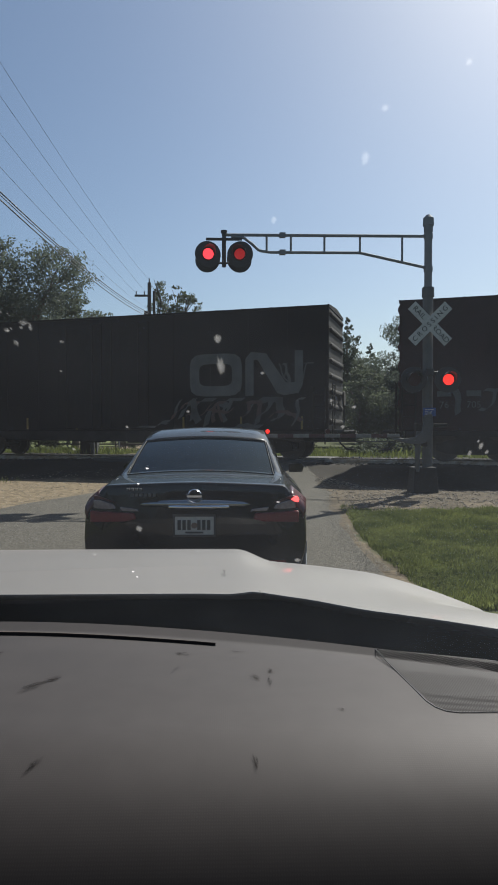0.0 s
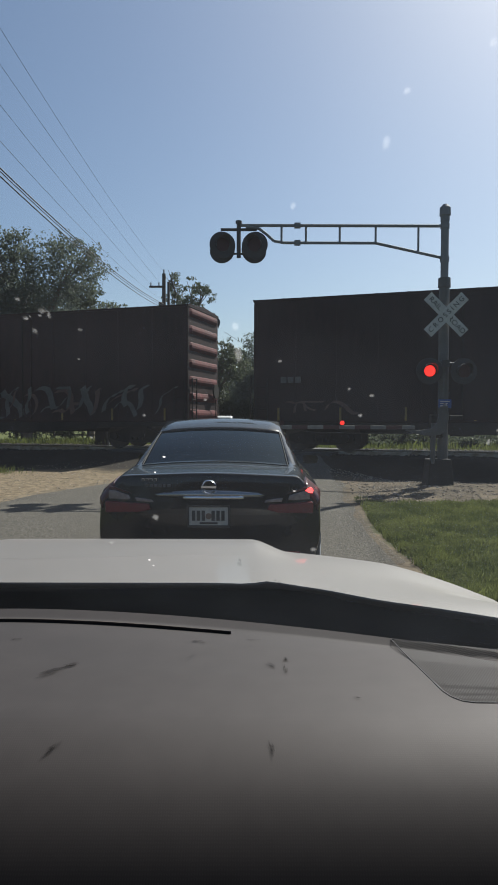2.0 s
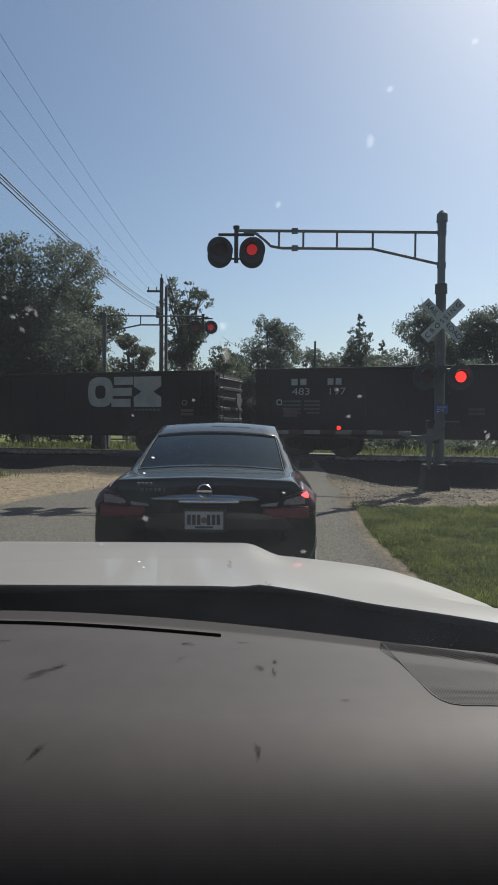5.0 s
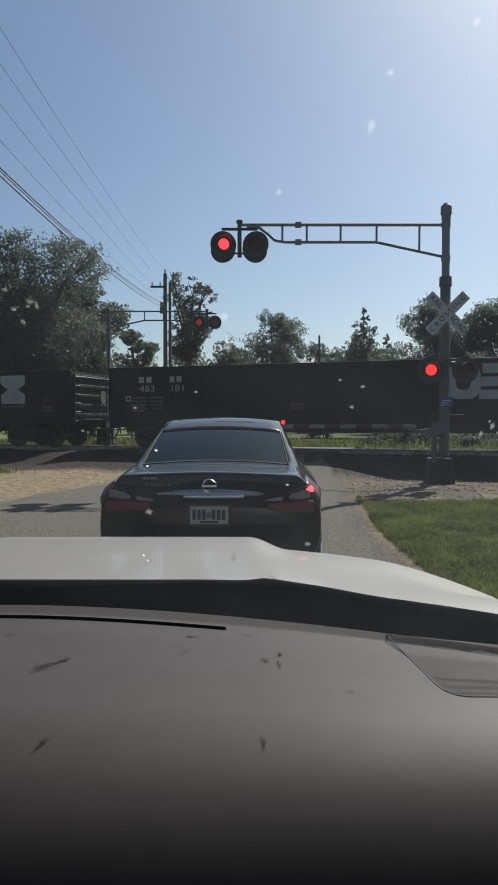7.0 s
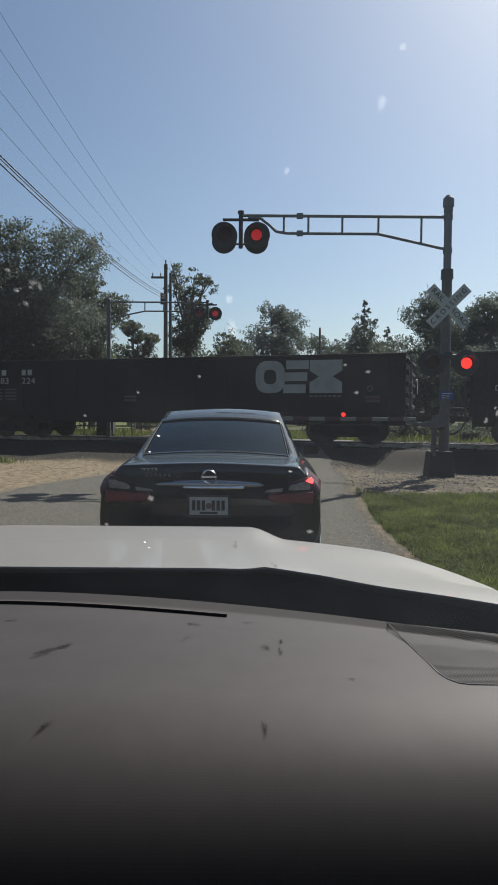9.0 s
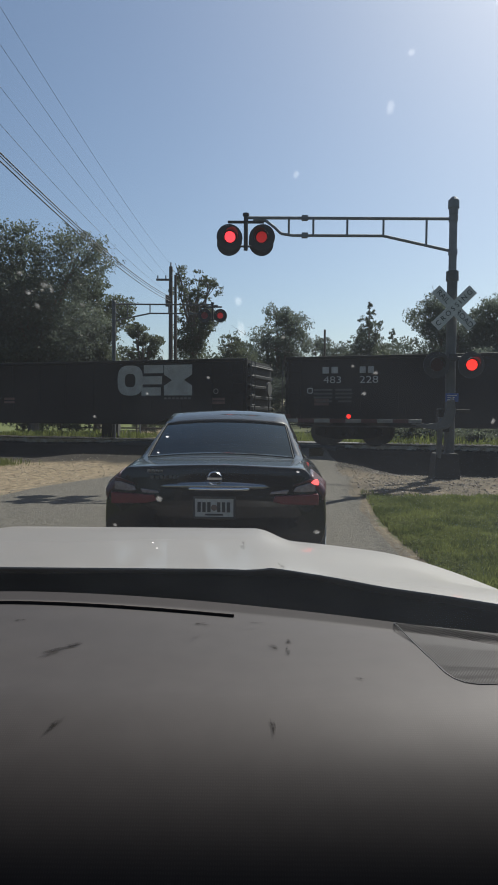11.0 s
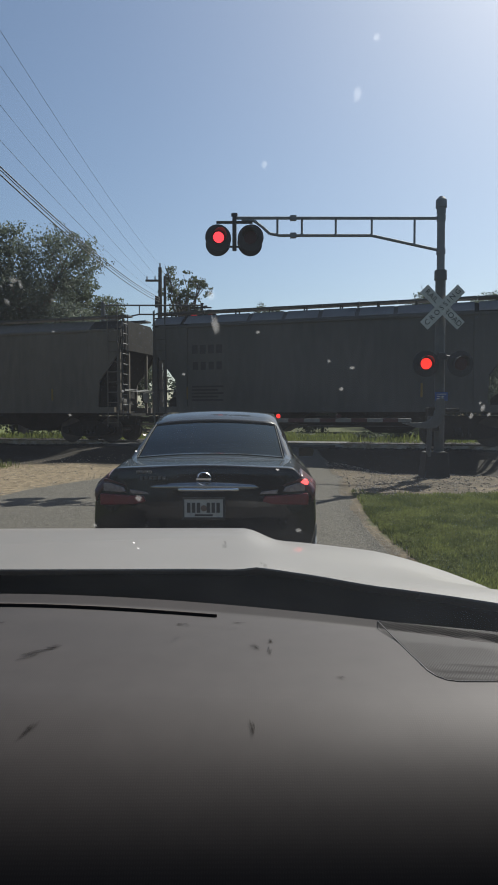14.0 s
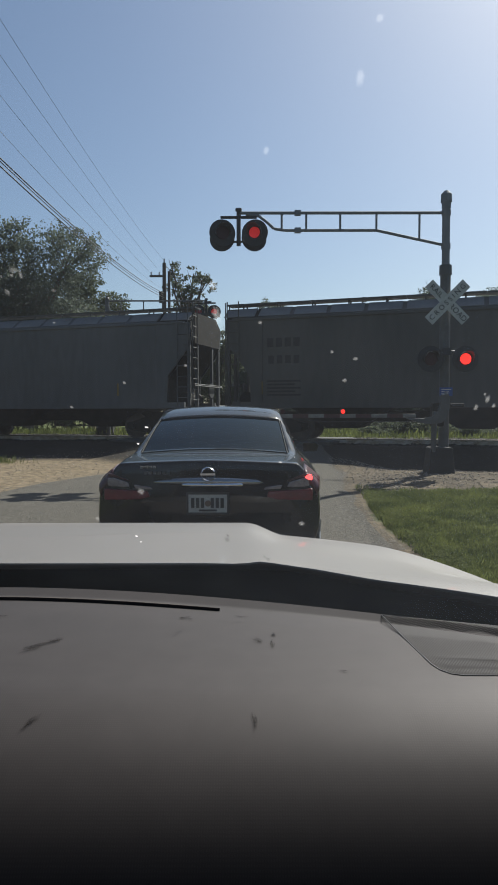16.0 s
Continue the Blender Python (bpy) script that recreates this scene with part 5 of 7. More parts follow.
def build_trees():
    # the large oaks left of the poles
    tree(-14.6, 44.0, 14.2, 13.0, seed=3, count=28000, size=0.27, trunk_h=0.22, lobes_n=22, belly=0.7, label="large spreading oak with a ragged backlit crown")
    tree(-21.0, 41.0, 12.5, 10.0, seed=14, count=9000, size=0.30, trunk_h=0.2, label="large spreading oak with a ragged backlit crown")
    tree(-11.6, 49.0, 12.4, 8.4, "leaf_light", seed=6, count=17000, size=0.28, trunk_h=0.12, label="smaller leafy tree with yellow-green foliage")
    tree(-9.4, 56.0, 9.8, 5.6, "leaf_light", seed=8, count=5000, size=0.28, trunk_h=0.3, label="thin-crowned young tree with open branches")
    # behind the pole
    tree(-5.9, 64.0, 16.7, 6.4, "leaf_light", seed=12, count=6500, size=0.28, trunk_h=0.36, lobes_n=20, belly=0.7, label="tall narrow tree behind the utility pole")
    tree(-3.4, 72.0, 10.8, 9.0, "leaf_light", seed=17, count=5000, size=0.34)
    # across the road's far end
    tree(3.0, 88.0, 16.9, 13.0, seed=19, count=16000, size=0.36, trunk_h=0.18, lobes_n=13, label="round-headed broadleaf tree beyond the crossing")
    tree(-1.8, 95.0, 13.4, 11.0, seed=20, count=9000, size=0.38, trunk_h=0.1)
    tree(10.0, 96.0, 14.2, 11.0, seed=22, count=9000, size=0.38, trunk_h=0.1)
    pine(15.4, 90.0, 16.4, 15.5, seed=25, count=38000)
    pine(19.8, 96.0, 13.6, 6.0, seed=26, count=7000)
    tree(14.0, 99.0, 12.6, 12.0, seed=27, count=9000, size=0.38, trunk_h=0.1)
    tree(21.6, 76.0, 16.4, 14.0, seed=29, count=17000, size=0.34, trunk_h=0.15, lobes_n=13, label="broad leafy tree with glints of sky through it")
    tree(27.2, 72.0, 15.6, 12.0, seed=31, count=13000, size=0.34, trunk_h=0.1)
    tree(19.8, 70.0, 9.4, 8.5, seed=33, count=9000, size=0.3, trunk_h=0.08)
    tree(24.9, 75.0, 15.2, 9.5, seed=37, count=12000, size=0.34, trunk_h=0.1)
    tree(36.5, 80.0, 15.0, 11.0, seed=34, count=8000, size=0.36, trunk_h=0.1)
    tree(-27.0, 60.0, 14.0, 12.0, seed=35, count=6000, size=0.4, trunk_h=0.15)
    # understorey that fills the gaps between the taller trees
    for i, (x, y, h, w) in enumerate(((6.6, 57, 6.6, 7.0), (10.6, 56, 7.4, 7.5), (14.6, 55, 6.8, 7.0), (18.8, 54, 7.6, 8.0), (-4.0, 79, 9.0, 8.0), (1.0, 80, 8.6, 8.0), (5.8, 78, 8.8, 8.5), (-17.5, 50, 6.0, 8.0), (-24, 48, 6.0, 8.0))):
        tree(x, y, h, w, ("leaf_oak", "leaf_light", "leaf_oak")[i % 3], seed=120 + i, count=6000, size=0.28, trunk_h=0.06, lobes_n=10, label="dense low tree in the green growth beyond the crossing")
    # shrubs beyond the rails
    row = [(6.4 + 1.15 * k, 32.0 - 0.38 * k + (k % 3) * 0.5, 0.5 + 0.35 * ((k * 7) % 4) / 3, 1.9 + 0.5 * (k % 2)) for k in range(9)]
    for i, (x, y, h, w) in enumerate(row + [(7.2, 35.5, 1.0, 2.6), (11.6, 34.0, 1.1, 2.8), (-12.5, 47, 2.4, 3.6), (-8.6, 52, 2.2, 3.0)]):
        s = thing("shrub", "low green shrub in rough grass", "shrub", m=pose(x, y, gz(x, y)), group="shrubs beyond the rails")
        rnd = random.Random(50 + i)
        bm = B()
        lob = []
        for k in range(5):
            a = rnd.uniform(0, 6.28)
            e = Vector((w * 0.3 * math.cos(a), w * 0.3 * math.sin(a), h * rnd.uniform(0.25, 0.68)))
            rod(bm, (0, 0, -0.1), e, 0.03, 0.01, seg=5)
            lob.append((e.x, e.y, e.z, w * 0.3, w * 0.3, h * 0.36))
        part("stem", bm, "bark", s)
        crown("crown", s, lob, 2600, 0.15, "leaf_light", 60 + i)
    # a far belt of woodland that closes the view
    rnd = random.Random(90)
    lob = []
    for i in range(84):
        a = radians(-180 + 360 * i / 84)
        # behind the camera the belt is unseen, added to darken the sedan's reflections
        d = rnd.uniform(98, 125) if abs(a) < 1.2 else rnd.uniform(45, 70)
        h = rnd.uniform(10.5, 15)
        lob.append((d * math.sin(a), d * math.cos(a), h * 0.5, rnd.uniform(4, 6.5), rnd.uniform(3, 5), h * 0.52))
    wood = crown("far_woods", None, lob, 52000, 0.85, "leaf_oak", 91)
    tagged(wood, "distant belt of dense dark green woodland, carried on unseen behind the camera", "woodland", "", "stuff")


# ---- the black sedan waiting ahead ----
SEDAN_TAIL = [  # along, then half widths and heights from sill to deck
    (0.00, 0.60, 0.34, 0.72, 0.50, 0.70, 0.64, 0.60, 0.70, 0.71),
    (0.020, 0.70, 0.29, 0.80, 0.50, 0.79, 0.74, 0.66, 0.86, 0.875),
    (0.032, 0.74, 0.27, 0.85, 0.52, 0.83, 0.80, 0.68, 0.97, 0.992),
    (0.040, 0.76, 0.26, 0.865, 0.53, 0.845, 0.83, 0.695, 1.018, 1.046),
    (0.060, 0.78, 0.25, 0.88, 0.55, 0.86, 0.86, 0.70, 1.034, 1.062),
    (0.30, 0.82, 0.22, 0.905, 0.58, 0.885, 0.90, 0.71, 1.044, 1.070),
]
SEDAN_BODY = [
    (0.80, 0.85, 0.20, 0.915, 0.60, 0.89, 0.93, 0.74, 1.060, 1.080),
    (1.50, 0.86, 0.18, 0.915, 0.60, 0.89, 0.95, 0.78, 1.03, 1.05),
    (3.30, 0.86, 0.18, 0.915, 0.60, 0.89, 0.95, 0.76, 1.02, 1.04),
    (3.90, 0.86, 0.18, 0.91, 0.60, 0.87, 0.88, 0.70, 0.95, 0.98),
    (4.50, 0.80, 0.20, 0.86, 0.55, 0.80, 0.74, 0.60, 0.81, 0.84),
    (4.87, 0.60, 0.25, 0.65, 0.48, 0.60, 0.60, 0.50, 0.66, 0.68),
]
SEDAN = SEDAN_TAIL + SEDAN_BODY
CABIN = [  # along, base half width and height, roof half width and height
    (0.52, 0.745, 1.00, 0.70, 1.010),
    (0.68, 0.765, 1.00, 0.660, 1.066),
    (1.00, 0.785, 1.00, 0.632, 1.205),
    (1.25, 0.792, 1.00, 0.612, 1.300),
    (1.42, 0.795, 1.00, 0.598, 1.357),
    (1.60, 0.80, 1.00, 0.590, 1.412),
    (1.85, 0.80, 1.00, 0.585, 1.455),
    (2.30, 0.80, 1.00, 0.585, 1.462),
    (2.80, 0.80, 1.00, 0.585, 1.42),
    (3.20, 0.79, 1.00, 0.65, 1.23),
    (3.60, 0.77, 0.98, 0.72, 1.02),
]


def lerp_rows(rows, v):
    for a, b in zip(rows, rows[1:]):
        if a[0] <= v <= b[0]:
            t = (v - a[0]) / (b[0] - a[0])
            return [p + (q - p) * t for p, q in zip(a, b)]
    return list(rows[0] if v < rows[0][0] else rows[-1])


def sedan_pt(v, k, side, off=0.0):
    """A point of the lower body: k runs from the sill (0) over waist (1), shoulder (2), deck edge (3) to the middle (4)."""
    r = lerp_rows(SEDAN, v)
    prof = [(r[1], r[2]), (r[3], r[4]), (r[5], r[6]), (r[7], r[8]), (0.0, r[9])]
    i = min(3, int(k))
    f = k - i
    a, b = prof[i], prof[i + 1]
    x, z = a[0] + (b[0] - a[0]) * f, a[1] + (b[1] - a[1]) * f
    return Vector((side * (x + off), v, z + off * 0.5))


def cabin_pt(v, u, off=0.0):
    """A point of the cabin's skin: u from -1 (one roof rail) to 1 (the other)."""
    r = lerp_rows(CABIN, v)
    return Vector((u * r[3], v, r[4] + 0.035 * (1 - u * u) + off))


def grid_patch(bm, fn, us, vs, thick=None):
    rows = [[bm.verts.new(fn(u, v)) for u in us] for v in vs]
    for a, b in zip(rows, rows[1:]):
        for i in range(len(us) - 1):
            bm.faces.new((a[i], a[i + 1], b[i + 1], b[i]))
    return bm


def rng(a, b, n):
    return [a + (b - a) * i / n for i in range(n + 1)]


def car_wheel(parent, x, y, r=0.33):
    bm = B()
    s = 1 if x > 0 else -1
    prof = [(-0.10, r - 0.10), (-0.11, r - 0.03), (-0.08, r), (0.08, r), (0.11, r - 0.03), (0.10, r - 0.10)]
    n = 32
    loft(bm, [[(a, q * math.cos(i * math.tau / n), q * math.sin(i * math.tau / n)) for a, q in prof] for i in range(n + 1)], closed=True, caps=False)
    tyre = part("tyre", bm, "rubber", parent, m=pose(x, y, r))
    bm = B()
    rod(bm, (-0.09, 0, 0), (0.09, 0, 0), r - 0.11, seg=24)
    for i in range(5):
        a = i * math.tau / 5
        rod(bm, (s * 0.1, 0, 0), (s * 0.1, (r - 0.1) * math.cos(a), (r - 0.1) * math.sin(a)), 0.045, 0.03, seg=6)
    part("rim", bm, "galv", tyre)


def build_sedan():
    car = thing("sedan", "black four-door sedan waiting at the crossing, brake lamp glinting", "car", m=pose(-0.308, 5.17, 0.05, 0, 0, -1.2))
    vs = []
    for a, b in zip(SEDAN, SEDAN[1:]):
        n = 2 if b[0] - a[0] < 0.3 else 5
        vs += [a[0] + (b[0] - a[0]) * i / n for i in range(n)]
    vs.append(SEDAN[-1][0])
    ks = [0, 0.5, 1, 1.5, 1.85, 2, 2.15, 2.6, 2.9, 3, 3.1, 3.5, 4]
    rings = []
    for v in vs:
        half = [sedan_pt(v, k, 1) for k in ks]
        rings.append(half + [Vector((-p.x, p.y, p.z)) for p in half[-2::-1]])
    bm = B()
    loft(bm, rings)
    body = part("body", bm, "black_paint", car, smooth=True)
    md = body.modifiers.new("soft", "SUBSURF")
    md.levels = md.render_levels = 1
    # cabin shell
    us = rng(-1, 1, 10)
    cv = rng(0.52, 3.6, 32)
    rings = []
    for v in cv:
        r = lerp_rows(CABIN, v)
        ring = [Vector((-r[1], v, r[2])), Vector((-(r[1] * 0.45 + r[3] * 0.55 + 0.02), v, r[2] * 0.45 + r[4] * 0.55))]
        ring += [cabin_pt(v, u) for u in us]
        ring += [Vector(((r[1] * 0.45 + r[3] * 0.55 + 0.02), v, r[2] * 0.45 + r[4] * 0.55)), Vector((r[1], v, r[2]))]
        rings.append(ring)
    # rear pillars and roof only where there is metal
    bm = B()
    rows = [[bm.verts.new(p) for p in ring] for ring in rings]
    n = len(rows[0])
    for j in range(len(rows) - 1):
        v = (cv[j] + cv[j + 1]) / 2
        for i in range(n - 1):
            glass_rear = 0.68 < v < 1.40 and 2 <= i < n - 3
            glass_front = 2.86 < v < 3.5 and 3 <= i < n - 4
            side_glass = 1.25 < v < 3.0 and i in (0, n - 2) and not 2.05 < v < 2.16
            if not (glass_rear or glass_front or side_glass):
                bm.faces.new((rows[j][i], rows[j][i + 1], rows[j + 1][i + 1], rows[j + 1][i]))
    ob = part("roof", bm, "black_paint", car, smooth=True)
    md = ob.modifiers.new("thick", "SOLIDIFY")
    md.thickness, md.offset = 0.02, -1
    # panes
    bm = grid_patch(B(), lambda u, v: cabin_pt(v, u, -0.004), rng(-0.985, 0.985, 14), rng(0.66, 1.42, 12))
    part("rear_window", bm, "rear_glass", car, "tinted rear window reflecting the sky", smooth=True)
    bm = grid_patch(B(), lambda u, v: cabin_pt(v, u, -0.004), rng(-0.9, 0.9, 10), rng(2.84, 3.52, 8))
    part("windscreen", bm, "tint", car, smooth=True)
    for s in (-1, 1):
        bm = B()
        rows = []
        for v in rng(1.2, 3.05, 10):
            r = lerp_rows(CABIN, v)
            rows.append([bm.verts.new((s * (r[1] - 0.01), v, r[2])), bm.verts.new((s * (r[1] * 0.45 + r[3] * 0.55 + 0.01), v, r[2] * 0.45 + r[4] * 0.55))])
        for a, b in zip(rows, rows[1:]):
            bm.faces.new((a[0], a[1], b[1], b[0]))
        part("side_window", bm, "tint", car)
    # dark rim round the rear window, high brake lamp
    bm = B()
    edge = [cabin_pt(0.68, u, 0.004) for u in rng(-0.97, 0.97, 10)] + [cabin_pt(v, 0.97, 0.004) for v in rng(0.68, 1.40, 8)[1:]] + [cabin_pt(1.40, u, 0.004) for u in rng(0.97, -0.97, 10)[1:]] + [cabin_pt(v, -0.97, 0.004) for v in rng(1.40, 0.68, 8)[1:]]
    tube(bm, edge, 0.005, 6)
    part("window_seal", bm, "rubber", car)
    # boot seam lines
    for x in (-0.69, 0.69):
        bm = B()
        tube(bm, [(x * 0.93, 0.02, 0.78), (x * 0.98, 0.06, 0.92), (x, 0.115, 1.02), (x * 1.0, 0.5, 1.05)], 0.005, 5)
        part("boot_seam", bm, "trim", car)
    # tail lamps wrap the corners
    for s in (-1, 1):
        bm = grid_patch(B(), lambda k, v: sedan_pt(v, k, s, 0.006) + Vector((0, -0.006, 0)), rng(1.85, 2.7, 6), rng(0.035, 0.36, 10))
        lamp = part("tail_lamp", bm, "tail_dark", car, "red wraparound tail lamp", smooth=True)
        lamp.modifiers.new("thick", "SOLIDIFY").thickness = 0.012
        bm = B()
        poly(bm, [(s * 0.81, 0.838), (s * 0.62, 0.826), (s * 0.47, 0.818), (s * 0.455, 0.772), (s * 0.54, 0.752), (s * 0.81, 0.748)], -0.016, 0.05)
        part("lamp_lower", bm, "tail", lamp, smooth=False, bevel=0.01)
        bm = B()
        poly(bm, [(s * 0.785, 0.920), (s * 0.74, 0.921), (s * 0.63, 0.886), (s * 0.612, 0.850), (s * 0.66, 0.846), (s * 0.785, 0.856)], -0.006, 0.05)
        part("lamp_clear", bm, "tail_clear", lamp, bevel=0.008)
        bm = B()
        poly(bm, [(s * 0.580, 0.868), (s * 0.445, 0.850), (s * 0.43, 0.830), (s * 0.565, 0.836)], -0.014, 0.05)
        part("lamp_clear", bm, "tail_clear", lamp, bevel=0.005)
        bm = B()
        poly(bm, [(s * 0.785, 0.952), (s * 0.745, 0.948), (s * 0.62, 0.903), (s * 0.61, 0.892), (s * 0.74, 0.926), (s * 0.785, 0.928)], 0.012, 0.06)
        part("lamp_upper", bm, "tail_dark", lamp, bevel=0.006)
    # red glint on the right lamp, added as a small glowing piece
    bm = B()
    poly(bm, [(0.752, 0.924), (0.775, 0.945), (0.800, 0.948), (0.812, 0.928), (0.806, 0.905), (0.780, 0.908)], -0.008, 0.04)
    part("brake_glint", bm, "brake", lamp, "small glowing red piece for the glint on the tail lamp")
    # plate with its frame, bright bar and round badge
    bm = B()
    box(bm, -0.16, 0.16, -0.03, -0.012, 0.645, 0.805)
    plate = part("number_plate", bm, "plate", car, "white number plate with dark bars", bevel=0.006)
    fr = B()
    for x0, x1, z0, z1 in ((-0.166, 0.166, 0.795, 0.812), (-0.166, 0.166, 0.638, 0.655), (-0.166, -0.15, 0.655, 0.795), (0.15, 0.166, 0.655, 0.795)):
        box(fr, x0, x1, -0.038, -0.031, z0, z1)
    part("plate_frame", fr, "trim", plate)
    for k in range(7):
        if k == 3:
            continue
        x = -0.13 + 0.038 * k
        bm = B()
        box(bm, x, x + 0.026, -0.034, -0.0305, 0.69, 0.768)
        part("plate_bar", bm, "letter", plate)
    bm = B()
    rod(bm, (0.0, -0.034, 0.725), (0.0, -0.0305, 0.725), 0.024, seg=14)
    part("plate_emblem", bm, "spot", plate, "small brownish emblem spot")
    bm = B()
    box(bm, -0.07, 0.07, -0.034, -0.0305, 0.664, 0.678)
    part("plate_bar", bm, "letter", plate)
    bm = B()
    loft(bm, [[(x, -0.004 + 0.05 * (x / 0.44) ** 2 + a, 0.885 + b * (1.1 - 0.5 * (x / 0.44) ** 2) + 0.010 * (1 - (x / 0.44) ** 2)) for a, b in ((-0.012, -0.030), (-0.022, -0.004), (-0.008, 0.026), (0.03, 0.022), (0.03, -0.026))] for x in rng(-0.44, 0.44, 14)])
    bar = part("boot_bar", bm, "dark_chrome", car, "dimmed chrome bar over the number plate", smooth=True)
    # the bar's reflections are built in: dim chrome with a bright centre strip
    bm = B()
    loft(bm, [[(x, -0.026 + 0.05 * (x / 0.44) ** 2 + a, 0.868 + b) for a, b in ((0, -0.016), (-0.010, -0.002), (0, 0.014), (0.02, 0.014), (0.02, -0.016))] for x in rng(-0.20, 0.27, 10)])
    part("boot_grip", bm, "chrome", bar, "bright chrome strip for the bar's highlight", smooth=True)
    bm = B()
    n = 28
    loft(bm, [[((0.054 + a) * math.cos(i * math.tau / n), b, (0.054 + a) * math.sin(i * math.tau / n) * 0.92) for a, b in ((-0.007, 0), (0, -0.010), (0.006, 0), (0, 0.012))] for i in range(n + 1)], caps=False)
    box(bm, -0.058, 0.058, -0.010, 0.006, -0.008, 0.008)
    part("badge", bm, "chrome", car, m=pose(0, -0.020, 0.950, -4))
    bm = B()
    for k in range(6):
        box(bm, -0.50 + 0.035 * k, -0.477 + 0.035 * k, -0.002, 0.06, 0.945, 0.968)
        if k < 4:
            box(bm, -0.53 + 0.032 * k, -0.508 + 0.032 * k, 0.004, 0.06, 0.992, 1.010)
    part("model_mark", bm, "mast", car)
    # bumper: lower black insert, reflectors, exhaust
    bm = B()
    poly(bm, [(-0.55, 0.42), (0.55, 0.42), (0.5, 0.33), (-0.5, 0.33)], -0.008, 0.06)
    part("bumper_insert", bm, "trim", car)
    for s in (-1, 1):
        bm = B()
        box(bm, s * 0.64 - 0.07, s * 0.64 + 0.07, 0.0, 0.03, 0.42, 0.45)
        part("reflector", bm, "tail", car)
        bm = B()
        loft(bm, [[(s * (0.92 + a), 2.95 + b, 1.0 + c) for a, b, c in ((0.0, 0, -0.05), (0.16, 0.0, -0.045), (0.18, 0.0, 0.02), (0.14, 0, 0.06), (0.0, 0, 0.05))], [(s * (0.92 + a), 3.07 + b, 1.0 + c) for a, b, c in ((0.0, 0, -0.03), (0.12, 0.0, -0.03), (0.14, 0.0, 0.01), (0.10, 0, 0.04), (0.0, 0, 0.03))]])
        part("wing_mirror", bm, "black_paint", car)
        for y in (0.98, 3.82):
            car_wheel(car, s * 0.815, y)
    # seats inside
    for x in (-0.38, 0.38):
        bm = B()
        box(bm, x - 0.24, x + 0.24, 1.95, 2.1, 0.55, 1.10)
        box(bm, x - 0.24, x + 0.24, 2.0, 2.5, 0.45, 0.58)
        seat = part("seat", bm, "trim", car, bevel=0.04)
        bm = B()
        box(bm, x - 0.13, x + 0.13, 1.93, 2.04, 1.12, 1.31)
        part("headrest", bm, "trim", seat, bevel=0.04)
    bm = B()
    box(bm, -0.66, 0.66, 0.72, 1.25, 0.93, 0.99)
    part("parcel_shelf", bm, "trim", car)
    return car


# ---- the car that carries the camera ----
CX = -0.40


def hood_z(x, y):
    """Height of the bonnet: gentle fall to the front, raised middle with a crease, sides that fall away."""
    back = 1.166 - 0.030 * max(0.0, x)
    z = back - 0.035 * ((y - 1.40) / 0.8) - 0.02 * max(0.0, (y - 1.9) / 0.35) ** 2
    k = sstep(1.55, 2.15, y)
    crease = sstep(0.005, 0.125, x - 0.012 * (2.2 - y))
    z -= 0.036 * crease * (0.15 + 0.85 * k)
    k2 = sstep(1.25, 1.75, y)
    z -= 0.058 * max(0.0, x - 0.08) ** 1.25 * (0.6 + 0.6 * k2) + 0.30 * max(0.0, x - 0.4) ** 1.5 * k2
    z -= 0.0255 * crease * (k2 - k) * sstep(0.08, 0.5, x)
    l = 2 * CX - x
    z -= 0.030 * sstep(0.012, 0.10, l) * (0.15 + 0.85 * k) + 0.10 * max(0.0, l - 0.08) ** 1.25
    return z


def hood_back(x):
    """Where the bonnet ends before the windscreen."""
    return 1.40 - 0.45 * max(0.0, abs(x - CX) - 0.30) ** 1.6 + 0.042 * sstep(-0.012, 0.035, x) * sstep(0.28, 0.12, x)


def dash_line(x):
    """Front edge of the dashboard under the glass."""
    return 1.118 - 0.36 * abs(x - CX) ** 1.7


DASH = [(1.000, 0.0000), (0.980, -0.0080), (0.900, 0.0000), (0.800, 0.0030), (0.720, -0.0010), (0.700, -0.0034), (0.680, -0.0077), (0.660, -0.0142), (0.645, -0.0202), (0.630, -0.0275), (0.615, -0.0365), (0.600, -0.0477), (0.590, -0.0563), (0.580, -0.0658), (0.568, -0.0783), (0.550, -0.0998), (0.530, -0.1256), (0.510, -0.1548), (0.490, -0.1892), (0.470, -0.2322), (0.450, -0.2838), (0.440, -0.3870)]
DASH_Z = 1.19


def glass_pt(u, w):
    """The windscreen: u across from -1 to 1, w up from 0 to 1."""
    half = 0.94 - 0.14 * w
    x = CX + u * half
    base = Vector((x, 1.17 - 0.30 * abs(u) ** 2.0, 1.165))
    topp = Vector((x, 0.28 - 0.14 * abs(u) ** 2.0, 1.80))
    p = base.lerp(topp, w)
    bow = 0.035 * math.sin(math.pi * w)
    return p + Vector((0, bow, bow * 0.6))


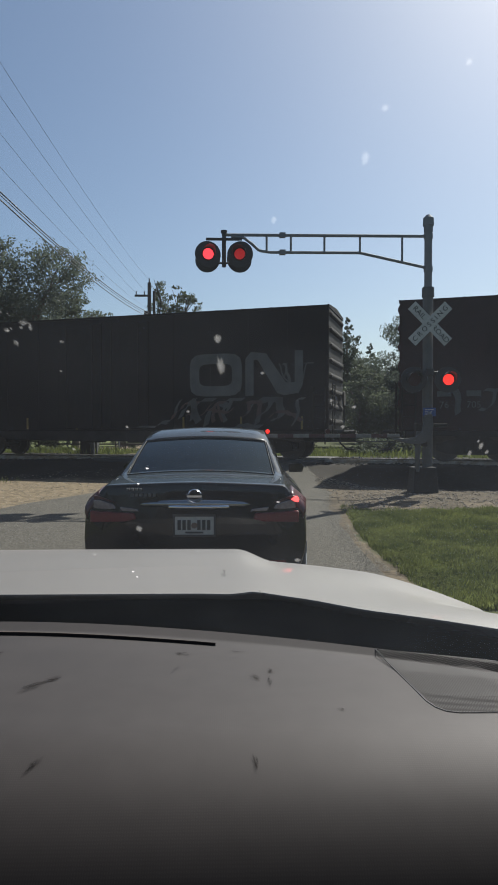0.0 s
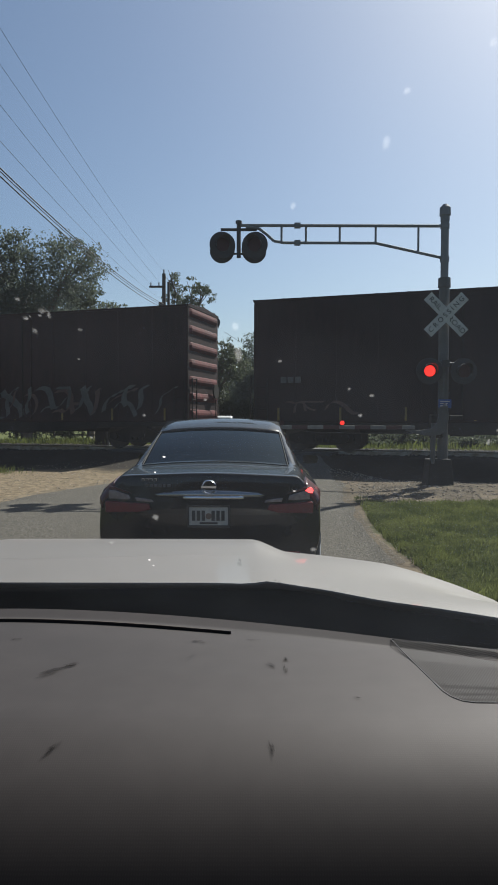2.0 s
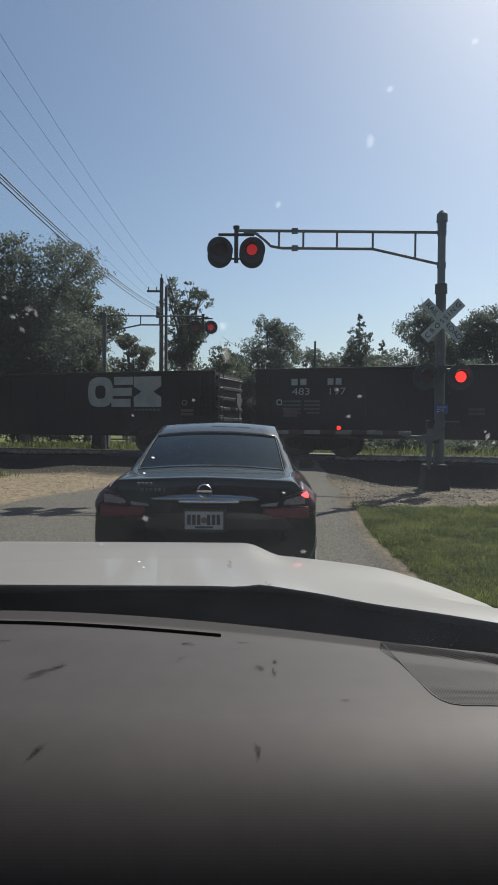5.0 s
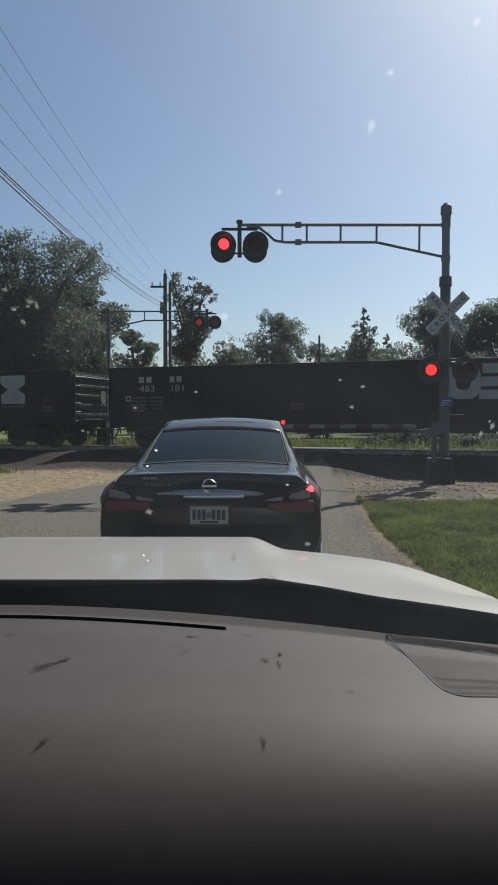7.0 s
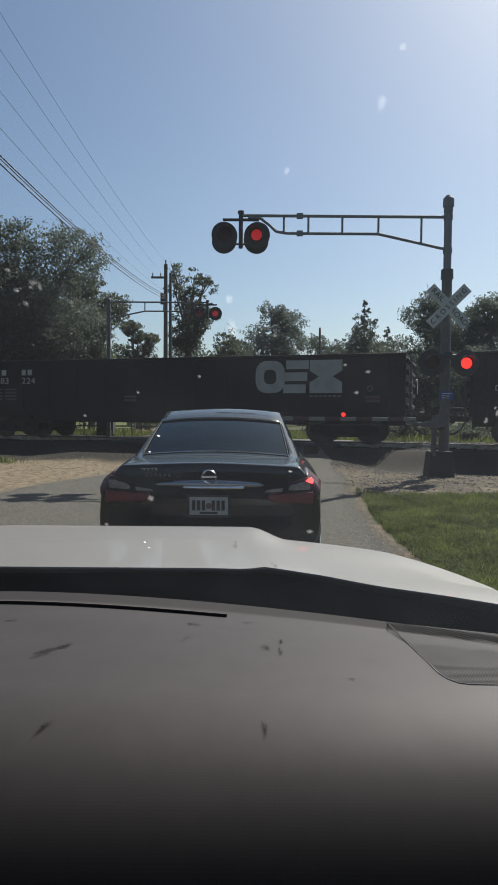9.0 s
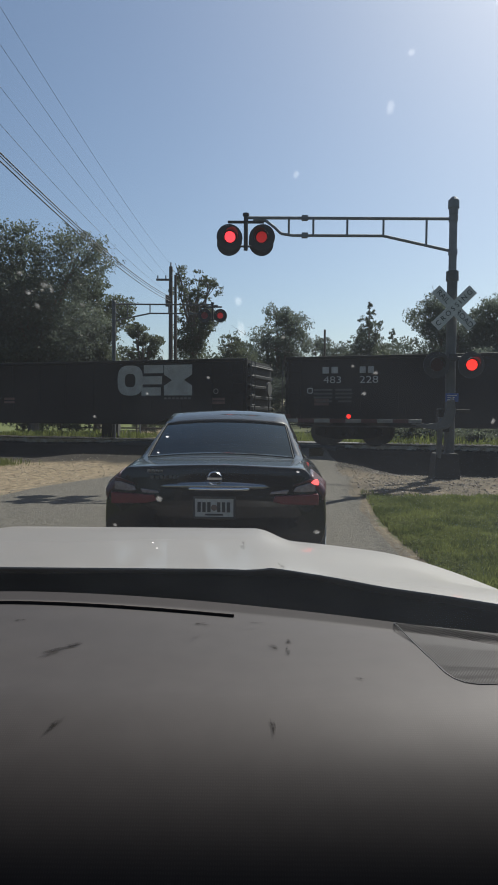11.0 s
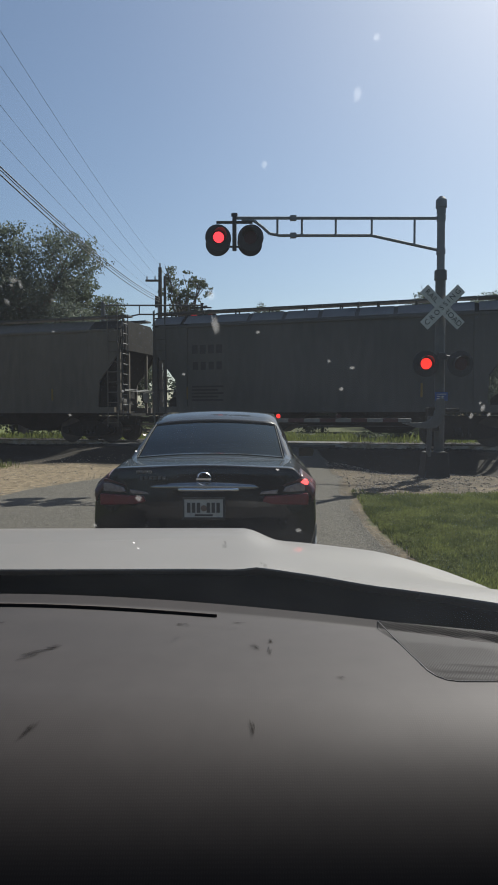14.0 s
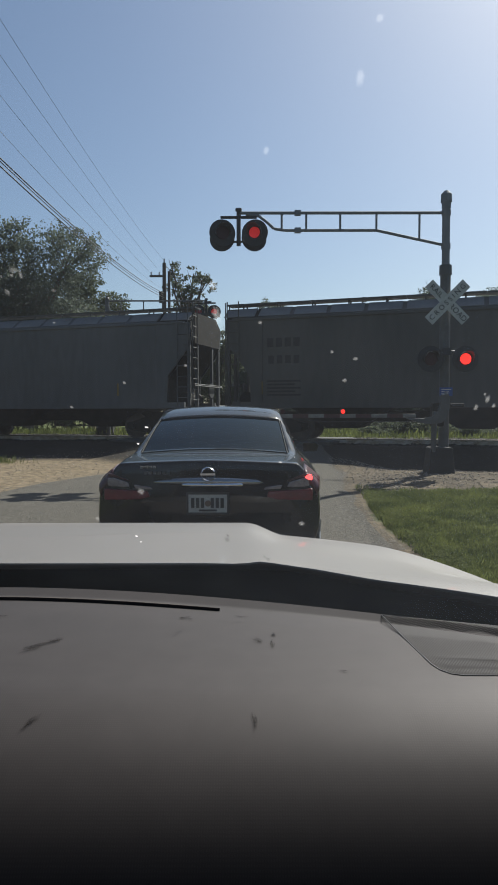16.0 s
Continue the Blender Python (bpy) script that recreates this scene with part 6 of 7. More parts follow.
def build_own_car():
    car = thing("own_car", "pale pearl-white car seen from inside, with a grey vinyl dashboard", "car", m=pose(0, 0, 0))
    # bonnet
    bm = B()
    xs = rng(CX - 1.08, CX + 1.08, 80)
    fr = rng(0, 1, 40)
    rows = []
    for f in fr:
        row = []
        for x in xs:
            y0 = hood_back(x)
            y1 = 2.26 - 0.42 * (abs(x - CX) / 1.08) ** 2.6
            y = y0 + (y1 - y0) * f
            row.append(bm.verts.new((x, y, hood_z(x, y))))
        rows.append(row)
    nose = [bm.verts.new((v.co.x, v.co.y + 0.06, v.co.z - 0.12)) for v in rows[-1]]
    rows.append(nose)
    rows.append([bm.verts.new((v.co.x, v.co.y + 0.04, v.co.z - 0.25)) for v in nose])
    for a, b in zip(rows, rows[1:]):
        for i in range(len(xs) - 1):
            bm.faces.new((a[i], a[i + 1], b[i + 1], b[i]))
    hood = part("hood", bm, "hood", car, "pale pearl-white bonnet with a raised middle", smooth=True)
    md = hood.modifiers.new("thick", "SOLIDIFY")
    md.thickness, md.offset = 0.004, -1
    hood.modifiers.new("edge", "EDGE_SPLIT").split_angle = radians(40)
    # washer jets and the dark cowl below the glass
    bm = grid_patch(B(), lambda u, v: Vector((CX + u * 1.04, dash_line(CX + u * 1.04) + 0.02 + v * (hood_back(CX + u * 1.04) + 0.06 - dash_line(CX + u * 1.04)), 1.165 - 0.13 * math.sin(math.pi * min(1, v * 1.05)) ** 0.7 - 0.03 * v - 0.05 * max(0, u - 0.3) * v)), rng(-1, 1, 40), rng(0, 1, 8))
    part("cowl", bm, "cowl", car, smooth=True).modifiers.new("thick", "SOLIDIFY").thickness = -0.01
    for k, (x0, x1, yy) in enumerate(((-1.0, -0.28, 1.27), (-0.25, 0.50, 1.25))):
        bm = B()
        pts = [Vector((x0 + (x1 - x0) * t, yy + 0.02 - 0.1 * max(0, x0 + (x1 - x0) * t + 0.1) ** 2, 1.040 + 0.010 * math.sin(math.pi * t))) for t in rng(0, 1, 12)]
        tube(bm, pts, 0.008, 6)
        tube(bm, [p + Vector((0, -0.015, -0.008)) for p in pts], 0.005, 5)
        part("wiper", bm, "cowl", car, "black wiper blade resting below the glass")
    # dashboard: one skin with a ledge, a defroster slot and a speaker grille
    bm = B()
    xs = rng(CX - 0.98, CX + 0.98, 80)
    rows = []
    profile = [DASH[0]]
    for (y1, d1), (y0, d0) in zip(DASH, DASH[1:]):
        k = 4 if y0 >= 0.72 else 1
        profile += [(y1 + (y0 - y1) * i / k, d1 + (d0 - d1) * i / k) for i in range(1, k + 1)]
    for f, dz in profile:
        row = []
        for x in xs:
            y = f if f < 0.72 else 0.72 + (f - 0.72) / 0.28 * (dash_line(x) - 0.72)
            side = 0.02 * max(0, abs(x - CX) - 0.85) ** 1.5
            row.append(bm.verts.new((x, y, DASH_Z + dz - side)))
        rows.append(row)
    for a, b in zip(rows, rows[1:]):
        for i in range(len(xs) - 1):
            bm.faces.new((a[i], a[i + 1], b[i + 1], b[i]))
    dash = part("dashboard", bm, "dash", car, "grey-brown grained vinyl dashboard with smudges", smooth=True)
    md = dash.modifiers.new("soft", "SUBSURF")
    md.levels = md.render_levels = 2
    # defroster slot
    bm = B()
    pts = rng(-0.98, -0.035, 24)
    for w, z in ((0.0017, 0.0030),):
        va, vb = [], []
        for x in pts:
            y = dash_line(x) - 0.052
            t = 0.25 + 0.75 * min(1, (-0.045 - x) / 0.06)
            va.append((x, y - w * t, DASH_Z + z - 0.004))
            vb.append((x, y + w * t, DASH_Z + z - 0.004))
        loft(bm, [[p, q, (q[0], q[1], q[2] - 0.01), (p[0], p[1], p[2] - 0.01)] for p, q in zip(va, vb)])
    part("defroster_slot", bm, "slot", dash)
    # glass and what has dried on it
    bm = grid_patch(B(), glass_pt, rng(-1, 1, 24), rng(0, 1, 20))
    ws = part("windshield", bm, "windscreen", car, "dusty, sun-hazed windscreen with dried white splashes", smooth=True)
    ws.visible_shadow = False
    # cabin round the camera: roof, pillars, doors, back, floor and seats
    bm = B()
    loft(bm, [[(CX - 0.80, y, z), (CX - 0.3, y + dy, z + 0.05), (CX + 0.3, y + dy, z + 0.05), (CX + 0.80, y, z)] + [(CX + 0.80, y, z + 0.03), (CX + 0.3, y + dy, z + 0.08), (CX - 0.3, y + dy, z + 0.08), (CX - 0.80, y, z + 0.03)] for y, z, dy in ((0.16, 1.79, 0.12), (-0.6, 1.85, 0), (-1.6, 1.83, 0), (-2.3, 1.72, 0))])
    part("roof", bm, "cabin", car)
    for s in (-1, 1):
        bm = B()
        rod(bm, glass_pt(s, 0) + Vector((s * 0.03, 0, -0.05)), glass_pt(s, 1) + Vector((s * 0.03, 0, 0)), 0.05, 0.045, seg=8)
        part("front_pillar", bm, "cabin", car)
        bm = B()
        x0, x1 = sorted((CX + s * 0.98, CX + s * 1.06))
        box(bm, x0, x1, -2.3, 1.05, 0.35, 1.14)
        part("door", bm, "hood", car, bevel=0.02)
        bm = grid_patch(B(), lambda u, v: Vector((CX + s * (1.0 - 0.19 * v), 0.72 - 2.95 * u - 0.75 * v * (1 - u), 1.12 + 0.70 * v)), rng(0, 1, 6), rng(0, 1, 3))
        part("side_window", bm, "tint", car, "tinted side window")
        for y in (-0.55, -1.5):
            bm = B()
            rod(bm, (CX + s * 1.0, y, 1.1), (CX + s * 0.80, y, 1.83), 0.05, seg=8)
            part("side_pillar", bm, "cabin", car)
        bm = B()
        x0, x1 = sorted((CX + s * 0.92, CX + s * 1.1))
        poly2 = [(1.0, 0.45), (1.0, 1.08), (1.5, 1.06), (1.95, 0.98), (2.25, 0.8), (2.3, 0.45)]
        loft(bm, [[(xx, y, z) for y, z in poly2] for xx in (x0, x1)])
        part("fender", bm, "hood", car, bevel=0.03)
        for y in (1.55, -1.35):
            car_wheel(car, CX + s * 0.96, y, 0.36)
    bm = B()
    box(bm, CX - 1.04, CX + 1.04, -2.4, -2.3, 0.35, 1.76)
    part("tailgate", bm, "hood", car, bevel=0.02)
    bm = B()
    box(bm, CX - 1.04, CX + 1.04, -2.35, 1.9, 0.28, 0.36)
    part("floor_pan", bm, "cowl", car)
    bm = B()
    box(bm, CX - 0.98, CX + 0.98, 2.24, 2.36, 0.30, 0.86)
    part("bumper", bm, "hood", car, bevel=0.04)
    for x in (CX - 0.45, CX + 0.45):
        bm = B()
        box(bm, x - 0.25, x + 0.25, -0.75, -0.6, 0.5, 1.2)
        box(bm, x - 0.25, x + 0.25, -0.6, -0.1, 0.45, 0.6)
        part("seat", bm, "cabin", car, bevel=0.05)
    return car, dash, ws


# ---- motion ----
HALF = 0.685
FIRST = 0.05


def lit_rows(state, glow_at, dark_at):
    """Rows that bring a bulb forward while it burns and take it back into its housing."""
    rows, last = [], None
    t = 0.0
    while t <= 16.001:
        on = state(t)
        if last is None:
            rows.append((0.0, glow_at if on else dark_at))
        elif on != last:
            rows.append((t - 1 / 30, glow_at if last else dark_at))
            rows.append((t, glow_at if on else dark_at))
        last = on
        t = round(t * 30 + 1) / 30
    rows.append((16.0, glow_at if last else dark_at))
    out = [rows[0]]
    for r in rows[1:]:
        if r[0] - out[-1][0] > 0.02:
            out.append(r)
    return out


def left_on(t):
    return t >= FIRST and ((t - FIRST) % (2 * HALF)) < HALF


def arm_left(t):
    return t < 0.55 or (6.5 < t < 14.9 and (t - FIRST + 0.15) % (2 * HALF) < 0.70)


def motions():
    for car, s0 in CARS:
        walk(car, [(t, TRACK @ pose(s0 - SPEED * t, 0, 0)) for t in (0.0, 8.0, 16.0)])
    # the wheels roll without slip
    n = 16 * 20
    for w in WHEELS:
        at = w.matrix_basis.translation.copy()
        walk(w, [(16.0 * i / n, Matrix.Translation(at) @ Matrix.Rotation(-SPEED / WHEEL_R * 16.0 * i / n, 4, "Y")) for i in range(n + 1)])
    for bulb, on in BULBS:
        gate = on.startswith("gate")
        base = bulb.matrix_basis.copy()
        fore = base @ pose(0, -0.150 if gate else -0.045, 0)
        back = base @ pose(0, -0.09 if gate else 0.05, 0)
        key = on.replace("gate_", "").replace("far_", "")
        state = {"left": left_on, "right": lambda t: not left_on(t), "arm_left": arm_left, "arm_right": lambda t: not left_on(t)}[key]
        if gate:
            early = lambda t: t < 0.3 or (left_on(t) and (t - FIRST) % (2 * HALF) < 0.57)
            state = {"left": early, "right": lambda t: not early(t)}[key]
        walk(bulb, lit_rows(state, fore, back))


# ---- small things ----
SPLASH = [(0.575, 0.800, 0.0025, 0.0046),
          (0.585, 0.830, 0.0023, 0.0023),
          (0.635, 0.850, 0.0019, 0.0022),
          (0.505, 0.760, 0.0020, 0.0032),
          (0.445, 0.610, 0.0037, 0.0116),
          (0.445, 0.645, 0.0035, 0.0050),
          (0.580, 0.520, 0.0023, 0.0028),
          (0.565, 0.560, 0.0016, 0.0022),
          (0.400, 0.545, 0.0017, 0.0023),
          (0.722, 0.478, 0.0018, 0.0048),
          (0.731, 0.490, 0.0022, 0.0052),
          (0.739, 0.480, 0.0016, 0.0035),
          (0.727, 0.497, 0.0012, 0.0024),
          (0.590, 0.550, 0.0022, 0.0022),
          (0.490, 0.600, 0.0021, 0.0021),
          (0.320, 0.520, 0.0018, 0.0024),
          (0.240, 0.480, 0.0019, 0.0026),
          (0.295, 0.310, 0.0040, 0.0075),
          (0.530, 0.245, 0.0035, 0.0055),
          (0.210, 0.240, 0.0030, 0.0050),
          (0.625, 0.900, 0.0022, 0.0050)]


def blob(bm, fn, rx, ry, seed, n=14):
    """An irregular spot with ragged rays that fades to its edge, laid on a surface by fn(dx, dy)."""
    fade = bm.verts.layers.float.get("fade") or bm.verts.layers.float.new("fade")
    rnd = random.Random(seed)
    c = bm.verts.new(fn(0, 0))
    c[fade] = 1.0
    mid, ring = [], []
    for i in range(n):
        a = i * math.tau / n
        k = rnd.uniform(0.72, 1.15)
        mid.append(bm.verts.new(fn(rx * 0.5 * k * math.cos(a), ry * 0.5 * k * math.sin(a))))
        mid[-1][fade] = 0.85
        ring.append(bm.verts.new(fn(rx * k * math.cos(a), ry * k * math.sin(a))))
        ring[-1][fade] = 0.0
    for i in range(n):
        j = (i + 1) % n
        bm.faces.new((c, mid[i], mid[j]))
        bm.faces.new((mid[i], ring[i], ring[j], mid[j]))


# sun glints off sedan and bonnet, painted as pale dots on the glass
GLINTS = [(0.2643, 0.1944), (0.2689, 0.1787), (0.3311, 0.4441), (0.3127, 0.4126), (0.5035, 0.3791)]


def build_splashes():
    for i, (u, w) in enumerate(GLINTS):
        bm = B()
        blob(bm, lambda dx, dy: glass_pt(u + dx / 0.87, w + dy / 1.05) + Vector((0, -0.0015, -0.0015)), 0.0024, 0.0024, 900 + i, 12)
        part("droplet", bm, "drop", SCREEN, "tiny pale dot on the glass, standing for a sun glint")
    # a spatter of small pale flecks
    rnd = random.Random(71)
    for i in range(16):
        u, w, r = rnd.gauss(0.240, 0.014), rnd.gauss(0.660, 0.016), rnd.uniform(0.0012, 0.0042)
        bm = B()
        blob(bm, lambda dx, dy: glass_pt(u + dx / 0.87, w + dy / 1.05) + Vector((0, -0.0015, -0.0015)), r, r * rnd.uniform(0.6, 1.8), 700 + i, 16)
        part("splash", bm, "speck_soft", SCREEN, "dried white splash on the glass")
    # grey smears that show against the bonnet
    for i, (u, w, rx, ry) in enumerate(((0.4137, 0.1943, 0.005, 0.009), (0.4155, 0.2050, 0.0025, 0.007), (0.4755, 0.1459, 0.004, 0.008), (0.4700, 0.1530, 0.002, 0.005))):
        bm = B()
        blob(bm, lambda dx, dy: glass_pt(u + dx / 0.87, w + dy / 1.05) + Vector((0, -0.0015, -0.0015)), rx, ry, 820 + i, 18)
        part("smear", bm, "smear", SCREEN, "thin grey smear on the glass")
    for i, (u, w, rx, ry) in enumerate(SPLASH):
        bm = B()
        f = 1.25
        blob(bm, lambda dx, dy: glass_pt(u + dx / 0.87, w + dy / 1.05) + Vector((0, -0.0015, -0.0015)), rx * f, ry * f, i * 31, 26)
        part("splash", bm, "speck", SCREEN, "dried white splash on the glass")


def skin(x, y):
    """Height of the dashboard's top."""
    f = y if y < 0.72 else 0.72 + 0.28 * (y - 0.72) / (dash_line(x) - 0.72)
    for (y1, d1), (y0, d0) in zip(DASH, DASH[1:]):
        if y0 <= f <= y1:
            return DASH_Z + d0 + (d1 - d0) * (f - y0) / (y1 - y0)
    return DASH_Z


def build_dash_details():
    # scuffs: a few smeared strokes each
    marks = ((-0.35, 0.955, 0.012, 0.005, 0), (-0.078, 0.945, 0.011, 0.010, 20), (0.004, 0.962, 0.012, 0.004, 5), (0.017, 0.845, 0.006, 0.016, -25), (0.041, 0.872, 0.006, 0.014, 8), (0.039, 0.835, 0.003, 0.024, 6),
             (-0.245, 0.835, 0.009, 0.036, 48), (-0.235, 0.845, 0.010, 0.012, 40), (0.014, 0.662, 0.0035, 0.013, -10), (-0.21, 0.66, 0.005, 0.015, 35), (0.12, 0.75, 0.006, 0.004, 0))
    for i, (x, y, rx, ry, a) in enumerate(marks):
        c, s = math.cos(radians(a)), math.sin(radians(a))
        bm = B()
        for k in range(4):
            rnd = random.Random(200 + i * 5 + k)
            ox, oy = rnd.gauss(0, rx * 0.5), rnd.gauss(0, ry * 0.35)

            def lay(dx, dy):
                px, py = x + (dx + ox) * c + (dy + oy) * s, y - (dx + ox) * s + (dy + oy) * c
                return Vector((px, py, skin(px, py) + 0.0012 + 0.0002 * k))

            blob(bm, lay, rx * (0.8, 0.5, 0.4, 0.35)[k], ry * (0.75, 0.5, 0.45, 0.5)[k], 300 + i * 3 + k)
        part("smudge", bm, "dash_dark", DASHBOARD, "dark scuff on the vinyl")
    # speaker grille: dark sunk panel, rim and rows of small holes
    pts = [(0.201, 0.964), (0.2095, 0.862), (0.2165, 0.786), (0.2195, 0.769), (0.2255, 0.754), (0.235, 0.744), (0.248, 0.740), (0.30, 0.739), (0.50, 0.732), (0.50, 0.83), (0.345, 0.912)]
    def span(y):
        xs = []
        for (x0, y0), (x1, y1) in zip(pts, pts[1:] + pts[:1]):
            if (y0 > y) != (y1 > y):
                xs.append((x1 - x0) * (y - y0) / (y1 - y0) + x0)
        return min(xs), max(xs)

    rows = []
    bm = B()
    for y in rng(0.7405, 0.962, 40):
        x0, x1 = span(y)
        rows.append([bm.verts.new((x, y, skin(x, y) + 0.0006)) for x in rng(x0, x1, 8)])
    for a, b in zip(rows, rows[1:]):
        for i in range(8):
            bm.faces.new((a[i], a[i + 1], b[i + 1], b[i]))
    grille = part("speaker_grille", bm, "grille", DASHBOARD, "finely perforated grey speaker grille")
    bm = B()
    tube(bm, [Vector((x, y, skin(x, y) + 0.0004)) for x, y in pts + pts[:1]], 0.0007, 6)
    part("grille_rim", bm, "dash_rim", grille)

    def inside(x, y):
        c = False
        for (x0, y0), (x1, y1) in zip(pts, pts[1:] + pts[:1]):
            if (y0 > y) != (y1 > y) and x < (x1 - x0) * (y - y0) / (y1 - y0) + x0:
                c = not c
        return c

    vs, fs = [], []
    p = 0.0034
    for j in range(102):
        for i in range(128):
            x, y = 0.20 + p * (i + 0.5 * (j % 2)), 0.73 + p * 0.87 * j
            if inside(x - 0.003, y) and inside(x + 0.003, y):
                r = 0.00128
                k = len(vs)
                vs.extend((x + r * math.cos(a), y + r * math.sin(a), skin(x, y) + 0.0010) for a in (0.5, 1.55, 2.6, 3.64, 4.69, 5.74))
                fs.append(tuple(range(k, k + 6)))
    me = bpy.data.meshes.new("perforation")
    me.from_pydata(vs, [], fs)
    me.materials.append(M["grille_in"])
    ob = new("perforation", me)
    ob.parent = grille
    ob["kind"] = "stuff"


def build_grass():
    """Blades on the right verge, thick near the camera, and tufts by the far kerb."""
    rnd = random.Random(77)
    vs, fs = [], []

    def blade(x, y, h, broad=1.0):
        z = gz(x, y)
        a = rnd.uniform(0, math.tau)
        lean = rnd.uniform(0.1, 0.6) * h
        w = rnd.uniform(0.0022, 0.0055) * (1 + h * 4) * broad
        dx, dy = math.cos(a), math.sin(a)
        k = len(vs)
        vs.extend(((x - dy * w, y + dx * w, z - 0.01), (x + dy * w, y - dx * w, z - 0.01), (x + dx * lean * 0.4 + dy * w * 0.7, y + dy * lean * 0.4 - dx * w * 0.7, z + h * 0.6), (x + dx * lean, y + dy * lean, z + h)))
        fs.extend(((k, k + 1, k + 2), (k, k + 2, k + 3)))

    n = 0
    while n < 150000:
        y = rnd.uniform(5.5, 13.2)
        x = rnd.uniform(road_right(y) + 0.05, 2.1 + 0.46 * y)
        b = bare(x, y)
        if rnd.random() < b:
            continue
        blade(x, y, rnd.uniform(0.022, 0.075) * (1.1 + 1.1 * noise.noise((x * 2.2, y * 2.2, 4)) + 0.5 * noise.noise((x * 7, y * 7, 1))))
        n += 1
    for _ in range(42000):
        x, y = rnd.uniform(-14, 17), rnd.uniform(20, 46)
        d = off_track(x, y)
        if (3.8 < d < 10.8 or d > 16.2) and not -5.2 < x < 1.9:
            blade(x, y, rnd.uniform(0.06, 0.30) * (1 + 1.1 * noise.noise((x * 0.8, y * 0.8, 9))), 3.0)
    for _ in range(1500):
        blade(rnd.gauss(-7.9, 0.5), rnd.gauss(19.2, 0.3), rnd.uniform(0.08, 0.25))
    # broad-leaved weeds at the road's edge and scattered in the verge
    def weed(x, y, n, spread_, h):
        z = gz(x, y)
        for _ in range(n):
            px, py, a = x + rnd.gauss(0, spread_), y + rnd.gauss(0, spread_), rnd.uniform(0, math.tau)
            pz, l, w = z + rnd.uniform(0.01, h), rnd.uniform(0.018, 0.04), rnd.uniform(0.005, 0.011)
            dx, dy, up = math.cos(a), math.sin(a), rnd.uniform(-0.4, 0.7)
            k = len(vs)
            vs.extend(((px, py, pz), (px + dx * l * 0.5 - dy * w, py + dy * l * 0.5 + dx * w, pz + up * l * 0.4), (px + dx * l, py + dy * l, pz + up * l), (px + dx * l * 0.5 + dy * w, py + dy * l * 0.5 - dx * w, pz + up * l * 0.4)))
            fs.append((k, k + 1, k + 2, k + 3))

    for _ in range(300):
        y = rnd.uniform(6.0, 12.2)
        weed(road_right(y) + 0.16 + abs(rnd.gauss(0, 0.16)), y, 34, 0.045, 0.07)
    for _ in range(330):
        y = rnd.uniform(6.0, 12.0)
        weed(road_right(y) + rnd.uniform(0.3, 4.0), y, 26, 0.04, 0.09)
    me = bpy.data.meshes.new("grass")
    me.from_pydata(vs, [], fs)
    me.materials.append(M["grass"])
    tagged(new("grass", me), "short rough green grass on the verges", "grass", "", "stuff")


def build_stones():
    """Loose stones over the bare ground by the road and along the rail bed."""
    rnd = random.Random(88)
    base = []
    for k in range(6):
        bm = B()
        bmesh.ops.create_icosphere(bm, subdivisions=1, radius=1)
        for v in bm.verts:
            v.co *= rnd.uniform(0.65, 1.15)
        bm.verts.ensure_lookup_table()
        base.append(([v.co.copy() for v in bm.verts], [[v.index for v in f.verts] for f in bm.faces]))
        bm.free()
    vs, fs = [], []

    def stone(x, y, r):
        co, fa = base[rnd.randrange(6)]
        k = len(vs)
        a, sq = rnd.uniform(0, 6.28), rnd.uniform(0.4, 0.8)
        c, s = math.cos(a) * r, math.sin(a) * r
        z = gz(x, y) + r * sq * 0.35
        vs.extend((x + p.x * c - p.y * s, y + p.x * s + p.y * c, z + p.z * r * sq) for p in co)
        fs.extend(tuple(k + i for i in f) for f in fa)

    def lay(name, material, label):
        me = bpy.data.meshes.new(name)
        me.from_pydata(list(vs), [], list(fs))
        me.materials.append(M[material])
        tagged(new(name, me), label, "gravel", "", "stuff")
        vs.clear()
        fs.clear()

    n = 0
    while n < 12000:
        x, y = rnd.uniform(2.2, 10), rnd.uniform(11.8, 20)
        if off_track(x, y) < -4.6 and rnd.random() < bare(x, y) * (0.4 + 0.6 * (noise.noise((x, y, 3)) > -0.1)):
            stone(x, y, 0.006 + 0.026 * rnd.random() ** 4)
            n += 1
    while n < 15500:
        x, y = rnd.uniform(-10, -3.4), rnd.uniform(12, 22)
        if off_track(x, y) < -2.0 and rnd.random() < bare(x, y) and x < -4.6 + 1.3 * sstep(12.3, 17.5, y):
            stone(x, y, 0.005 + 0.020 * rnd.random() ** 3)
            n += 1
    lay("gravel", "stone", "loose brownish gravel stones by the road")
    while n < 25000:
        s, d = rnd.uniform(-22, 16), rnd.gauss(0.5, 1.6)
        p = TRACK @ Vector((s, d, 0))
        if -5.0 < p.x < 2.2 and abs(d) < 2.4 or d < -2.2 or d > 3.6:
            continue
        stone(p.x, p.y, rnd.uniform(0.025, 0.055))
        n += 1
    lay("ballast", "ballast", "dark ballast stones of the rail bed, train shade in their colour")


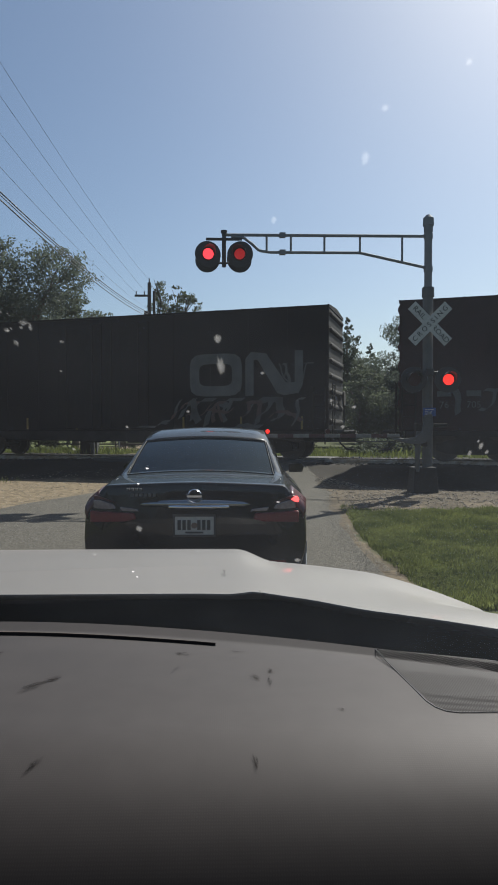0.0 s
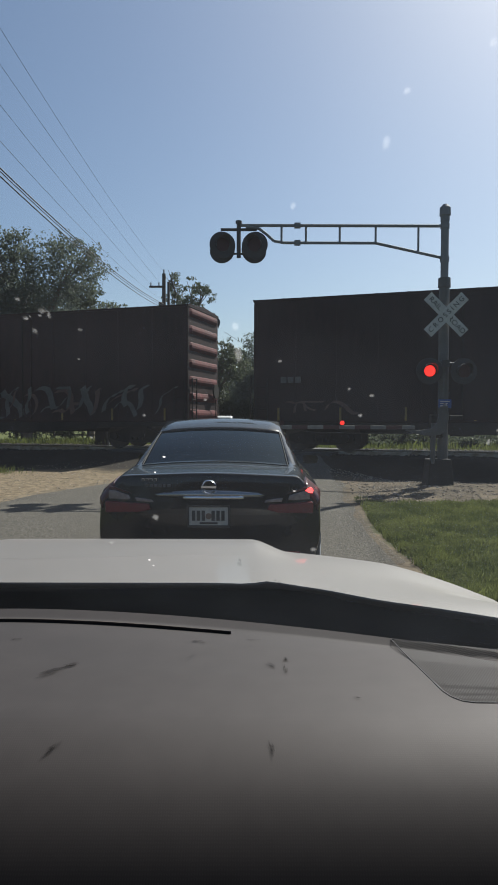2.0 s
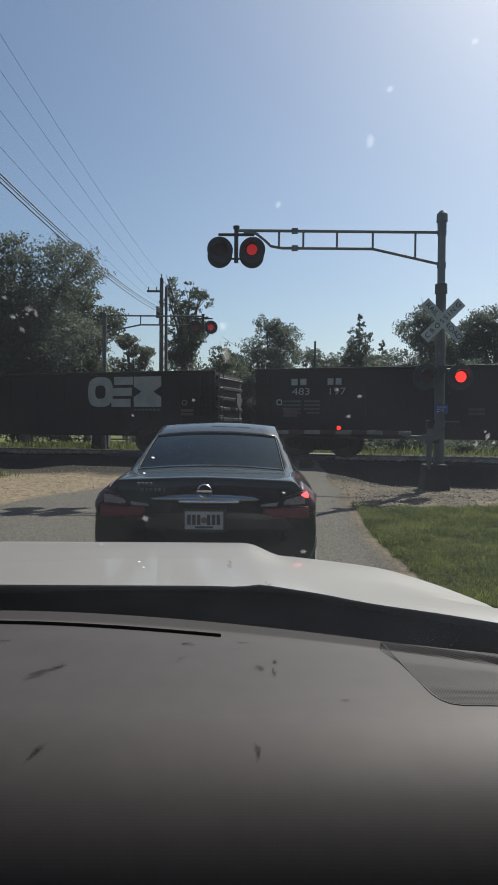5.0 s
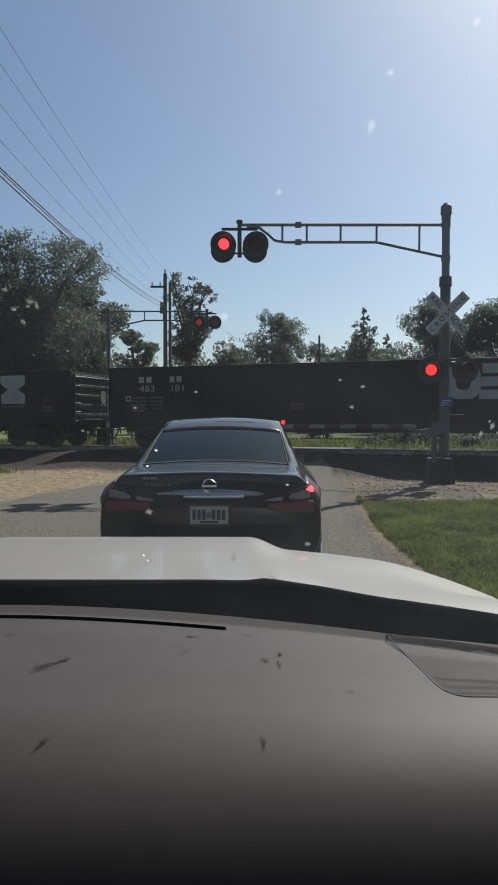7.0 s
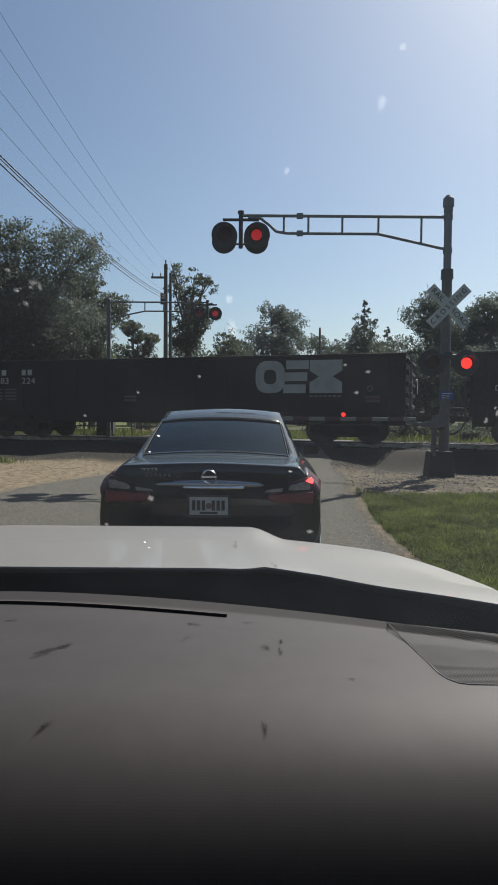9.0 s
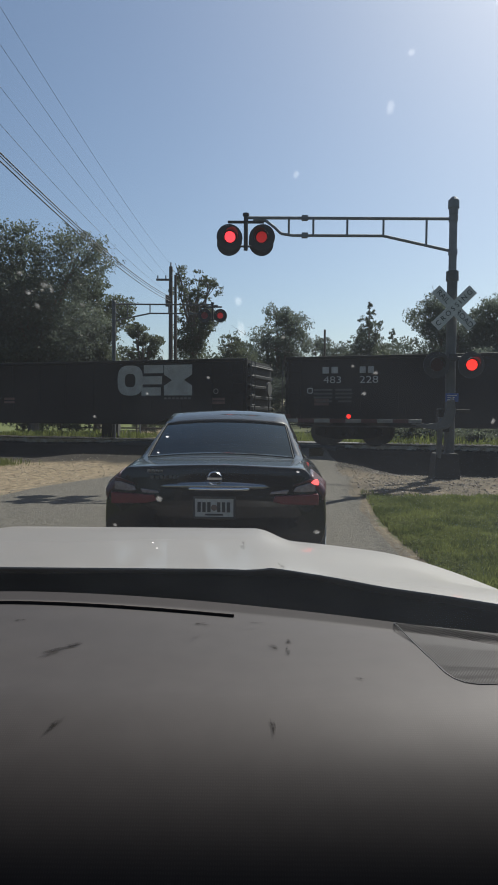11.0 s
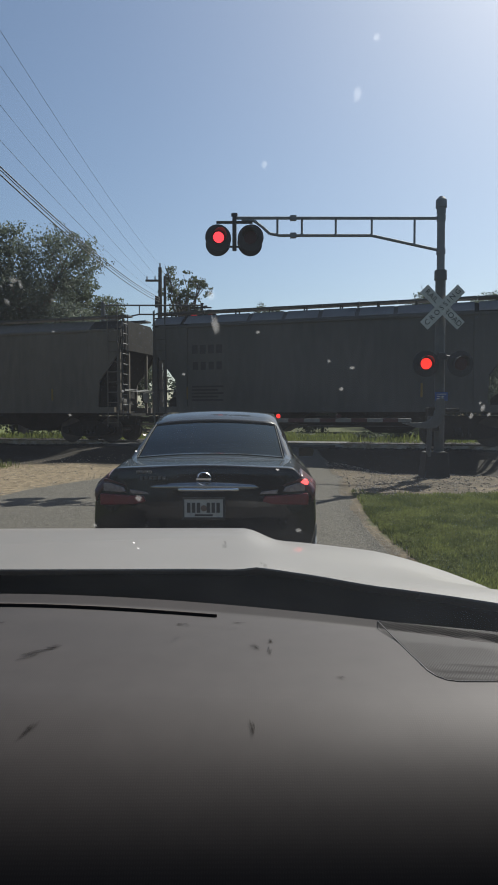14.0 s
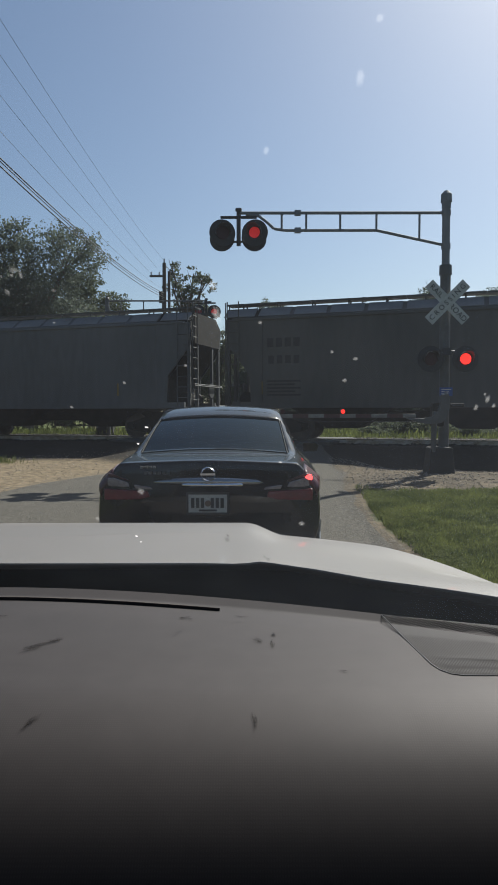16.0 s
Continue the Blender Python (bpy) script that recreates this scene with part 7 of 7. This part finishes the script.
def build_grit():
    """Pale chips of aggregate that show in the worn asphalt."""
    rnd = random.Random(93)
    vs, fs = [], []
    n = 0
    while n < 42000:
        y = 7.0 + 14.0 * rnd.random() ** 1.3
        if rnd.random() < 0.45:
            x = rnd.uniform(0.5, road_right(y) - 0.02)
        else:
            x = rnd.uniform(-5.0 + 0.3 * sstep(9.0, 13.0, y) + 1.4 * sstep(12.3, 17.5, y), -0.9)
        r, a = rnd.uniform(0.004, 0.011), rnd.uniform(0, math.tau)
        z = max(road_z(x, y), 0) - 0.001
        k = len(vs)
        for i in range(4):
            q = r * rnd.uniform(0.7, 1.2)
            vs.append((x + q * math.cos(a + i * 1.57), y + q * math.sin(a + i * 1.57), z))
        vs.append((x, y, z + r * 0.55))
        fs.extend(((k, k + 1, k + 4), (k + 1, k + 2, k + 4), (k + 2, k + 3, k + 4), (k + 3, k, k + 4)))
        n += 1
    me = bpy.data.meshes.new("road_grit")
    me.from_pydata(vs, [], fs)
    me.materials.append(M["chips"])
    tagged(new("road_grit", me), "pale stone chips in worn asphalt", "grit", "", "stuff")


def build_far_vehicle():
    """A white van that waits beyond the crossing, facing it."""
    x, y = -2.35, 60.0
    v = thing("van", "white van waiting on the road beyond the crossing", "van", m=pose(x, y, max(road_z(x, y), 0)))
    W = 0.93
    side = [(0.0, 0.35), (0.0, 0.85), (0.12, 1.0), (0.75, 1.12), (1.35, 1.78), (1.65, 1.92), (4.5, 1.94), (4.75, 1.80), (4.8, 0.40)]
    bm = B()
    loft(bm, [[(sx, a, b) for a, b in side] for sx in (-W, W)])
    body = part("body", bm, "van_white", v, bevel=0.09)
    bm = B()
    loft(bm, [[(-0.80, 0.80, 1.15), (0.80, 0.80, 1.15)], [(-0.72, 1.31, 1.72), (0.72, 1.31, 1.72)], [(-0.72, 1.33, 1.73), (0.72, 1.33, 1.73)], [(-0.80, 0.82, 1.16), (0.80, 0.82, 1.16)]], closed=False, caps=False)
    bmesh.ops.translate(bm, verts=bm.verts, vec=(0, -0.035, 0.03))
    part("windscreen", bm, "tint", v)
    bm = B()
    box(bm, -0.55, 0.55, -0.02, 0.03, 0.55, 0.78)
    part("grille", bm, "trim", v)
    bm = B()
    box(bm, -0.92, 0.92, -0.07, 0.06, 0.34, 0.52)
    part("bumper", bm, "trim", v, bevel=0.03)
    for sd in (-1, 1):
        bm = B()
        rod(bm, (sd * 0.72, -0.03, 0.72), (sd * 0.72, 0.03, 0.72), 0.11, seg=16)
        part("headlight", bm, "chrome", v)
        bm = B()
        box(bm, sd * 0.935 - 0.006, sd * 0.935 + 0.006, 1.25, 2.3, 1.15, 1.68)
        part("side_window", bm, "tint", v)
        bm = B()
        box(bm, sd * 1.06 - 0.09, sd * 1.06 + 0.09, 1.0, 1.1, 1.12, 1.36)
        part("wing_mirror", bm, "trim", v, bevel=0.03)
        for wy in (0.95, 3.9):
            car_wheel(v, sd * 0.82, wy, 0.34)
    return v


def build_far_side():
    # wooden rail fence and posts by the far street
    for x0, y0, n in ((-13.5, 46.5, 5), (-8.0, 45.5, 2)):
        f = thing("fence", "low weathered wooden rail fence in the grass", "fence", m=pose(x0, y0, gz(x0, y0)))
        for i in range(n):
            part("post", box(B(), i * 2.0 - 0.05, i * 2.0 + 0.05, -0.05, 0.05, -0.3, 1.0), "pole", f)
            if i < n - 1:
                for zz in (0.45, 0.85):
                    part("rail", box(B(), i * 2.0 + 0.05, i * 2.0 + 1.95, -0.03, 0.03, zz - 0.05, zz + 0.05), "pole", f)
    x, y = -6.9, 32.2
    c = thing("relay_cabinet", "small weathered brown equipment cabinet beside the rails", "cabinet", m=pose(x, y, gz(x, y)))
    part("body", box(B(), -0.4, 0.4, -0.3, 0.3, 0.08, 0.75), "concrete", c, bevel=0.02)
    part("lid", box(B(), -0.44, 0.44, -0.34, 0.34, 0.75, 0.8), "galv", c)
    part("plinth", box(B(), -0.46, 0.46, -0.36, 0.36, -0.2, 0.08), "concrete", c)
    for x, y in ((-9.3, 41), (-7.6, 44.5), (11.5, 40)):
        p = tagged(part("marker_post", rod(B(), (0, 0, -0.3), (0, 0, 1.0), 0.06, seg=10), "white_paint", None, m=pose(x, y, gz(x, y))), "short white marker post in grass", "post", "marker posts")
    # a pale house among the trees
    hx, hy = 21.2, 84.0
    h = thing("house", "small pale-sided house with a dark gable roof", "house", m=pose(hx, hy, gz(hx, hy), 0, 0, -12))
    part("wall", box(B(), -4.0, 4.0, -3, 3, -0.2, 2.7), "house", h)
    bm = B()
    loft(bm, [[(x, -3.4, 2.65), (x, 0, 4.3), (x, 3.4, 2.65), (x, 3.4, 2.8), (x, 0, 4.48), (x, -3.4, 2.8)] for x in (-4.4, 4.4)])
    part("roof", bm, "roofing", h)
    for wx in (-2.4, 0.9, 2.6):
        w = part("window", box(B(), wx - 0.5, wx + 0.5, -3.05, -3.0, 0.9, 2.1), "sign", h)
        for k in (0, 1):
            part("pane", box(B(), wx - 0.42 + 0.44 * k, wx - 0.02 + 0.44 * k, -3.07, -3.051, 0.98, 2.02), "tint", w)
    part("door", box(B(), -1.0, -0.1, -3.06, -3.0, 0, 2.05), "pole", h)
    for px in (-2.0, 1.4):
        part("porch_post", rod(B(), (px, -4.4, 0), (px, -4.4, 2.5), 0.06, seg=8), "sign", h)
    part("porch_roof", box(B(), -2.4, 1.8, -4.7, -3.0, 2.48, 2.6), "roofing", h)


def build_more():
    build_far_side()
    build_far_vehicle()
    build_grit()
    build_splashes()
    build_dash_details()
    build_stones()
    build_grass()


M["chips"] = mat("aggregate_chip", (0.30, 0.28, 0.245), (0.14, 0.13, 0.115), scale=20, rough=0.9, per_piece=0.6, spec=0.1)
M["van_white"] = mat("van_white_paint", (0.72, 0.72, 0.70), (0.62, 0.62, 0.60), scale=2, rough=0.35, coat=0.5)
# near-black ballast: the shade under the train is put into its colour
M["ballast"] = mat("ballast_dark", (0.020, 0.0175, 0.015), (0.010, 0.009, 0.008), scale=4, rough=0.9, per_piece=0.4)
M["grille"] = mat("grille_plastic", (0.036, 0.034, 0.033), (0.028, 0.027, 0.026), scale=40, rough=0.8, spec=0.2)
M["dash_rim"] = mat("grille_rim_plastic", (0.04, 0.038, 0.037), (0.032, 0.031, 0.03), scale=30, rough=0.4)


build_ground()
build_track()
build_signals()
build_poles()
build_trees()
build_sedan()
OWN, DASHBOARD, SCREEN = build_own_car()
build_train()
build_more()
motions()
